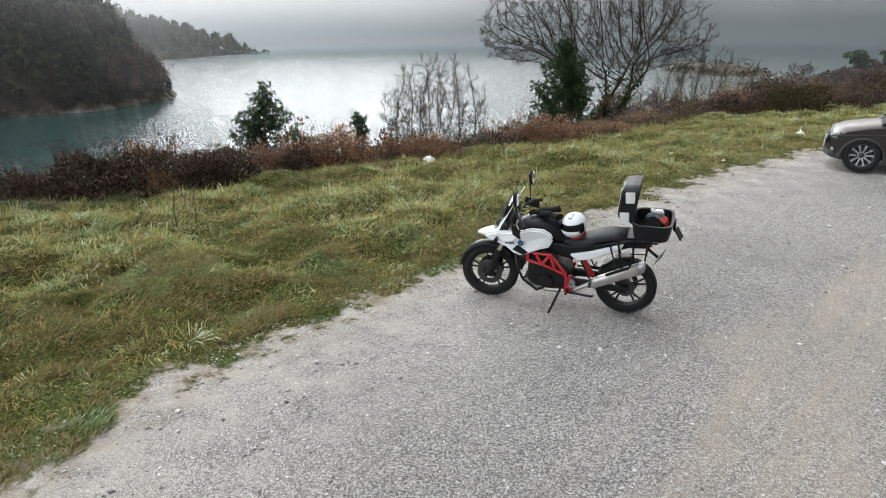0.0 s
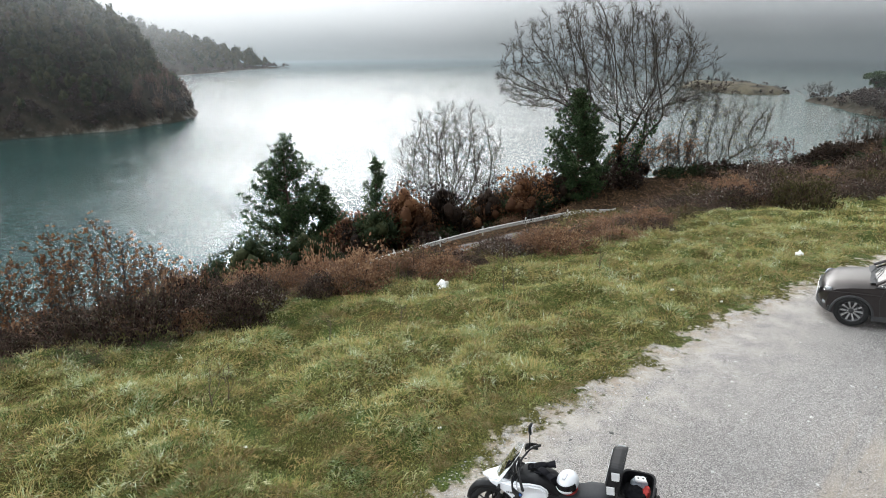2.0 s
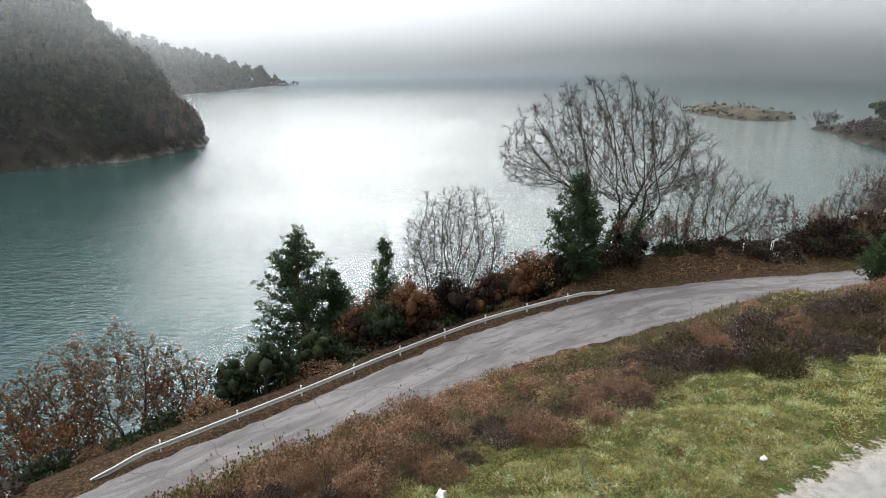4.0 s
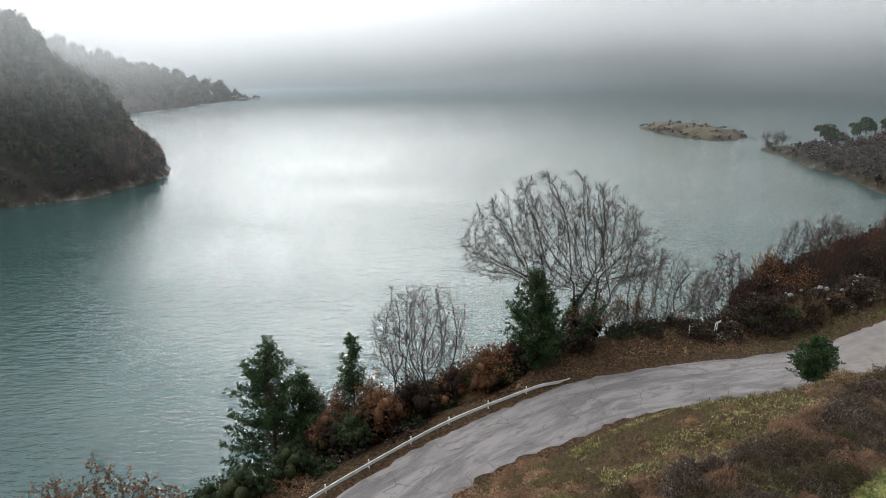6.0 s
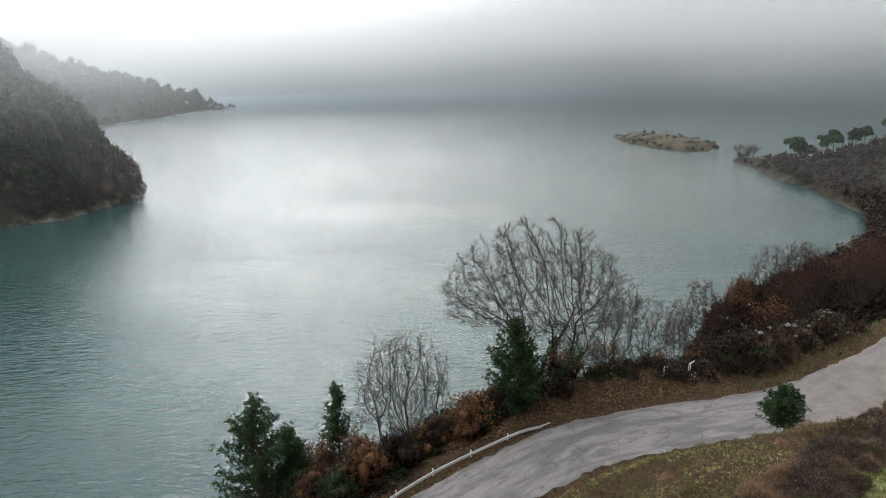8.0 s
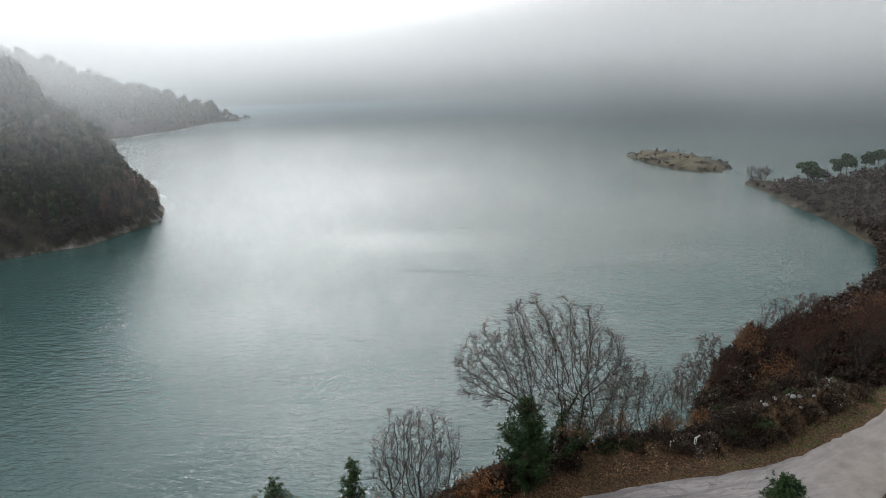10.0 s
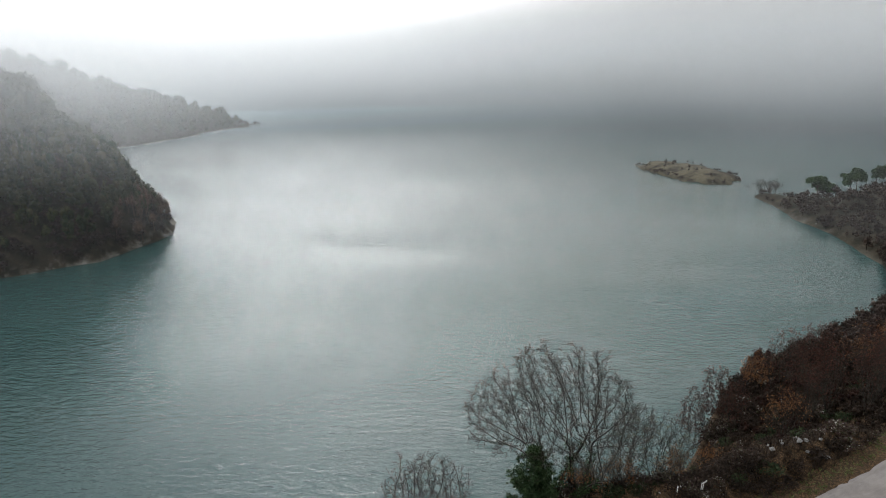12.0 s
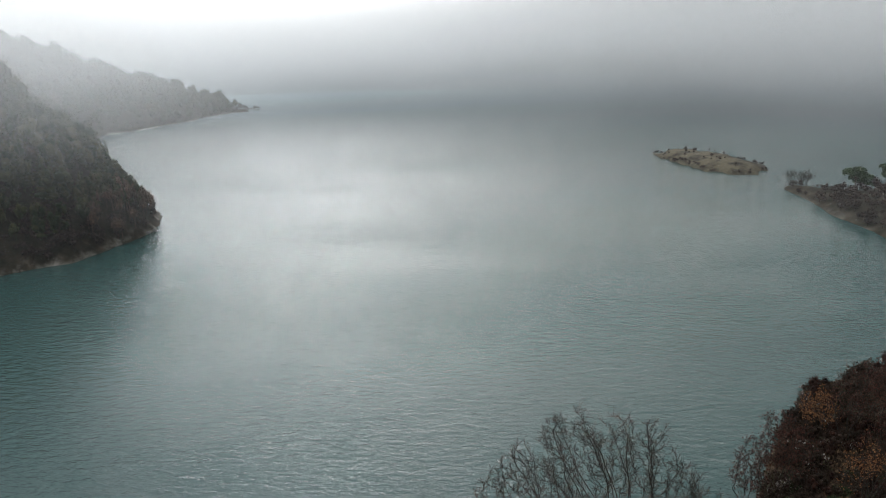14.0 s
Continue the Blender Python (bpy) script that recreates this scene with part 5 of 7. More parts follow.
def box_into(bm, centre, size, rot=(0, 0, 0), bevel=0.0):
    r = bmesh.ops.create_cube(bm, size=1, matrix=Matrix.LocRotScale(centre, Euler(rot), size))
    if bevel:
        es = {e for v in r["verts"] for e in v.link_edges}
        bmesh.ops.bevel(bm, geom=list(es), offset=bevel, segments=2, affect="EDGES")


def small_sign(x, y):
    root = new("road_sign")
    root.location = (x, y, ground_at(x, y))
    for k, dx in enumerate((-0.09, 0.09)):
        bm = bmesh.new()
        box_into(bm, (dx, 0, 0.65), (0.06, 0.06, 1.5), (0, radians(3), 0), 0.01)
        part("post", bm, WHITE_METAL, root)
    bm = bmesh.new()
    box_into(bm, (0.18, -0.05, 1.5), (0.75, 0.03, 0.2), (0, radians(-14), radians(25)), 0.01)
    part("panel", bm, WHITE_METAL, root, "narrow white sign board seen edge on")
    return tagged(root, "small white sign on two posts at the road edge", "sign")


small_sign(28.1, 63.2)
root = new("delineator_post")
root.location = (25.2, 62.6, ground_at(25.2, 62.6))
bm = bmesh.new()
box_into(bm, (0, 0, 0.5), (0.12, 0.09, 1.1), (0, radians(4), 0), 0.025)
part("post", bm, WHITE_METAL, root)
bm = bmesh.new()
box_into(bm, (0.03, -0.05, 0.82), (0.09, 0.012, 0.16), (0, radians(4), 0), 0.004)
part("reflector", bm, plain("reflector", (0.12, 0.11, 0.10), 0.4), root)
tagged(root, "white plastic delineator post beside the road", "post")


def crumpled(name, x, y, size, seed, mat, label, category):
    bm = bmesh.new()
    bmesh.ops.create_icosphere(bm, subdivisions=3, radius=1)
    rg = random.Random(seed)
    off = Vector((rg.uniform(0, 50), rg.uniform(0, 50), 0))
    for v in bm.verts:
        k = 1 + 0.45 * noise.noise(v.co * 1.6 + off) + 0.22 * noise.noise(v.co * 4.3 + off)
        v.co = Vector((v.co.x * size[0], v.co.y * size[1], max(-0.3, v.co.z) * size[2])) * k
    me = bpy.data.meshes.new(name)
    bm.to_mesh(me)
    bm.free()
    me.materials.append(mat)
    ob = new(name, me)
    ob.matrix_world = Matrix.LocRotScale((x, y, ground_at(x, y) + size[2] * 0.2), Euler((0, 0, rg.uniform(0, 6))), None)
    return tagged(ob, label, category)


PLASTIC = plain("white_plastic", (0.80, 0.80, 0.78), 0.4, 0, 0.05)
crumpled("plastic_bag", 0.15, 16.35, (0.26, 0.15, 0.24), 1, PLASTIC, "crumpled white plastic bag lying by the brambles", "litter")
crumpled("paper_scrap", 10.3, 18.4, (0.11, 0.09, 0.12), 2, PLASTIC, "crumpled white paper in the grass", "litter")
for i, (x, y, s) in enumerate(((0.6, 8.9, 0.03), (2.2, 10.6, 0.03), (5.9, 15.2, 0.035), (-2.4, 8.2, 0.03), (6.9, 14.6, 0.03))):
    crumpled("paper_scrap", x, y, (s * 1.5, s, s * 0.6), 10 + i, PLASTIC, "small pale scrap of paper in the grass", "litter")


def boulder(x, y, s, seed):
    return crumpled("boulder", x, y, (s, s * 0.75, s * 0.65), seed, ROCK, "pale limestone block on the scrub mound", "rock")


def rock_look(add):
    co = add("ShaderNodeTexCoord").outputs["Object"]
    n = noise_of(add, 3, 6, 0.65, co)
    return [ramp_of(add, n, (0.3, (0.08, 0.074, 0.068)), (0.6, (0.19, 0.178, 0.165)), (0.8, (0.32, 0.305, 0.285))), n]


ROCK = material("limestone_block", rock_look, 0.9, bump=(0.6, 0.03))
rng = random.Random(8)
for i in range(16):
    x, y = rng.gauss(39.5, 4.0), rng.gauss(69.5, 2.2)
    if float(side(np.array([x]), np.array([y]), RAIL)[0][0]) > 2:
        ob = boulder(x, y, rng.uniform(0.15, 0.42), 40 + i)
        ob.location.z += 0.35
for i in range(28):     # shore blocks under the headland and promontory
    f = rng.random()
    x, y = (-131 + 31 * f, 183 + 45 * f) if i < 24 else (131 - 4 * f, 215 + 60 * f)
    crumpled("boulder", x + rng.gauss(0, 1.2), y + rng.gauss(0, 1.2), (rng.uniform(0.6, 1.8), 0.9, rng.uniform(0.35, 0.9)), 80 + i, ROCK, "pale rock at the waterline", "rock").location.z = WATER + 0.2
crumpled("rock_face", -113.0, 201.5, (1.3, 0.8, 2.4), 7, ROCK, "pale streaked rock face above the waterline", "rock").location.z = WATER + 1.6

# a few dry stalks standing in the grass
STALK = plain("dry_stalk", (0.10, 0.075, 0.05), 0.9)
for i, (x, y, h) in enumerate(((-2.06, 12.5, 0.55), (1.75, 15.6, 0.75), (2.05, 15.8, 0.9), (-3.2, 9.6, 0.5), (-3.4, 9.4, 0.6), (-8.2, 9.0, 0.8), (-8.0, 9.2, 0.7), (4.5, 17.4, 0.5), (-0.6, 13.2, 0.45))):
    rg = random.Random(200 + i)
    tubes, tips = [], []
    grow(rg, Vector((0, 0, -0.05)), Vector((rg.gauss(0, 0.15), rg.gauss(0, 0.15), 1)), h, 0.014, 0, 2, dict(OPEN, kids=(4, 3, 2), twig=0.003), tubes, tips)
    root = new("dead_weed")
    root.location = (x, y, ground_at(x, y))
    part("stalk", limbs_mesh("stalk", tubes, STALK, range(3)), None, root)
    tagged(root, "dry branching weed stalk standing in the grass", "weed")


# ---- shaping tools for the vehicles ----
def tube(bm, pts, r, sides=10, closed=False):
    """A round bar through pts; r is one radius or one for each point."""
    P = [Vector(p) for p in pts]
    R = r if isinstance(r, (list, tuple)) else [r] * len(P)
    rings = []
    up = None
    for i, p in enumerate(P):
        a, b = (P[(i - 1) % len(P)], P[(i + 1) % len(P)]) if closed else (P[max(i - 1, 0)], P[min(i + 1, len(P) - 1)])
        d = (b - a).normalized()
        u = d.orthogonal().normalized() if up is None else (up - d * up.dot(d)).normalized()
        up = u
        v = d.cross(u)
        rings.append([bm.verts.new(p + (u * math.cos(2 * math.pi * k / sides) + v * math.sin(2 * math.pi * k / sides)) * R[i]) for k in range(sides)])
    for i in range(len(rings) if closed else len(rings) - 1):
        r0, r1 = rings[i], rings[(i + 1) % len(rings)]
        for k in range(sides):
            bm.faces.new((r0[k], r0[(k + 1) % sides], r1[(k + 1) % sides], r1[k]))
    if not closed:
        bm.faces.new(list(reversed(rings[0]))), bm.faces.new(rings[-1])
    return bm


def bar(pts, r, sides=10, closed=False):
    return tube(bmesh.new(), pts, r, sides, closed)


def plate(outline, y0, y1, bevel=0.008, bm=None):
    """A plate with this outline in x and z, from y0 to y1, its edges rounded."""
    bm = bm or bmesh.new()
    a = [bm.verts.new((x, y0, z)) for x, z in outline]
    b = [bm.verts.new((x, y1, z)) for x, z in outline]
    n = len(outline)
    fs = [bm.faces.new(a), bm.faces.new(list(reversed(b)))] + [bm.faces.new((a[i], b[i], b[(i + 1) % n], a[(i + 1) % n])) for i in range(n)]
    bmesh.ops.recalc_face_normals(bm, faces=fs)
    if bevel:
        es = [e for e in {e for f in fs for e in f.edges} if len(e.link_faces) == 2 and e.calc_face_angle(0) > 0.9]
        bmesh.ops.bevel(bm, geom=es, offset=bevel, segments=2, affect="EDGES", clamp_overlap=True)
    return bm


def loft(sections, power=2.6, sides=20, bm=None):
    """A body along x: each section is x, centre y, centre z, half width, half height."""
    bm = bm or bmesh.new()
    rings = []
    for x, cy, cz, hw, hh in sections:
        ring = []
        for k in range(sides):
            t = 2 * math.pi * k / sides
            c, s = math.cos(t), math.sin(t)
            ring.append(bm.verts.new((x, cy + hw * math.copysign(abs(c) ** (2 / power), c), cz + hh * math.copysign(abs(s) ** (2 / power), s))))
        rings.append(ring)
    for r0, r1 in zip(rings, rings[1:]):
        for k in range(sides):
            bm.faces.new((r0[k], r0[(k + 1) % sides], r1[(k + 1) % sides], r1[k]))
    bm.faces.new(rings[0]), bm.faces.new(list(reversed(rings[-1])))
    bmesh.ops.recalc_face_normals(bm, faces=bm.faces)
    return bm


def ring_profile(profile, sides=40, bm=None):
    """Turn a closed profile of (radius, y) about the y axis."""
    bm = bm or bmesh.new()
    rings = [[bm.verts.new((r * math.cos(2 * math.pi * k / sides), y, r * math.sin(2 * math.pi * k / sides))) for r, y in profile] for k in range(sides)]
    m = len(profile)
    for k in range(sides):
        a, b = rings[k], rings[(k + 1) % sides]
        for i in range(m):
            bm.faces.new((a[i], a[(i + 1) % m], b[(i + 1) % m], b[i]))
    bmesh.ops.recalc_face_normals(bm, faces=bm.faces)
    return bm


def at(ob, x=0, y=0, z=0, rx=0, ry=0, rz=0):
    ob.matrix_local = pose(x, y, z, rx, ry, rz)
    return ob


RUBBER = plain("tyre_rubber", (0.007, 0.007, 0.007), 0.9, 0, 0.3, 25)
BLACK = plain("black_plastic", (0.008, 0.008, 0.009), 0.42, 0, 0.25, 20, spec=0.22)
SATIN = plain("black_metal", (0.012, 0.012, 0.013), 0.42, 0.1, 0.25, 20, spec=0.25)
ALLOY = plain("cast_alloy", (0.32, 0.32, 0.33), 0.42, 0.8, 0.15, 20)
ALLOY_DARK = plain("dark_disc_steel", (0.07, 0.07, 0.072), 0.4, 0.8, 0.15, 20)
STEEL = plain("brushed_steel", (0.52, 0.50, 0.48), 0.36, 0.85, 0.12, 14)
GLOSS_WHITE = plain("white_bodywork", (0.74, 0.755, 0.78), 0.28, 0, 0.04, 4)
RED_PAINT = plain("red_frame_paint", (0.42, 0.012, 0.02), 0.38, 0, 0.12, 12)
SEAT = plain("seat_vinyl", (0.026, 0.027, 0.030), 0.6, 0, 0.2, 40, spec=0.2)
CLOTH = plain("black_cloth", (0.008, 0.008, 0.010), 0.95, 0, 0.4, 30, spec=0.1)
SILVER_CLOTH = plain("grey_cloth", (0.30, 0.32, 0.36), 0.9, 0, 0.3, 30)
RED_CLOTH = plain("red_cloth", (0.34, 0.03, 0.025), 0.9, 0, 0.3, 30)
REFLECT = plain("silver_reflective", (0.70, 0.71, 0.72), 0.35, 0.2, 0.05, 20)
BLUE = plain("blue_mark", (0.03, 0.12, 0.4), 0.4)
INK = plain("dark_lettering", (0.03, 0.03, 0.035), 0.5)
LAMP_GLASS = plain("lamp_lens", (0.55, 0.57, 0.6), 0.12, 0.3, 0.1, 40)


def glass_mat(name, tint, rough=0.02):
    m = bpy.data.materials.new(name)
    nt, add = node_tree(m)
    lw = add("ShaderNodeFresnel", {0: 1.45})
    gl = add("ShaderNodeBsdfGlossy", {0: (1, 1, 1, 1), "Roughness": rough})
    tr = add("ShaderNodeBsdfTransparent", {0: (*tint, 1)})
    mx = add("ShaderNodeMixShader", {0: lw.outputs[0], 1: tr.outputs[0], 2: gl.outputs[0]})
    add("ShaderNodeOutputMaterial", {0: mx.outputs[0]})
    return m


SCREEN = glass_mat("windscreen_acrylic", (0.80, 0.83, 0.80))
VISOR = plain("visor", (0.012, 0.012, 0.014), 0.08, 0, 0.1)
CAR_GLASS = glass_mat("car_glass", (0.03, 0.034, 0.036))


# ---- motorcycle: x forward, y to its left, z up, on its side stand ----
def bike_wheel(root, radius, width, x, name, steer=0.0):
    wheel = part("wheel", ring_profile([(0.235, -width * 0.36), (0.245, -width * 0.4), (0.25, -width * 0.2), (0.25, width * 0.2), (0.245, width * 0.4), (0.235, width * 0.36), (0.225, 0.0)]), SATIN, root, name)
    at(wheel, x, 0, radius, 0, 0, steer)
    w = width / 2
    prof = [(0.245, -w * 0.75), (0.27, -w * 0.98), (radius - 0.035, -w * 0.98), (radius - 0.012, -w * 0.72), (radius, -w * 0.3), (radius, w * 0.3), (radius - 0.012, w * 0.72), (radius - 0.035, w * 0.98), (0.27, w * 0.98), (0.245, w * 0.75)]
    part("tyre", ring_profile(prof, 48), RUBBER, wheel, smooth=True)
    bm = bmesh.new()
    for k in range(60):      # tread blocks
        a = 2 * math.pi * k / 60
        for y in (-w * 0.62, 0.0, w * 0.62):
            box_into(bm, (math.cos(a) * (radius - 0.003), y, math.sin(a) * (radius - 0.003)), (0.012, w * 0.42, 0.022), (0, -a, 0.25 if y else -0.25))
    part("tread", bm, RUBBER, wheel)
    for k in range(5):
        a = 2 * math.pi * k / 5 + 0.3
        bm = bmesh.new()
        for da in (-0.17, 0.17):
            tube(bm, [(0.03 * math.cos(a), 0, 0.03 * math.sin(a)), (0.13 * math.cos(a + da * 0.6), 0.012, 0.13 * math.sin(a + da * 0.6)), (0.235 * math.cos(a + da), 0.0, 0.235 * math.sin(a + da))], [0.017, 0.012, 0.011], 6)
        part("spoke", bm, SATIN, wheel)
    part("hub", ring_profile([(0.012, -0.07), (0.05, -0.07), (0.058, -0.03), (0.058, 0.03), (0.05, 0.07), (0.012, 0.07)], 20), SATIN, wheel)
    for y in ((-0.075, 0.075) if name.startswith("front") else (-0.075, 0.075)):
        r1, r0 = (0.15, 0.085) if name.startswith("front") else ((0.13, 0.075) if y < 0 else (0.105, 0.06))
        part("brake_disc" if (name.startswith("front") or y < 0) else "sprocket", ring_profile([(r0, y - 0.003), (r1, y - 0.003), (r1, y + 0.003), (r0, y + 0.003)], 32), ALLOY_DARK, wheel)
    return wheel


def motorcycle():
    root = new("motorcycle")
    fr, rr, wb = 0.335, 0.33, 0.79
    bike_wheel(root, fr, 0.115, wb, "front wheel with twin brake discs", 7.0)
    bike_wheel(root, rr, 0.145, -wb, "rear wheel on a twin-sided swingarm")
    # front end
    for y in (-0.105, 0.105):
        part("fork_leg", bar([(wb + 0.0, y, fr), (wb - 0.10, y, fr + 0.22), (wb - 0.14, y, fr + 0.32)], [0.032, 0.034, 0.034]), SATIN, root)
        part("fork_tube", bar([(wb - 0.13, y, fr + 0.30), (wb - 0.33, y, 1.03)], 0.023), STEEL, root)
        part("caliper", plate([(wb - 0.12, fr + 0.03), (wb - 0.04, fr + 0.05), (wb - 0.06, fr + 0.16), (wb - 0.14, fr + 0.14)], y - 0.045 * (1 if y > 0 else -1), y - 0.005 * (1 if y > 0 else -1), 0.008), SATIN, root)
    part("yoke", plate([(wb - 0.40, 0.99), (wb - 0.25, 1.03), (wb - 0.26, 1.06), (wb - 0.41, 1.02)], -0.14, 0.14, 0.01), SATIN, root)
    bm = bmesh.new()
    rows = []
    for k in range(13):
        a = radians(8 + 140 * k / 12)
        rows.append([bm.verts.new((wb + math.cos(a) * r, y, fr + math.sin(a) * r)) for y, r in ((-0.078, 0.335), (-0.066, 0.372), (0, 0.385), (0.066, 0.372), (0.078, 0.335), (0.07, 0.33), (0, 0.365), (-0.07, 0.33))])
    for a, b in zip(rows, rows[1:]):
        for k in range(8):
            bm.faces.new((a[k], a[(k + 1) % 8], b[(k + 1) % 8], b[k]))
    bm.faces.new(rows[0]), bm.faces.new(list(reversed(rows[-1])))
    bmesh.ops.recalc_face_normals(bm, faces=bm.faces)
    part("front_mudguard", bm, BLACK, root, smooth=True)
    # bodywork
    beak = loft([(0.93, 0, 0.815, 0.02, 0.012), (0.86, 0, 0.83, 0.07, 0.028), (0.72, 0, 0.845, 0.12, 0.05), (0.56, 0, 0.86, 0.14, 0.07)], 3)
    part("beak", beak, GLOSS_WHITE, root, "white beak below the windscreen", smooth=True)
    side_line = [(0.84, 0.835), (0.74, 0.885), (0.55, 0.93), (0.38, 0.965), (0.24, 1.005), (0.11, 1.0), (0.03, 0.95), (0.0, 0.88), (0.05, 0.79), (0.16, 0.755), (0.28, 0.70), (0.38, 0.665), (0.46, 0.69), (0.54, 0.745), (0.66, 0.77), (0.78, 0.79)]
    for y in (1, -1):
        bm = plate(side_line, 0.13 * y, 0.20 * y, 0.022)
        for v in bm.verts:      # the panel hugs the tank behind and swells in the middle
            v.co.y += y * (0.035 * math.exp(-((v.co.x - 0.3) / 0.28) ** 2) - 0.10 * max(0, v.co.x - 0.5) / 0.4)
        panel = part("side_panel", bm, GLOSS_WHITE, root, "white tank side panel with a round badge")
        yb = 0.238 if y > 0 else -0.238
        bm = ring_profile([(0.002, 0), (0.034, 0), (0.034, 0.004), (0.002, 0.004)], 24)
        at(part("badge", bm, INK, panel, "round dark badge"), 0.36, yb - 0.004, 0.83)
        bm = ring_profile([(0.002, 0), (0.022, 0), (0.022, 0.004), (0.002, 0.004)], 20)
        at(part("badge_centre", bm, BLUE, panel), 0.36, yb, 0.83)
        bm = bmesh.new()
        for k in range(5):      # lettering kept as plain bars
            box_into(bm, (0.535 - 0.022 * k, yb - 0.01 * y, 0.815 + 0.001 * k), (0.015, 0.004, 0.024))
        part("lettering", bm, INK, panel)
        part("air_intake", plate([(0.40, 0.80), (0.46, 0.74), (0.34, 0.69), (0.27, 0.72)], 0.215 * y, 0.243 * y, 0.008), BLACK, root)
        part("crash_bar", bar([(0.44, 0.15 * y, 0.66), (0.40, 0.25 * y, 0.55), (0.33, 0.27 * y, 0.40), (0.18, 0.22 * y, 0.25), (0.10, 0.10 * y, 0.24)], 0.014), SATIN, root)
        part("crash_bar", bar([(0.33, 0.27 * y, 0.40), (0.22, 0.16 * y, 0.50), (0.14, 0.10 * y, 0.52)], 0.013), SATIN, root)
        # red trellis frame
        for pts in ([(0.24, 0.185, 0.70), (0.02, 0.20, 0.70), (-0.14, 0.19, 0.48)], [(0.30, 0.18, 0.60), (0.10, 0.205, 0.57), (-0.14, 0.19, 0.47)], [(0.20, 0.19, 0.70), (0.13, 0.205, 0.58)],
                    [(0.03, 0.20, 0.70), (0.12, 0.205, 0.575)], [(0.03, 0.20, 0.69), (-0.02, 0.20, 0.535)], [(0.28, 0.18, 0.70), (0.30, 0.18, 0.59)], [(-0.14, 0.19, 0.50), (-0.15, 0.185, 0.40), (-0.15, 0.185, 0.27)], [(-0.19, 0.17, 0.46), (-0.15, 0.185, 0.30)]):
            part("frame_bar", bar([(a, b * y, c) for a, b, c in pts], 0.017), RED_PAINT, root)
        part("foot_plate", plate([(-0.12, 0.30), (-0.20, 0.31), (-0.21, 0.26), (-0.13, 0.25)], 0.17 * y, 0.20 * y, 0.006), RED_PAINT, root)
        part("foot_peg", bar([(-0.17, 0.18 * y, 0.29), (-0.17, 0.31 * y, 0.285)], 0.013), SATIN, root)
        part("passenger_peg", bar([(-0.42, 0.16 * y, 0.42), (-0.42, 0.28 * y, 0.43)], 0.012), SATIN, root)
        part("peg_hanger", bar([(-0.30, 0.15 * y, 0.66), (-0.42, 0.17 * y, 0.42), (-0.22, 0.16 * y, 0.42)], 0.012), SATIN, root)
        part("swingarm", loft([(-0.16, 0.12 * y, 0.36, 0.03, 0.05), (-0.45, 0.125 * y, 0.35, 0.025, 0.04), (-0.82, 0.125 * y, rr, 0.022, 0.035)], 4), SATIN, root)
        tail = [(-0.18, 0.715), (-0.40, 0.77), (-0.76, 0.90), (-0.73, 0.835), (-0.55, 0.75), (-0.42, 0.685), (-0.30, 0.655), (-0.24, 0.67)]
        part("tail_panel", plate(tail, 0.125 * y, 0.175 * y, 0.012), GLOSS_WHITE, root, "white panel below the seat")
        part("luggage_rail", bar([(-0.55, 0.15 * y, 0.87), (-0.82, 0.17 * y, 0.95), (-1.10, 0.14 * y, 0.93)], 0.011), SATIN, root)
        part("pannier_frame", bar([(-0.62, 0.17 * y, 0.86), (-0.70, 0.22 * y, 0.60), (-0.98, 0.22 * y, 0.62), (-1.00, 0.17 * y, 0.92)], 0.010), SATIN, root)
    part("tank", loft([(0.50, 0, 0.93, 0.10, 0.05), (0.36, 0, 0.95, 0.16, 0.11), (0.16, 0, 0.97, 0.18, 0.13), (-0.02, 0, 0.93, 0.15, 0.12), (-0.12, 0, 0.87, 0.12, 0.09)], 2.8), BLACK, root, smooth=True)
    part("seat", loft([(0.02, 0, 0.90, 0.085, 0.04), (-0.10, 0, 0.855, 0.12, 0.045), (-0.25, 0, 0.835, 0.15, 0.05), (-0.38, 0, 0.86, 0.165, 0.055), (-0.47, 0, 0.915, 0.16, 0.05), (-0.62, 0, 0.945, 0.15, 0.05), (-0.78, 0, 0.955, 0.13, 0.04)], 3.2), SEAT, root, "grey-black stepped seat", smooth=True)
    part("seat_base", loft([(0.10, 0, 0.76, 0.13, 0.09), (-0.2, 0, 0.72, 0.125, 0.10), (-0.5, 0, 0.78, 0.12, 0.09), (-0.85, 0, 0.88, 0.10, 0.04)], 4), BLACK, root)
    part("engine", loft([(0.30, 0, 0.42, 0.13, 0.13), (0.22, 0, 0.44, 0.16, 0.19), (0.05, 0, 0.42, 0.17, 0.19), (-0.12, 0, 0.40, 0.16, 0.15), (-0.18, 0, 0.38, 0.12, 0.1)], 5), SATIN, root, "black twin-cylinder engine")
    part("cylinder_head", loft([(0.30, 0, 0.62, 0.13, 0.08), (0.12, 0, 0.64, 0.15, 0.1), (0.0, 0, 0.62, 0.13, 0.08)], 5), BLACK, root)
    cover = ring_profile([(0.004, 0), (0.075, 0), (0.085, 0.015), (0.075, 0.04), (0.004, 0.045)], 24)
    at(part("engine_cover", cover, SATIN, root), 0.08, 0.165, 0.36)
    cover = ring_profile([(0.004, 0), (0.05, 0), (0.056, 0.012), (0.05, 0.03), (0.004, 0.034)], 24)
    at(part("sprocket_cover", cover, ALLOY, root), -0.2, 0.15, 0.36)
    part("radiator", plate([(0.40, 0.44), (0.46, 0.70), (0.42, 0.71), (0.36, 0.45)], -0.15, 0.15, 0.008), SATIN, root)
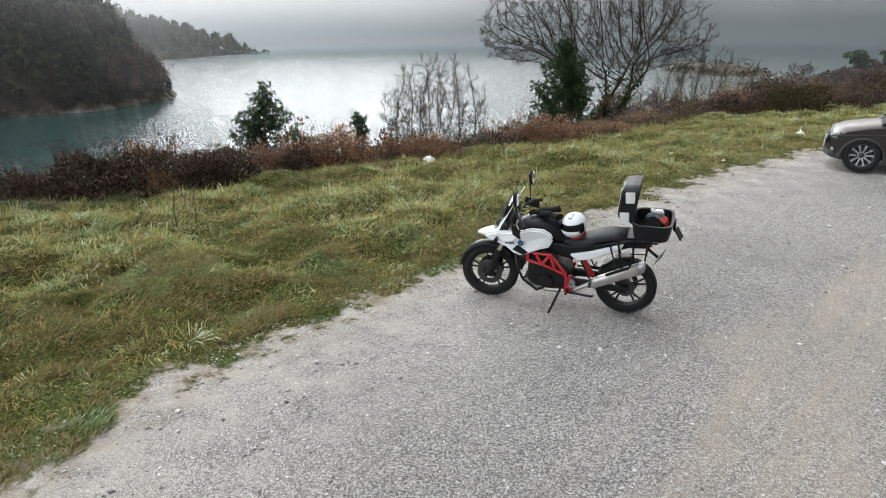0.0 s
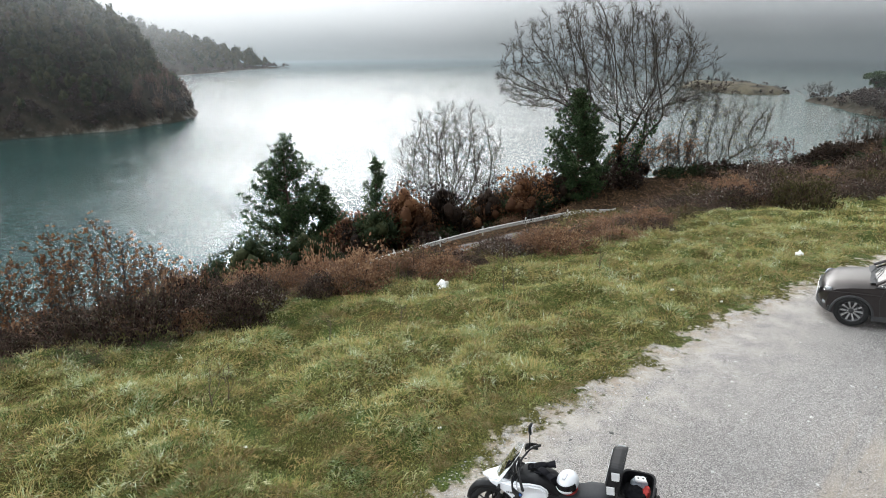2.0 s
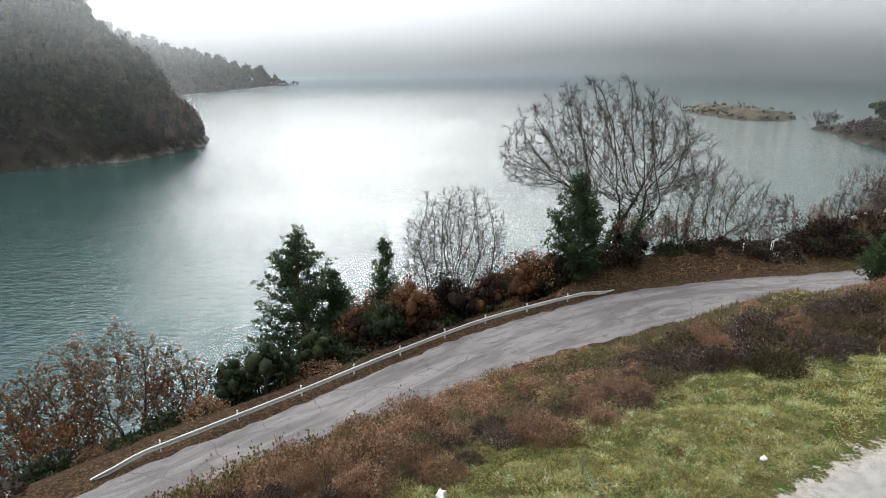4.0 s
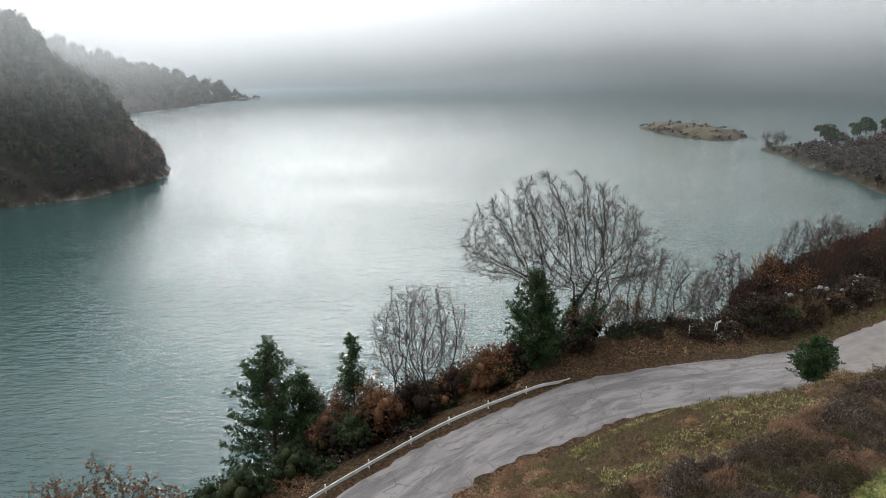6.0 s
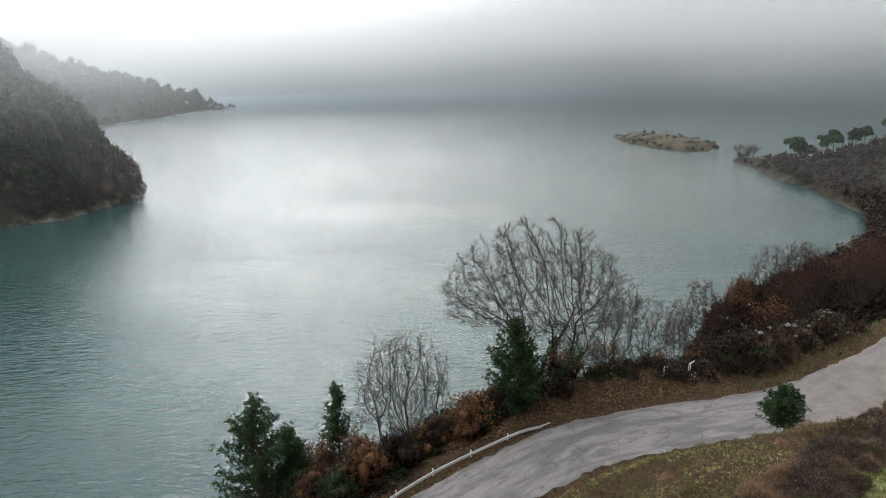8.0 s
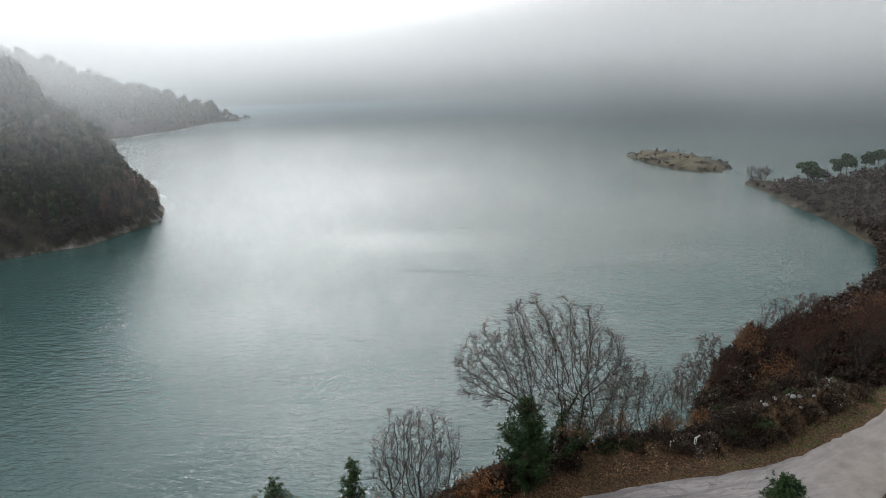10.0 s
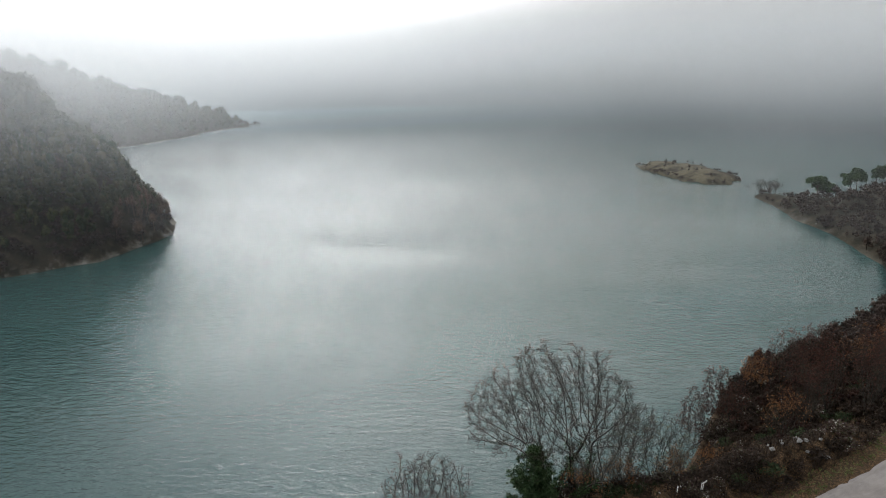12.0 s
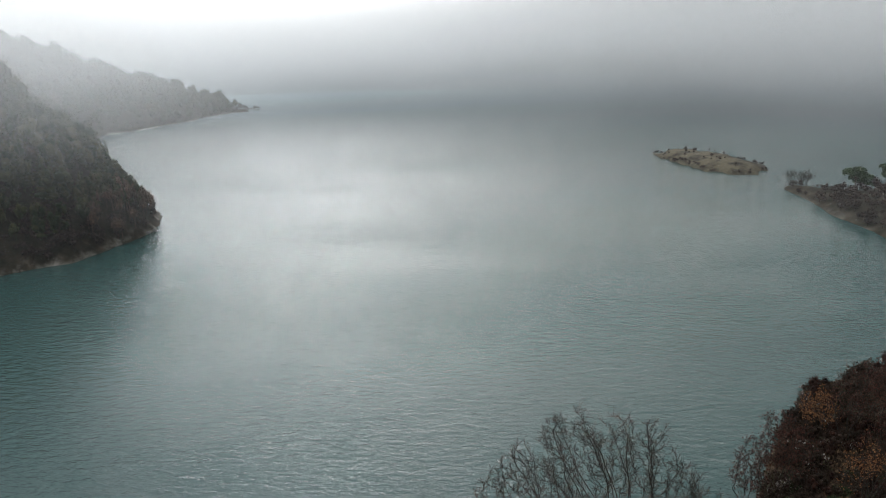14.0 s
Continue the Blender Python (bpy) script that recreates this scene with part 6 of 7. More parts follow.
    part("bash_plate", loft([(0.34, 0, 0.34, 0.11, 0.05), (0.26, 0, 0.23, 0.12, 0.03), (-0.05, 0, 0.21, 0.12, 0.03)], 5), ALLOY, root)
    part("shock", bar([(-0.24, 0, 0.68), (-0.42, 0, 0.40)], 0.035), RED_PAINT, root)
    # exhaust on the left
    part("exhaust_pipe", bar([(0.26, 0.09, 0.36), (0.10, 0.12, 0.22), (-0.20, 0.14, 0.24), (-0.40, 0.19, 0.38), (-0.46, 0.205, 0.42)], 0.026), STEEL, root)
    can = loft([(-0.43, 0.21, 0.405, 0.035, 0.04), (-0.46, 0.21, 0.42, 0.052, 0.066), (-0.72, 0.215, 0.55, 0.056, 0.07), (-0.93, 0.22, 0.655, 0.056, 0.07)], 2.6, 24)
    silencer = part("silencer", can, STEEL, root, "brushed steel silencer", smooth=True)
    part("end_cap", loft([(-0.93, 0.22, 0.655, 0.058, 0.072), (-0.985, 0.22, 0.685, 0.056, 0.068), (-1.0, 0.22, 0.69, 0.03, 0.04)], 2.6, 24), ALLOY, silencer)
    part("heat_shield", plate([(-0.60, 0.55), (-0.84, 0.67), (-0.83, 0.70), (-0.59, 0.58)], 0.265, 0.285, 0.004), SATIN, silencer)
    part("side_stand", bar([(-0.08, 0.15, 0.26), (0.01, 0.36, 0.045), (0.03, 0.375, 0.025)], 0.015), SATIN, root)
    part("stand_foot", plate([(-0.01, 0.0), (0.07, 0.0), (0.07, 0.022), (-0.01, 0.022)], 0.345, 0.41, 0.004), SATIN, root)
    part("centre_bar", bar([(-0.16, 0.17, 0.24), (-0.44, 0.20, 0.235), (-0.46, 0.20, 0.25)], 0.014), SATIN, root)
    part("chain_guard", plate([(-0.30, 0.46), (-0.85, 0.43), (-0.85, 0.40), (-0.30, 0.42)], -0.14, -0.12, 0.004), BLACK, root)
    bm = loft([(-0.52, 0, 0.55, 0.07, 0.02), (-0.66, 0, 0.655, 0.085, 0.02), (-0.82, 0, 0.695, 0.08, 0.018)], 3)
    part("rear_hugger", bm, BLACK, root)
    # rear end
    part("tail_unit", loft([(-0.74, 0, 0.86, 0.09, 0.05), (-0.95, 0, 0.86, 0.08, 0.04), (-1.02, 0, 0.85, 0.06, 0.03)], 4), BLACK, root)
    part("tail_lamp", loft([(-1.015, 0, 0.86, 0.05, 0.025), (-1.045, 0, 0.86, 0.045, 0.02)], 4), plain("red_lens", (0.35, 0.01, 0.012), 0.2), root)
    part("plate_bracket", bar([(-0.95, 0, 0.84), (-1.12, 0, 0.70)], 0.016), BLACK, root)
    number = part("number_plate", plate([(-0.105, -0.085), (0.105, -0.085), (0.105, 0.085), (-0.105, 0.085)], -0.003, 0.003, 0.004), plain("plate_white", (0.72, 0.73, 0.74), 0.4), root)
    at(number, -1.13, 0.03, 0.73, -24, 0, 72)
    bm = bmesh.new()
    for k in range(7):
        box_into(bm, (-0.075 + 0.025 * k, 0.006, 0.03 if k % 2 else -0.03), (0.016, 0.004, 0.045))
    part("plate_bars", bm, INK, number)
    for y in (1, -1):
        part("indicator", loft([(-1.0, 0.09 * y, 0.80, 0.012, 0.012), (-0.99, 0.16 * y, 0.80, 0.028, 0.018), (-1.01, 0.18 * y, 0.80, 0.012, 0.01)], 2.5), BLACK, root)
        part("front_indicator", bar([(0.66, 0.12 * y, 0.84), (0.65, 0.24 * y, 0.83)], [0.012, 0.024]), BLACK, root)
    # cockpit
    part("handlebar", bar([(0.27, 0.42, 1.10), (0.36, 0.26, 1.15), (0.42, 0.10, 1.12), (0.42, -0.10, 1.12), (0.36, -0.26, 1.15), (0.27, -0.42, 1.10)], 0.013), SATIN, root)
    for y in (1, -1):
        part("grip", bar([(0.335, 0.31 * y, 1.135), (0.265, 0.43 * y, 1.10)], 0.018), RUBBER, root)
        part("lever", bar([(0.38, 0.28 * y, 1.12), (0.37, 0.36 * y, 1.10), (0.32, 0.44 * y, 1.08)], 0.006), ALLOY, root)
        guard = [(0.41, 0.23, 1.16), (0.44, 0.32, 1.12), (0.40, 0.42, 1.07), (0.31, 0.46, 1.04)]
        bm = bmesh.new()
        rows = [[bm.verts.new((x + dx, yy * y, z + dz)) for dx, dz in ((0, 0.05), (0.012, 0.0), (0, -0.06), (-0.012, -0.055), (0.0, 0.0), (-0.012, 0.045))] for x, yy, z in guard]
        for a, b in zip(rows, rows[1:]):
            for k in range(6):
                bm.faces.new((a[k], a[(k + 1) % 6], b[(k + 1) % 6], b[k]))
        bm.faces.new(rows[0]), bm.faces.new(list(reversed(rows[-1])))
        bmesh.ops.recalc_face_normals(bm, faces=bm.faces)
        part("hand_guard", bm, BLACK, root)
        mirror = part("mirror", loft([(0.355, 0.36 * y, 1.40, 0.055, 0.075), (0.375, 0.36 * y, 1.40, 0.065, 0.088), (0.40, 0.36 * y, 1.40, 0.04, 0.055)], 2.8), BLACK, root, "black oval rear-view mirror", smooth=True)
        part("mirror_glass", loft([(0.351, 0.36 * y, 1.40, 0.05, 0.07), (0.3545, 0.36 * y, 1.40, 0.05, 0.07)], 2.8), plain("mirror_glass", (0.85, 0.86, 0.87), 0.03, 1.0, 0.02), mirror)
        part("mirror_stem", bar([(0.37, 0.29 * y, 1.15), (0.38, 0.32 * y, 1.28), (0.385, 0.35 * y, 1.36)], 0.008), SATIN, root)
        part("screen_stay", bar([(0.62, 0.10 * y, 0.90), (0.58, 0.12 * y, 1.10), (0.54, 0.10 * y, 1.22)], 0.008), SATIN, root)
    bm = bmesh.new()
    rows = []
    for k in range(9):
        f = k / 8
        hw = 0.17 * (1 - 0.45 * f ** 2)
        rows.append([bm.verts.new((0.76 - 0.27 * f - 0.10 * (abs(j) / 4) ** 2, hw * j / 4, 0.88 + 0.50 * f)) for j in range(-4, 5)])
    for a, b in zip(rows, rows[1:]):
        for k in range(8):
            bm.faces.new((a[k], a[k + 1], b[k + 1], b[k]))
    bmesh.ops.solidify(bm, geom=bm.faces[:], thickness=0.004)
    part("windscreen", bm, SCREEN, root, "clear curved touring windscreen", smooth=True).visible_shadow = False
    edge = [(0.76 - 0.27 * f - 0.10, s * 0.17 * (1 - 0.45 * f * f), 0.88 + 0.50 * f) for s, run in ((-1, range(9)), (1, range(8, -1, -1))) for f in (k / 8 for k in run)]
    part("screen_edge", bar(edge, 0.004, 6), REFLECT, root)
    part("dashboard", loft([(0.52, 0, 1.10, 0.08, 0.05), (0.56, 0, 1.11, 0.09, 0.06), (0.60, 0, 1.10, 0.08, 0.05)], 4), BLACK, root)
    part("headlamp", loft([(0.52, 0, 0.96, 0.12, 0.08), (0.62, 0, 0.94, 0.11, 0.065), (0.68, 0, 0.93, 0.08, 0.04)], 3), VISOR, root, "twin headlamp behind the screen", smooth=True)
    part("phone_mount", loft([(0.40, 0.06, 1.17, 0.04, 0.03), (0.43, 0.06, 1.23, 0.045, 0.035), (0.44, 0.06, 1.26, 0.03, 0.02)], 4), SATIN, root)
    for k in range(4):
        part("cable", bar([(0.36, 0.2 - 0.1 * k, 1.13), (0.50, 0.16 - 0.09 * k, 1.05 + 0.02 * k), (0.52, 0.1 - 0.06 * k, 0.90)], 0.006, 6), RUBBER, root)
    # top case with its lid standing open
    part("rack", plate([(-0.78, 0.955), (-1.16, 0.955), (-1.16, 0.975), (-0.78, 0.975)], -0.15, 0.15, 0.006), SATIN, root)
    case = part("top_case", top_shell(0.20, 0.51, 0.40), BLACK, root, "open black plastic top case")
    at(case, -1.03, 0, 0.975)
    lid = part("case_lid", top_shell(0.17, 0.50, 0.41), BLACK, root, "raised lid with silver reflective patches")
    at(lid, -0.69, 0, 1.385, 0, -97, 0)
    for y in (1, -1):
        for a, b in ((-0.16, 0.03), (0.07, 0.05)):
            bm = bmesh.new()
            box_into(bm, (a + 0.03, 0.252 * y, 0.05 + b), (0.12, 0.008, 0.095), (0, 0.2, 0), 0.003)
            part("reflector", bm, REFLECT, lid)
    for a in (-0.12, 0.12):
        bm = bmesh.new()
        box_into(bm, (0.02, a, -0.004), (0.22, 0.09, 0.008), (0, 0, 0), 0.003)
        part("reflector", bm, REFLECT, lid)
    part("lid_cord", bar([(-0.92, 0.22, 1.19), (-0.84, 0.20, 1.26), (-0.80, 0.20, 1.40)], 0.005, 6), RUBBER, root)
    part("case_latch", plate([(-1.235, 1.06), (-1.265, 1.05), (-1.262, 1.16), (-1.235, 1.17)], -0.06, 0.06, 0.006), BLACK, root)
    flap = part("latch_flap", plate([(-0.06, -0.065), (0.06, -0.065), (0.06, 0.065), (-0.06, 0.065)], -0.008, 0.008, 0.005), BLACK, root, "black latch flap hanging open")
    at(flap, -1.30, 0.02, 1.02, 30, 0, 80)
    part("strap", bar([(-0.70, 0.20, 0.95), (-0.74, 0.245, 0.72), (-0.80, 0.25, 0.56)], 0.012, 6), CLOTH, root)
    part("strap", bar([(-0.86, 0.20, 0.95), (-0.87, 0.25, 0.76), (-0.80, 0.25, 0.60)], 0.012, 6), CLOTH, root)
    return tagged(root, "white and black touring motorcycle with red frame on its side stand", "motorcycle")


def top_shell(h, wy, wx, wall=0.012):
    """An open tray with rounded corners: the case and its lid."""
    bm = bmesh.new()

    def ring(z, grow):
        out = []
        for k in range(28):
            t = 2 * math.pi * k / 28
            c, s = math.cos(t), math.sin(t)
            out.append(bm.verts.new(((wx / 2 + grow) * math.copysign(abs(c) ** 0.42, c), (wy / 2 + grow) * math.copysign(abs(s) ** 0.42, s), z)))
        return out
    rings = [ring(0, -0.05), ring(0.02, -0.02), ring(h * 0.6, 0.0), ring(h - 0.02, 0.004), ring(h - 0.02, 0.012), ring(h, 0.012), ring(h, -wall), ring(0.03, -0.03)]
    for a, b in zip(rings, rings[1:]):
        for k in range(28):
            bm.faces.new((a[k], a[(k + 1) % 28], b[(k + 1) % 28], b[k]))
    bm.faces.new(rings[0]), bm.faces.new(rings[-1])
    bmesh.ops.recalc_face_normals(bm, faces=bm.faces)
    return bm


BIKE = pose(2.215, 6.54, 0.0, 0, 0, 161.9) @ pose(0, 0, 0, -7.5, 0, 0) @ Matrix.Scale(0.965, 4)
bike = motorcycle()
bike.matrix_world = Matrix.Translation((0, 0, ground_at(2.215, 6.54) + 0.005)) @ BIKE


def riding_helmet():
    root = new("helmet")
    bm = bmesh.new()
    bmesh.ops.create_uvsphere(bm, u_segments=32, v_segments=20, radius=0.135)
    for v in bm.verts:
        x, y, z = v.co
        if z < -0.05:
            v.co.z = -0.05 + (z + 0.05) * 0.95
        v.co.x *= 1.14
        if x > 0.03 and z < -0.02:
            v.co.x += 0.022
        v.co.z *= 1.02
    bmesh.ops.delete(bm, geom=[f for f in bm.faces if f.calc_center_median().z < -0.115], context="FACES")
    bmesh.ops.solidify(bm, geom=bm.faces[:], thickness=0.012)
    part("shell", bm, GLOSS_WHITE, root, "glossy white shell", smooth=True)
    bm = bmesh.new()
    rows = []
    for k in range(15):
        a = radians(-78 + 156 * k / 14)
        rows.append([bm.verts.new((math.cos(a) * r * 1.15, math.sin(a) * r, z)) for z, r in ((0.062, 0.132), (0.045, 0.139), (0.01, 0.145), (-0.03, 0.143), (-0.05, 0.136))])
    for a, b in zip(rows, rows[1:]):
        for k in range(4):
            bm.faces.new((a[k], b[k], b[k + 1], a[k + 1]))
    bmesh.ops.solidify(bm, geom=bm.faces[:], thickness=0.004)
    part("visor", bm, VISOR, root, "dark smoked visor", smooth=True)
    bm = bmesh.new()
    box_into(bm, (0.172, 0, -0.078), (0.012, 0.08, 0.018), (0, 0, 0), 0.004)
    part("chin_vent", bm, BLACK, root)
    bm = bmesh.new()
    box_into(bm, (0.05, 0, 0.128), (0.09, 0.05, 0.016), (0, 0.3, 0), 0.006)
    part("top_vent", bm, ALLOY, root)
    part("neck_roll", ring_profile([(0.085, -0.01), (0.115, -0.01), (0.115, 0.02), (0.085, 0.02)], 24), RED_CLOTH, root, "red lining at the neck").matrix_local = pose(0, 0, -0.115, 90, 0, 0)
    return tagged(root, "white full-face motorcycle helmet with dark visor on the seat", "helmet")


helmet = riding_helmet()
helmet.matrix_world = bike.matrix_world @ pose(-0.20, 0.02, 1.02, 4, 6, 72)

gloves = []
for i, (x, y, rz) in enumerate(((0.17, -0.03, 20), (0.10, 0.07, -35))):
    root = new("riding_glove")
    part("palm", loft([(-0.10, 0, 0, 0.035, 0.018), (-0.04, 0, 0.005, 0.05, 0.026), (0.03, 0, 0.004, 0.052, 0.024), (0.07, 0, 0, 0.045, 0.018)], 2.6, 14), CLOTH, root, smooth=True)
    for k in range(4):
        part("finger", bar([(0.06, -0.036 + 0.024 * k, 0.0), (0.11, -0.04 + 0.026 * k, 0.012), (0.15, -0.04 + 0.026 * k, -0.006)], [0.013, 0.012, 0.009], 8), CLOTH, root)
    part("thumb", bar([(-0.02, 0.05, 0.0), (0.03, 0.085, 0.006), (0.06, 0.09, 0.0)], [0.014, 0.013, 0.01], 8), CLOTH, root)
    part("cuff", loft([(-0.20, 0, 0.0, 0.055, 0.03), (-0.10, 0, 0.0, 0.042, 0.022)], 2.6, 14), CLOTH, root)
    root.matrix_world = bike.matrix_world @ pose(x, y, 1.125 + 0.015 * i, 0, 6, rz)
    tagged(root, "black riding glove lying on the fuel tank", "glove")

root = new("action_camera")
bm = bmesh.new()
box_into(bm, (0, 0, 0), (0.055, 0.028, 0.042), (0, 0, 0), 0.005)
part("body", bm, BLACK, root)
part("lens", ring_profile([(0.002, 0.012), (0.012, 0.012), (0.012, 0.022), (0.002, 0.022)], 16), SATIN, root)
part("mount", bar([(0, 0, -0.02), (0.01, 0, -0.07)], 0.008), BLACK, root)
root.matrix_world = bike.matrix_world @ pose(-0.03, 0.07, 1.10, 0, 0, 10)
tagged(root, "small black action camera on a mount behind the tank", "camera")

for i, (x, y, z, sx, sy, sz, mat, lab) in enumerate(((-1.02, 0.08, 1.10, 0.13, 0.14, 0.10, CLOTH, "dark jacket stuffed into the open case"), (-1.05, -0.10, 1.11, 0.10, 0.10, 0.09, SILVER_CLOTH, "grey-blue cloth stuffed into the open case"),
                                                  (-1.14, 0.02, 1.12, 0.05, 0.09, 0.07, RED_CLOTH, "red cloth stuffed into the open case"))):
    bm = bmesh.new()
    bmesh.ops.create_icosphere(bm, subdivisions=3, radius=1)
    for v in bm.verts:
        k = 1 + 0.3 * noise.noise(v.co * 2.2 + Vector((i * 7, 0, 0))) + 0.14 * noise.noise(v.co * 6)
        v.co = Vector((v.co.x * sx, v.co.y * sy, v.co.z * sz)) * k
    me = bpy.data.meshes.new("clothing")
    bm.to_mesh(me)
    bm.free()
    me.materials.append(mat)
    ob = new("clothing", me)
    ob.matrix_world = bike.matrix_world @ pose(x, y, z)
    tagged(ob, lab, "clothing")
root = new("small_box")
bm = bmesh.new()
box_into(bm, (0, 0, 0), (0.13, 0.10, 0.03), (0, 0, 0), 0.008)
part("body", bm, REFLECT, root)
for x in (-0.03, 0.03):
    part("hole", ring_profile([(0.001, -0.002), (0.012, -0.002), (0.012, 0.002), (0.001, 0.002)], 14), BLACK, root).matrix_local = pose(x, 0, 0.0165, 90, 0, 0)
root.matrix_world = bike.matrix_world @ pose(-1.06, -0.08, 1.215, 8, -6, 15)
tagged(root, "flat silver-grey box on the packed top case", "box")


# ---- parked car: x forward, y to its left ----
CAR_PAINT = plain("grey_brown_metallic", (0.032, 0.027, 0.026), 0.34, 0.6, 0.06, 3, **{"Coat Weight": 0.1, "Coat Roughness": 0.1})
CHROME = plain("chrome", (0.7, 0.7, 0.7), 0.12, 1.0, 0.05)
CLADDING = plain("grey_black_cladding", (0.028, 0.028, 0.029), 0.65, 0, 0.2)
HEAD_LENS = plain("headlamp_lens", (0.24, 0.25, 0.26), 0.12, 0.3, 0.3, 25)
LINING = plain("car_lining", (0.05, 0.05, 0.052), 0.9)


def slab(outline, ys, shape):
    """Slices of one outline (x, z) at each y; shape(x, y, z) bends each corner."""
    bm = bmesh.new()
    rings = [[bm.verts.new(shape(x, y, z)) for x, z in outline] for y in ys]
    n = len(outline)
    for a, b in zip(rings, rings[1:]):
        for i in range(n):
            bm.faces.new((a[i], a[(i + 1) % n], b[(i + 1) % n], b[i]))
    bm.faces.new(rings[0]), bm.faces.new(list(reversed(rings[-1])))
    bmesh.ops.recalc_face_normals(bm, faces=bm.faces)
    return bm


def arch(x0, r, z0, n=12):
    return [(x0 + r * math.cos(math.pi * k / n), z0 + r * math.sin(math.pi * k / n)) for k in range(n + 1)]


def parked_car():
    root = new("car")
    ax, r = 1.30, 0.375
    lower = [(2.13, 0.30)] + [(2.19, 0.45), (2.17, 0.68), (2.10, 0.82), (1.98, 0.93), (1.70, 1.00), (1.35, 1.05), (0.98, 1.09), (0.90, 1.10), (-0.6, 1.13), (-1.6, 1.16), (-2.16, 1.14), (-2.24, 0.95), (-2.22, 0.55), (-2.14, 0.30)]
    lower += list(reversed(arch(-ax, 0.43, 0.32))) + [(-0.80, 0.24), (0.80, 0.24)] + list(reversed(arch(ax, 0.43, 0.32)))

    def bend(x, y, z):
        f = abs(y) / 0.91
        nose = max(0, (abs(x) - 1.5) / 0.7)
        wide = 1 - 0.10 * nose ** 2 - 0.05 * max(0, (z - 0.85) / 0.3) - 0.03 * max(0, 0.45 - z)
        crown = 0.07 * f ** 3 * (1 if z > 0.88 else 0) + 0.02 * f ** 6
        x = x if x < 1.72 else 1.72 + (x - 1.72) * 0.66
        low = 0.035 * max(0, min(1, x - 0.9)) * (z > 0.7)
        return (x - math.copysign(0.20 * f ** 3 * nose, x), y * wide, z - crown - low)
    ys = [-0.91, -0.89, -0.82, -0.66, -0.4, 0, 0.4, 0.66, 0.82, 0.89, 0.91]
    body = part("body", slab(lower, ys, bend), CAR_PAINT, root, "grey-brown metallic bodywork")
    for p in body.data.polygons:
        p.use_smooth = len(p.vertices) == 4
    body.data.set_sharp_from_angle(angle=radians(32))
    bm = bmesh.new()
    box_into(bm, (ax, 0, 0.5), (0.86, 1.25, 0.5)), box_into(bm, (-ax, 0, 0.5), (0.86, 1.25, 0.5))
    part("wheel_well", bm, CLADDING, root)
    house = [(0.98, 1.06), (0.55, 1.33), (0.18, 1.56), (-0.10, 1.615), (-0.8, 1.635), (-1.5, 1.60), (-1.85, 1.54), (-2.12, 1.10)]

    def cabin(x, y, z):
        f = abs(y) / 0.84
        return (x - 0.10 * f ** 2 * (1 if x > 0 else -0.6), y * (1 - 0.23 * max(0, z - 1.06) / 0.55), z - 0.03 * f ** 3)
    cys = [-0.84, -0.82, -0.6, -0.3, 0, 0.3, 0.6, 0.82, 0.84]
    part("glazing", slab(house, cys, cabin), CAR_GLASS, root, "dark tinted windows", smooth=False)
    roof = [(0.16, 1.575), (-0.10, 1.625), (-0.8, 1.645), (-1.5, 1.61), (-1.88, 1.545), (-1.86, 1.52), (-1.5, 1.585), (-0.8, 1.62), (-0.1, 1.60), (0.17, 1.55)]
    part("roof", slab(roof, [y * 1.01 for y in cys], cabin), CAR_PAINT, root, smooth=True)
    bm = bmesh.new()
    box_into(bm, (-0.5, 0, 0.85), (2.4, 1.5, 0.5))
    part("interior", bm, LINING, root)
    for y in (-1, 1):
        for x in (-0.05, -0.95):
            part("car_seat", loft([(x + 0.10, 0.36 * y, 1.05, 0.22, 0.12), (x, 0.36 * y, 1.15, 0.23, 0.22), (x - 0.10, 0.36 * y, 1.20, 0.20, 0.20)], 4), LINING, root)
        part("pillar", bar([(0.90, 0.83 * y, 1.09), (0.46, 0.745 * y, 1.37), (0.10, 0.66 * y, 1.57)], 0.035, 8), CAR_PAINT, root)
        part("pillar", bar([(-0.42, 0.84 * y, 1.10), (-0.46, 0.665 * y, 1.60)], 0.035, 8), CLADDING, root)
        part("pillar", bar([(-1.75, 0.84 * y, 1.12), (-1.60, 0.67 * y, 1.57)], 0.07, 8), CAR_PAINT, root)
        part("roof_rail", bar([(0.0, 0.60 * y, 1.625), (-0.2, 0.60 * y, 1.66), (-1.4, 0.60 * y, 1.65), (-1.65, 0.60 * y, 1.59)], 0.014, 8), CHROME, root)
        part("window_trim", bar([(0.80, 0.868 * y, 1.085), (0.0, 0.868 * y, 1.11), (-1.6, 0.862 * y, 1.14)], 0.011, 6), CHROME, root)
        lamp = part("headlamp", loft([(1.76, 0.80 * y, 0.82, 0.035, 0.045), (1.84, 0.755 * y, 0.81, 0.07, 0.055), (1.89, 0.69 * y, 0.80, 0.085, 0.05), (1.93, 0.60 * y, 0.775, 0.065, 0.035)], 3), HEAD_LENS, root, "clear headlamp with daytime light", smooth=True)
        part("lamp_strip", bar([(1.77, 0.825 * y, 0.785), (1.86, 0.79 * y, 0.77), (1.93, 0.69 * y, 0.75)], 0.012, 6), CHROME, lamp)
        part("tail_lamp", loft([(-2.10, 0.76 * y, 0.95, 0.06, 0.09), (-2.20, 0.70 * y, 0.95, 0.10, 0.08)], 4), plain("tail_lens", (0.25, 0.01, 0.01), 0.2), root)
        part("fog_lamp", loft([(1.86, 0.71 * y, 0.46, 0.075, 0.05), (1.92, 0.67 * y, 0.46, 0.06, 0.04)], 3), HEAD_LENS, root)
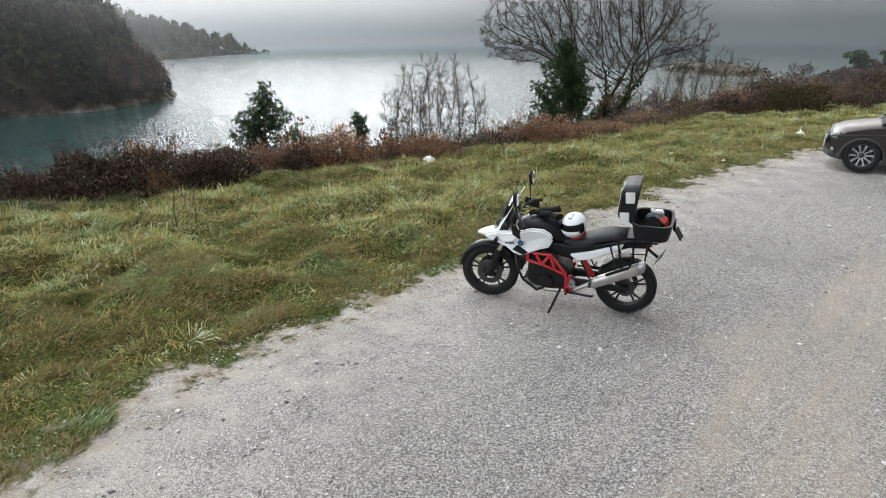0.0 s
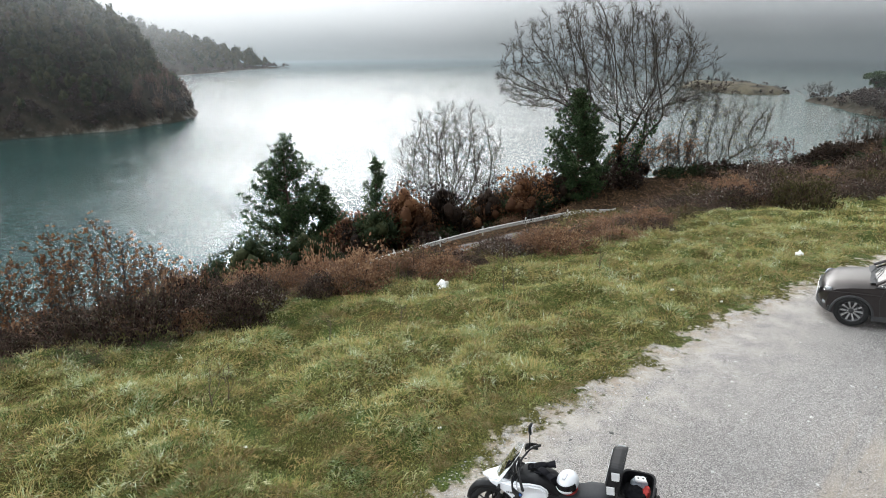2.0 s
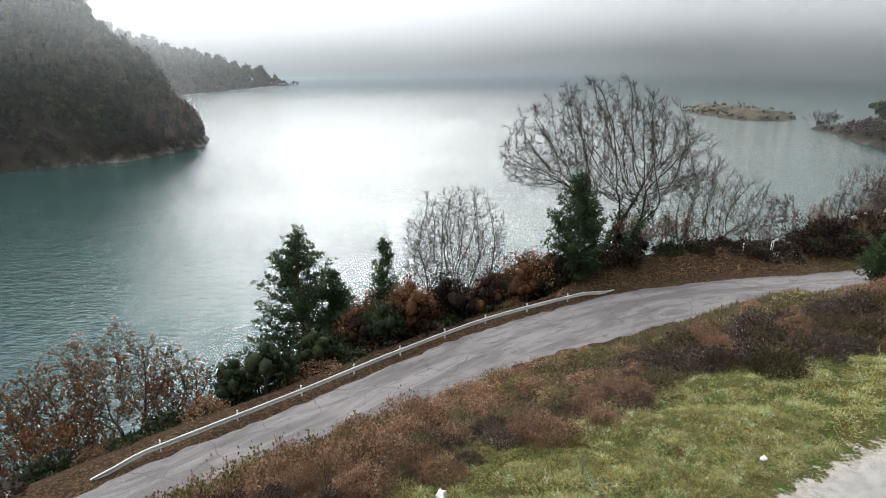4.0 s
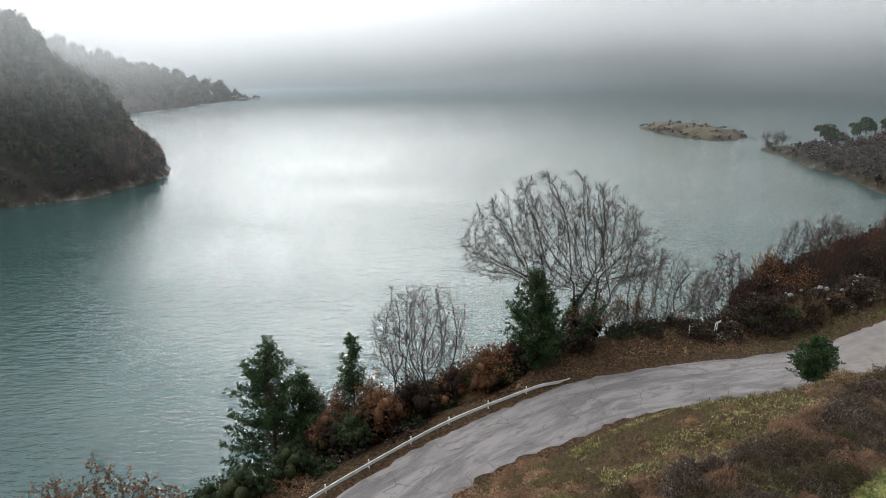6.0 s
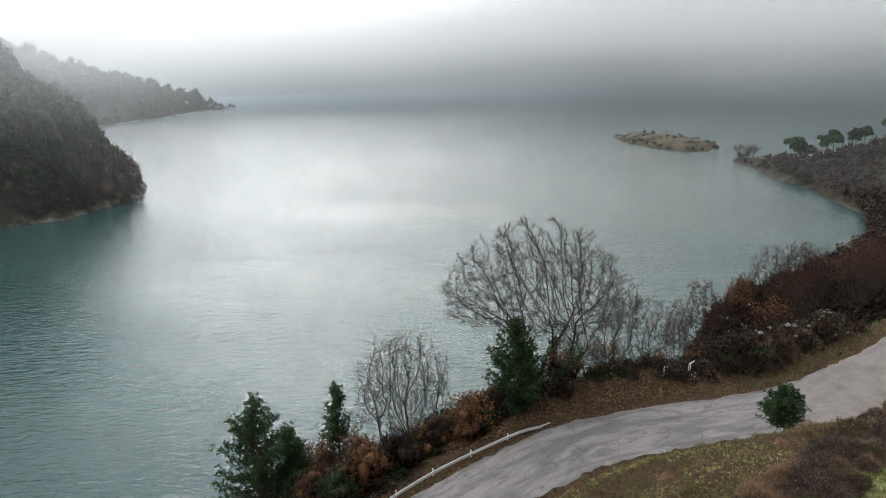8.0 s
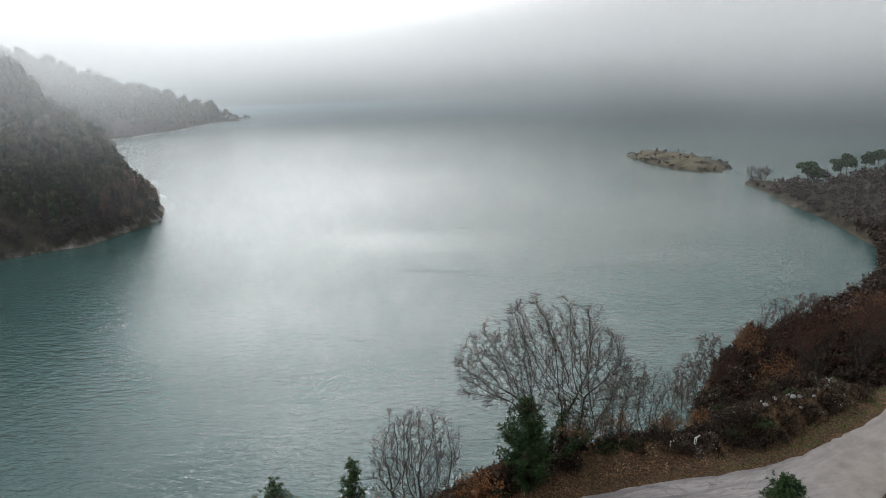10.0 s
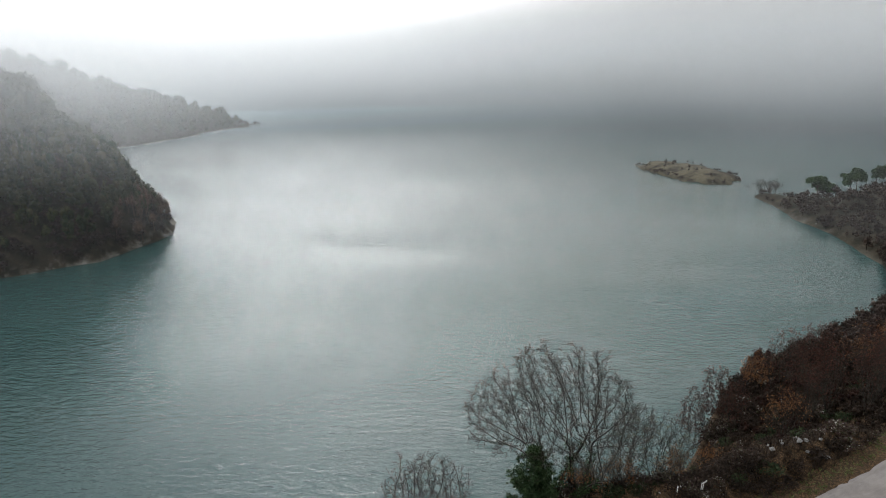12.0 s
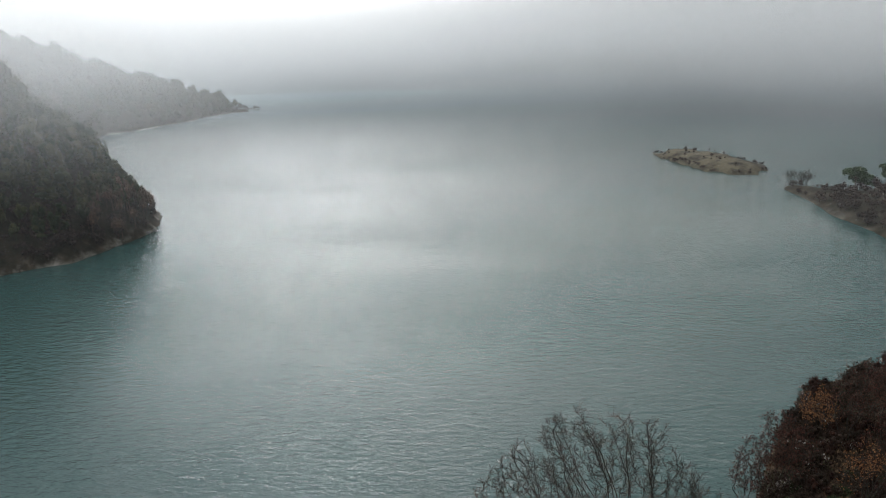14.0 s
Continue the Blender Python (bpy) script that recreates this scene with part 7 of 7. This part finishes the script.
        for s in (ax, -ax):
            pts = [(s + 0.44 * math.cos(math.pi * k / 14), 0.905 * y, 0.31 + 0.44 * math.sin(math.pi * k / 14)) for k in range(15)]
            part("arch_trim", bar(pts, 0.03, 6), CLADDING, root)
        part("sill_trim", plate([(0.88, 0.22), (-0.88, 0.22), (-0.90, 0.36), (0.90, 0.36)], 0.87 * y, 0.915 * y, 0.012), CLADDING, root)
        for pts in ([(0.72, 0.912, 0.36), (0.78, 0.905, 0.75), (0.70, 0.885, 1.06)], [(-0.40, 0.912, 0.36), (-0.40, 0.908, 0.75), (-0.42, 0.885, 1.08)], [(-0.90, 0.912, 0.55), (-1.20, 0.908, 0.85), (-1.25, 0.88, 1.08)]):
            part("door_gap", bar([(a, b * y, c) for a, b, c in pts], 0.006, 6), CLADDING, root)
        part("crease", bar([(1.95, 0.85 * y, 0.78), (1.0, 0.902 * y, 0.85), (-1.6, 0.902 * y, 0.88)], 0.012, 6), CAR_PAINT, root)
        for x in (-0.18, -1.08):
            part("door_handle", bar([(x, 0.905 * y, 0.90), (x - 0.06, 0.93 * y, 0.905), (x - 0.18, 0.905 * y, 0.91)], 0.014, 8), CAR_PAINT, root)
        mirror = part("wing_mirror", loft([(0.66, 0.99 * y, 1.10, 0.09, 0.06), (0.58, 1.0 * y, 1.11, 0.12, 0.085), (0.50, 1.0 * y, 1.11, 0.11, 0.075)], 3), CAR_PAINT, root, "wing mirror in body colour", smooth=True)
        part("mirror_glass", loft([(0.498, 1.0 * y, 1.11, 0.10, 0.065), (0.494, 1.0 * y, 1.11, 0.10, 0.065)], 3), REFLECT, mirror)
        part("mirror_arm", bar([(0.62, 0.83 * y, 1.08), (0.60, 0.92 * y, 1.09)], 0.02, 8), CLADDING, root)
    part("wiper", bar([(0.94, 0.45, 1.10), (0.78, 0.05, 1.215), (0.74, -0.10, 1.235)], 0.010, 6), CLADDING, root)
    part("wiper", bar([(0.98, -0.10, 1.10), (0.82, -0.45, 1.19), (0.78, -0.58, 1.205)], 0.010, 6), CLADDING, root)
    part("cowl", plate([(1.02, 1.075), (0.90, 1.11), (0.86, 1.10), (0.98, 1.06)], -0.72, 0.72, 0.01), CLADDING, root)
    part("grille", plate([(2.035, 0.67), (2.05, 0.57), (2.02, 0.56), (1.97, 0.75), (2.0, 0.75)], -0.52, 0.52, 0.01), CLADDING, root)
    for z in (0.655, 0.72):
        part("grille_bar", bar([(2.02, -0.46, z - 0.03), (2.052, 0, z - 0.03), (2.02, 0.46, z - 0.03)], 0.008, 6), CHROME, root)
    part("lower_bumper", slab([(1.99, 0.26), (2.055, 0.32), (2.045, 0.42), (1.93, 0.44), (1.90, 0.26)], [-0.86, -0.6, -0.3, 0, 0.3, 0.6, 0.86], lambda x, y, z: (x - 0.30 * (abs(y) / 0.9) ** 3, y, z)), CLADDING, root)
    part("number_plate", plate([(2.054, 0.45), (2.062, 0.45), (2.056, 0.56), (2.048, 0.56)], -0.26, 0.26, 0.002), REFLECT, root)
    for x, y in ((ax, 0.80), (ax, -0.80), (-ax, 0.80), (-ax, -0.80)):
        s = 1 if y > 0 else -1
        wheel = part("wheel", ring_profile([(0.19, -0.09), (0.24, -0.10), (0.246, 0.0), (0.244, 0.095), (0.225, 0.10), (0.215, 0.06), (0.19, 0.03)], 40), ALLOY_DARK, root, smooth=True)
        wheel.matrix_local = pose(x, y, r) @ Matrix.Diagonal((1.09, 1.0, 1.09, 1))
        part("tyre", ring_profile([(0.238, -0.10), (0.28, -0.115), (0.325, -0.11), (0.342, -0.09), (0.345, 0.0), (0.342, 0.09), (0.325, 0.11), (0.28, 0.115), (0.238, 0.10)], 48), RUBBER, wheel, smooth=True)
        part("rim_back", ring_profile([(0.03, 0.0), (0.245, -0.01), (0.245, -0.02), (0.03, -0.01)], 32), CLADDING, wheel)
        for k in range(10):
            a = 2 * math.pi * k / 10
            bm = bmesh.new()
            P = [(0.045, -0.016), (0.13, -0.012), (0.228, -0.026), (0.228, 0.026), (0.13, 0.012), (0.045, 0.016)]
            f = [bm.verts.new((u * math.cos(a) - v * math.sin(a), s * (0.075 - 0.02 * (u < 0.1)), u * math.sin(a) + v * math.cos(a))) for u, v in P]
            g = [bm.verts.new((u * math.cos(a) - v * math.sin(a), s * 0.03, u * math.sin(a) + v * math.cos(a))) for u, v in P]
            bm.faces.new(f), bm.faces.new(list(reversed(g)))
            for i in range(6):
                bm.faces.new((f[i], f[(i + 1) % 6], g[(i + 1) % 6], g[i]))
            bmesh.ops.recalc_face_normals(bm, faces=bm.faces)
            part("spoke", bm, RIM_SILVER, wheel)
        part("hub_cap", ring_profile([(0.004, s * 0.03), (0.055, s * 0.03), (0.05, s * 0.075), (0.004, s * 0.08)], 20), CLADDING, wheel)
    return tagged(root, "dark grey-brown metallic compact SUV parked on the gravel", "car")


RIM_SILVER = plain("polished_spoke", (0.36, 0.36, 0.36), 0.3, 0.6, 0.05)
car = parked_car()
FRONT = Vector((9.18, 13.32))
CAR_DIR, CAR_K = radians(154), 0.91
ahead = Vector((math.cos(CAR_DIR), math.sin(CAR_DIR)))
left_of = Vector((-math.sin(CAR_DIR), math.cos(CAR_DIR)))
base = FRONT - ahead * 1.30 * CAR_K - left_of * 0.87 * CAR_K
car.matrix_world = pose(base.x, base.y, ground_at(base.x, base.y) + 0.01, 0, 0, 154) @ Matrix.Scale(CAR_K, 4)


# ---- grass, weeds and stones ----
def warm(*stops):
    return tuple((p, (min(1, r * 1.15), g, b * 0.86)) for p, (r, g, b) in stops)


GRASS = leafy("grass_blades", warm((0.10, (0.13, 0.085, 0.04)), (0.22, (0.24, 0.185, 0.085)), (0.34, (0.36, 0.31, 0.16)), (0.44, (0.23, 0.25, 0.09)), (0.54, (0.105, 0.145, 0.042)), (0.66, (0.21, 0.28, 0.12)), (0.78, (0.38, 0.42, 0.25)), (0.92, (0.64, 0.67, 0.50))), 0.7, 0.25, 1.8, 0.72)
DRY_GRASS = leafy("dry_grass", ((0.1, (0.035, 0.023, 0.014)), (0.38, (0.085, 0.052, 0.028)), (0.55, (0.12, 0.09, 0.045)), (0.75, (0.055, 0.062, 0.02)), (0.92, (0.10, 0.10, 0.035))), 0.7, 0.25, 0.4, 0.6)


def turf(name, seed, n, box, keep, per, length, width, mat, label, rise=0.55, tuft=0.075, radial=False):
    nr = np.random.default_rng(seed)
    x, y = nr.uniform(box[0], box[1], n), nr.uniform(box[2], box[3], n)
    ok = keep(x, y, nr)
    x, y = x[ok], y[ok]
    k = np.repeat(np.arange(len(x)), per)
    lush = 1 + 0.8 * field(x, y, 0.8, 31, 3)
    ox, oy = nr.normal(0, tuft, len(k)), nr.normal(0, tuft, len(k))
    bx, by = x[k] + ox, y[k] + oy
    bz = height(x, y)[k]
    lean = nr.uniform(0, 6.283, len(x))[k] * 0.35 + 0.7 * field(x, y, 2.3, 33, 2)[k] * 3 + nr.normal(0, 0.9, len(k))
    if radial:
        lean = np.arctan2(oy, ox) + nr.normal(0, 0.35, len(k))
    up = np.clip(nr.normal(rise, 0.28, len(k)), 0.08, 1)
    L = length * nr.uniform(0.55, 1.3, len(k)) * np.clip(lush, 0.3, 2.4)[k]
    out = np.sqrt(1 - up ** 2)
    A = np.stack([np.cos(lean) * out, np.sin(lean) * out, up], 1)
    S = np.stack([-np.sin(lean), np.cos(lean), nr.normal(0, 0.3, len(k))], 1) * (width * nr.uniform(0.7, 1.3, len(k)))[:, None]
    C = np.stack([bx, by, bz - 0.02], 1)
    mid = C + A * (L * 0.55)[:, None]
    tip = C + A * L[:, None] - np.stack([0 * L, 0 * L, L * 0.35 * out], 1)
    V = np.stack([C - S * 0.7, C + S * 0.7, mid + S, mid - S, tip], 1).reshape(-1, 3)
    i = np.arange(len(k))[:, None] * 5
    F = np.concatenate([i + [[0, 1, 2]], i + [[0, 2, 3]], i + [[3, 2, 4]]], 0)
    return tagged(new(name, np_mesh(name, V, F, mat)), label, "grass", kind="stuff")


def on_grass(x, y, nr):
    e, b = side(x, y, EDGE)[0], side(x, y, BROW)[0]
    return (e + 0.5 * field(x, y, 1.0, 41) > 0.15) & (b < 1.4)


FROSTED = leafy("frosted_grass", ((0.15, (0.10, 0.13, 0.035)), (0.34, (0.26, 0.26, 0.08)), (0.46, (0.50, 0.38, 0.17)), (0.56, (0.22, 0.27, 0.10)), (0.70, (0.42, 0.45, 0.25)), (0.88, (0.64, 0.68, 0.52))), 0.7, 0.25, 2.4, 0.7)
turf("tussock_grass", 80, 6200, (-11, 13, 2.5, 25), lambda x, y, nr: on_grass(x, y, nr) & (side(x, y, EDGE)[0] > 0.6) & (field(x, y, 1.6, 47, 3) > -0.25), 50, 0.20, 0.0048, FROSTED, "pale frosted grass tussocks", 0.45, 0.10, True)
turf("grass", 81, 40000, (-11, 13, 2.5, 25), on_grass, 10, 0.13, 0.005, GRASS, "frosted green and straw-coloured rough grass", 0.4)
turf("tussock_grass", 95, 5000, (13, 30, 14, 38), lambda x, y, nr: on_grass(x, y, nr) & (side(x, y, EDGE)[0] > 0.5), 24, 0.22, 0.009, FROSTED, "pale frosted grass tussocks", 0.45, 0.12, True)
turf("grass", 96, 22000, (13, 30, 14, 38), on_grass, 8, 0.14, 0.009, GRASS, "frosted green and straw-coloured rough grass", 0.4)
turf("grass", 82, 10000, (30, 60, 25, 60), on_grass, 6, 0.2, 0.014, GRASS, "rough green grass beside the lay-by")
turf("grass", 83, 4000, (-40, -9, -20, 12), on_grass, 7, 0.2, 0.01, GRASS, "rough green grass beside the lay-by")
turf("grass_fringe", 84, 1500, (-7, 14, -2, 20), lambda x, y, nr: np.abs(side(x, y, EDGE)[0] + 0.25 + 0.5 * field(x, y, 0.9, 43)) < 0.35, 6, 0.08, 0.005, GRASS, "sparse short grass creeping over the gravel")


SWARD = leafy("fine_sward", ((0.08, (0.042, 0.060, 0.016)), (0.28, (0.105, 0.125, 0.034)), (0.40, (0.24, 0.235, 0.09)), (0.50, (0.22, 0.145, 0.07)), (0.58, (0.46, 0.38, 0.21)), (0.68, (0.13, 0.185, 0.06)), (0.82, (0.29, 0.36, 0.17)), (0.96, (0.62, 0.66, 0.50))), 0.7, 0.25, 0.9, 0.72)


def sward(seed, n, box, keep, length, width, label):
    """Fine matted grass, blade by blade."""
    nr = np.random.default_rng(seed)
    x, y = nr.uniform(box[0], box[1], n), nr.uniform(box[2], box[3], n)
    ok = keep(x, y, nr)
    x, y = x[ok], y[ok]
    lay = 3.0 * field(x, y, 1.4, 35, 2)
    long = length * np.clip(0.9 + 0.9 * field(x, y, 0.6, 36, 3), 0.35, 2.0)
    D = np.stack([np.cos(lay) * 0.55, np.sin(lay) * 0.55, np.full(len(x), 0.75)], 1) + nr.normal(0, 0.42, (len(x), 3))
    D /= np.linalg.norm(D, axis=1, keepdims=True)
    D[:, 2] = np.abs(D[:, 2])
    C = np.stack([x, y, height(x, y) - 0.01], 1)
    S = np.cross(D, nr.normal(0, 1, D.shape))
    S *= (width * nr.uniform(0.6, 1.3, len(x)) / (np.linalg.norm(S, axis=1) + 1e-9))[:, None]
    L = (long * nr.uniform(0.5, 1.2, len(x)))[:, None]
    V = np.stack([C - S, C + S, C + D * L * 0.6 + S * 0.7, C + D * L + [0, 0, -0.2] * L], 1).reshape(-1, 3)
    i = np.arange(len(x))[:, None] * 4
    return tagged(new("grass_sward", np_mesh("grass_sward", V, np.concatenate([i + [[0, 1, 2]], i + [[0, 2, 3]]], 0), SWARD)), label, "grass", kind="stuff")


sward(98, 560000, (-8, 5.5, 2.0, 12), lambda x, y, nr: on_grass(x, y, nr) & (y < 9.5 + 0.4 * x), 0.085, 0.0026, "dense fine green and straw grass")
sward(99, 300000, (-11, 13, 7, 22), lambda x, y, nr: on_grass(x, y, nr) & (y >= 9.5 + 0.4 * x), 0.11, 0.0045, "dense fine green and straw grass")


def on_slope(x, y, nr):
    return (side(x, y, BROW)[0] > 0.5) & (side(x, y, RAIL)[0] < -road_w(x) - 0.3)


turf("dry_grass", 85, 34000, (-25, 48, 8, 62), on_slope, 6, 0.36, 0.02, DRY_GRASS, "dry brown and straw grass on the bank")
turf("slope_grass", 89, 20000, (10, 60, 18, 62), lambda x, y, nr: on_slope(x, y, nr) & (field(x, y, 5, 48, 3) > -0.1), 6, 0.24, 0.016, GRASS, "olive-green grass on the slope above the road")
turf("dry_grass", 86, 12000, (-25, 60, 25, 82), lambda x, y, nr: (side(x, y, RAIL)[0] > 1.6) & (side(x, y, RAIL)[0] < 7), 5, 0.14, 0.02, DRY_GRASS, "dry grass and fallen leaves beside the rail")


STEMS = leafy("dead_stems", ((0.1, (0.05, 0.032, 0.022)), (0.5, (0.13, 0.08, 0.05)), (0.9, (0.26, 0.19, 0.13))), 0.8, 0.15, 0.5)
turf("dead_stems", 88, 1300, (-17, 30, 5, 36), lambda x, y, nr: (side(x, y, BROW)[0] > 0.2) & (side(x, y, BROW)[0] < 5.5), 7, 0.75, 0.004, STEMS, "tall dry stems rising out of the brambles", 0.86)
VERGE = leafy("verge_grass", ((0.1, (0.03, 0.035, 0.012)), (0.5, (0.075, 0.088, 0.03)), (0.9, (0.15, 0.15, 0.06))))
turf("verge_grass", 97, 7000, (30, 75, 60, 92), lambda x, y, nr: (side(x, y, RAIL)[0] > -0.4) & (side(x, y, RAIL)[0] < 1.7 + 0.8 * field(x, y, 3, 50)), 12, 0.24, 0.024, VERGE, "low green grass on the road verge")
turf("leaf_litter", 94, 9000, (4, 36, 50, 74), lambda x, y, nr: (side(x, y, RAIL)[0] > 0.9) & (side(x, y, RAIL)[0] < 7.5) & (x < 31) & (field(x, y, 3, 49, 3) > -0.3), 6, 0.2, 0.03, DRY, "tan fallen leaves and dry grass under the big tree", 0.35)
HEATH = leafy("heath", ((0.1, (0.012, 0.008, 0.006)), (0.5, (0.030, 0.020, 0.014)), (0.9, (0.065, 0.046, 0.03))), 0.75, 0.2, 0.4)
turf("heath", 87, 20000, (27, 95, 62, 135), lambda x, y, nr: (side(x, y, RAIL)[0] > 1.7 + 0.5 * field(x, y, 3, 51)) & (side(x, y, SHORE)[0] < -1), 7, 0.7, 0.05, HEATH, "dark brown heath and dead bracken on the mounds", 0.7)


def pebbles(name, seed, n, box, keep, size, mat, label):
    nr = np.random.default_rng(seed)
    x, y = nr.uniform(box[0], box[1], n), nr.uniform(box[2], box[3], n)
    ok = keep(x, y, nr)
    x, y = x[ok], y[ok]
    m = len(x)
    base = np.array([(1, 0, 0), (0, 1, 0), (-1, 0, 0), (0, -1, 0), (0, 0, 0.75), (0, 0, -0.6)])
    tri = np.array([(0, 1, 4), (1, 2, 4), (2, 3, 4), (3, 0, 4), (1, 0, 5), (2, 1, 5), (3, 2, 5), (0, 3, 5)])
    s = size * np.exp(nr.normal(0, 0.45, m))
    a = nr.uniform(0, 6.283, m)
    B = base[None] * (1 + nr.normal(0, 0.22, (m, 6, 1))) * s[:, None, None] * np.stack([nr.uniform(0.8, 1.5, m), np.ones(m), nr.uniform(0.5, 0.9, m)], 1)[:, None]
    X = B[..., 0] * np.cos(a)[:, None] - B[..., 1] * np.sin(a)[:, None] + x[:, None]
    Y = B[..., 0] * np.sin(a)[:, None] + B[..., 1] * np.cos(a)[:, None] + y[:, None]
    Z = B[..., 2] + height(x, y)[:, None] + s[:, None] * 0.2
    V = np.stack([X, Y, Z], -1).reshape(-1, 3)
    F = (tri[None] + (np.arange(m) * 6)[:, None, None]).reshape(-1, 3)
    return tagged(new(name, np_mesh(name, V, F, mat)), label, "gravel", kind="stuff")


def stone_look(add):
    r = per_island(add)
    n = noise_of(add, 40, 3)
    return mix_of(add, remap(add, n, 0.35, 0.65, 0, 0.3), ramp_of(add, r, (0.0, (0.10, 0.098, 0.095)), (0.4, (0.30, 0.29, 0.28)), (0.7, (0.50, 0.49, 0.47)), (1.0, (0.80, 0.78, 0.75))), (0.2, 0.19, 0.17))


STONE = material("limestone", stone_look, 0.85)
pebbles("gravel", 91, 110000, (-3.5, 9, 1.2, 12), lambda x, y, nr: (side(x, y, EDGE)[0] < 0.25) & (nr.random(len(x)) < np.clip(0.32 - 0.12 * side(x, y, EDGE)[0] * -1 + 0.25 * field(x, y, 0.8, 45), 0.1, 1)), 0.0075, STONE, "crushed pale limestone gravel")
pebbles("gravel", 92, 9000, (0, 26, 8, 30), lambda x, y, nr: (side(x, y, EDGE)[0] < 0.2) & (side(x, y, EDGE)[0] > -7), 0.011, STONE, "loose pale stones on the lay-by")
pebbles("gravel", 93, 500, (-3, 12, 1.2, 14), lambda x, y, nr: (side(x, y, EDGE)[0] < 0.3), 0.013, STONE, "larger loose stones on the lay-by")
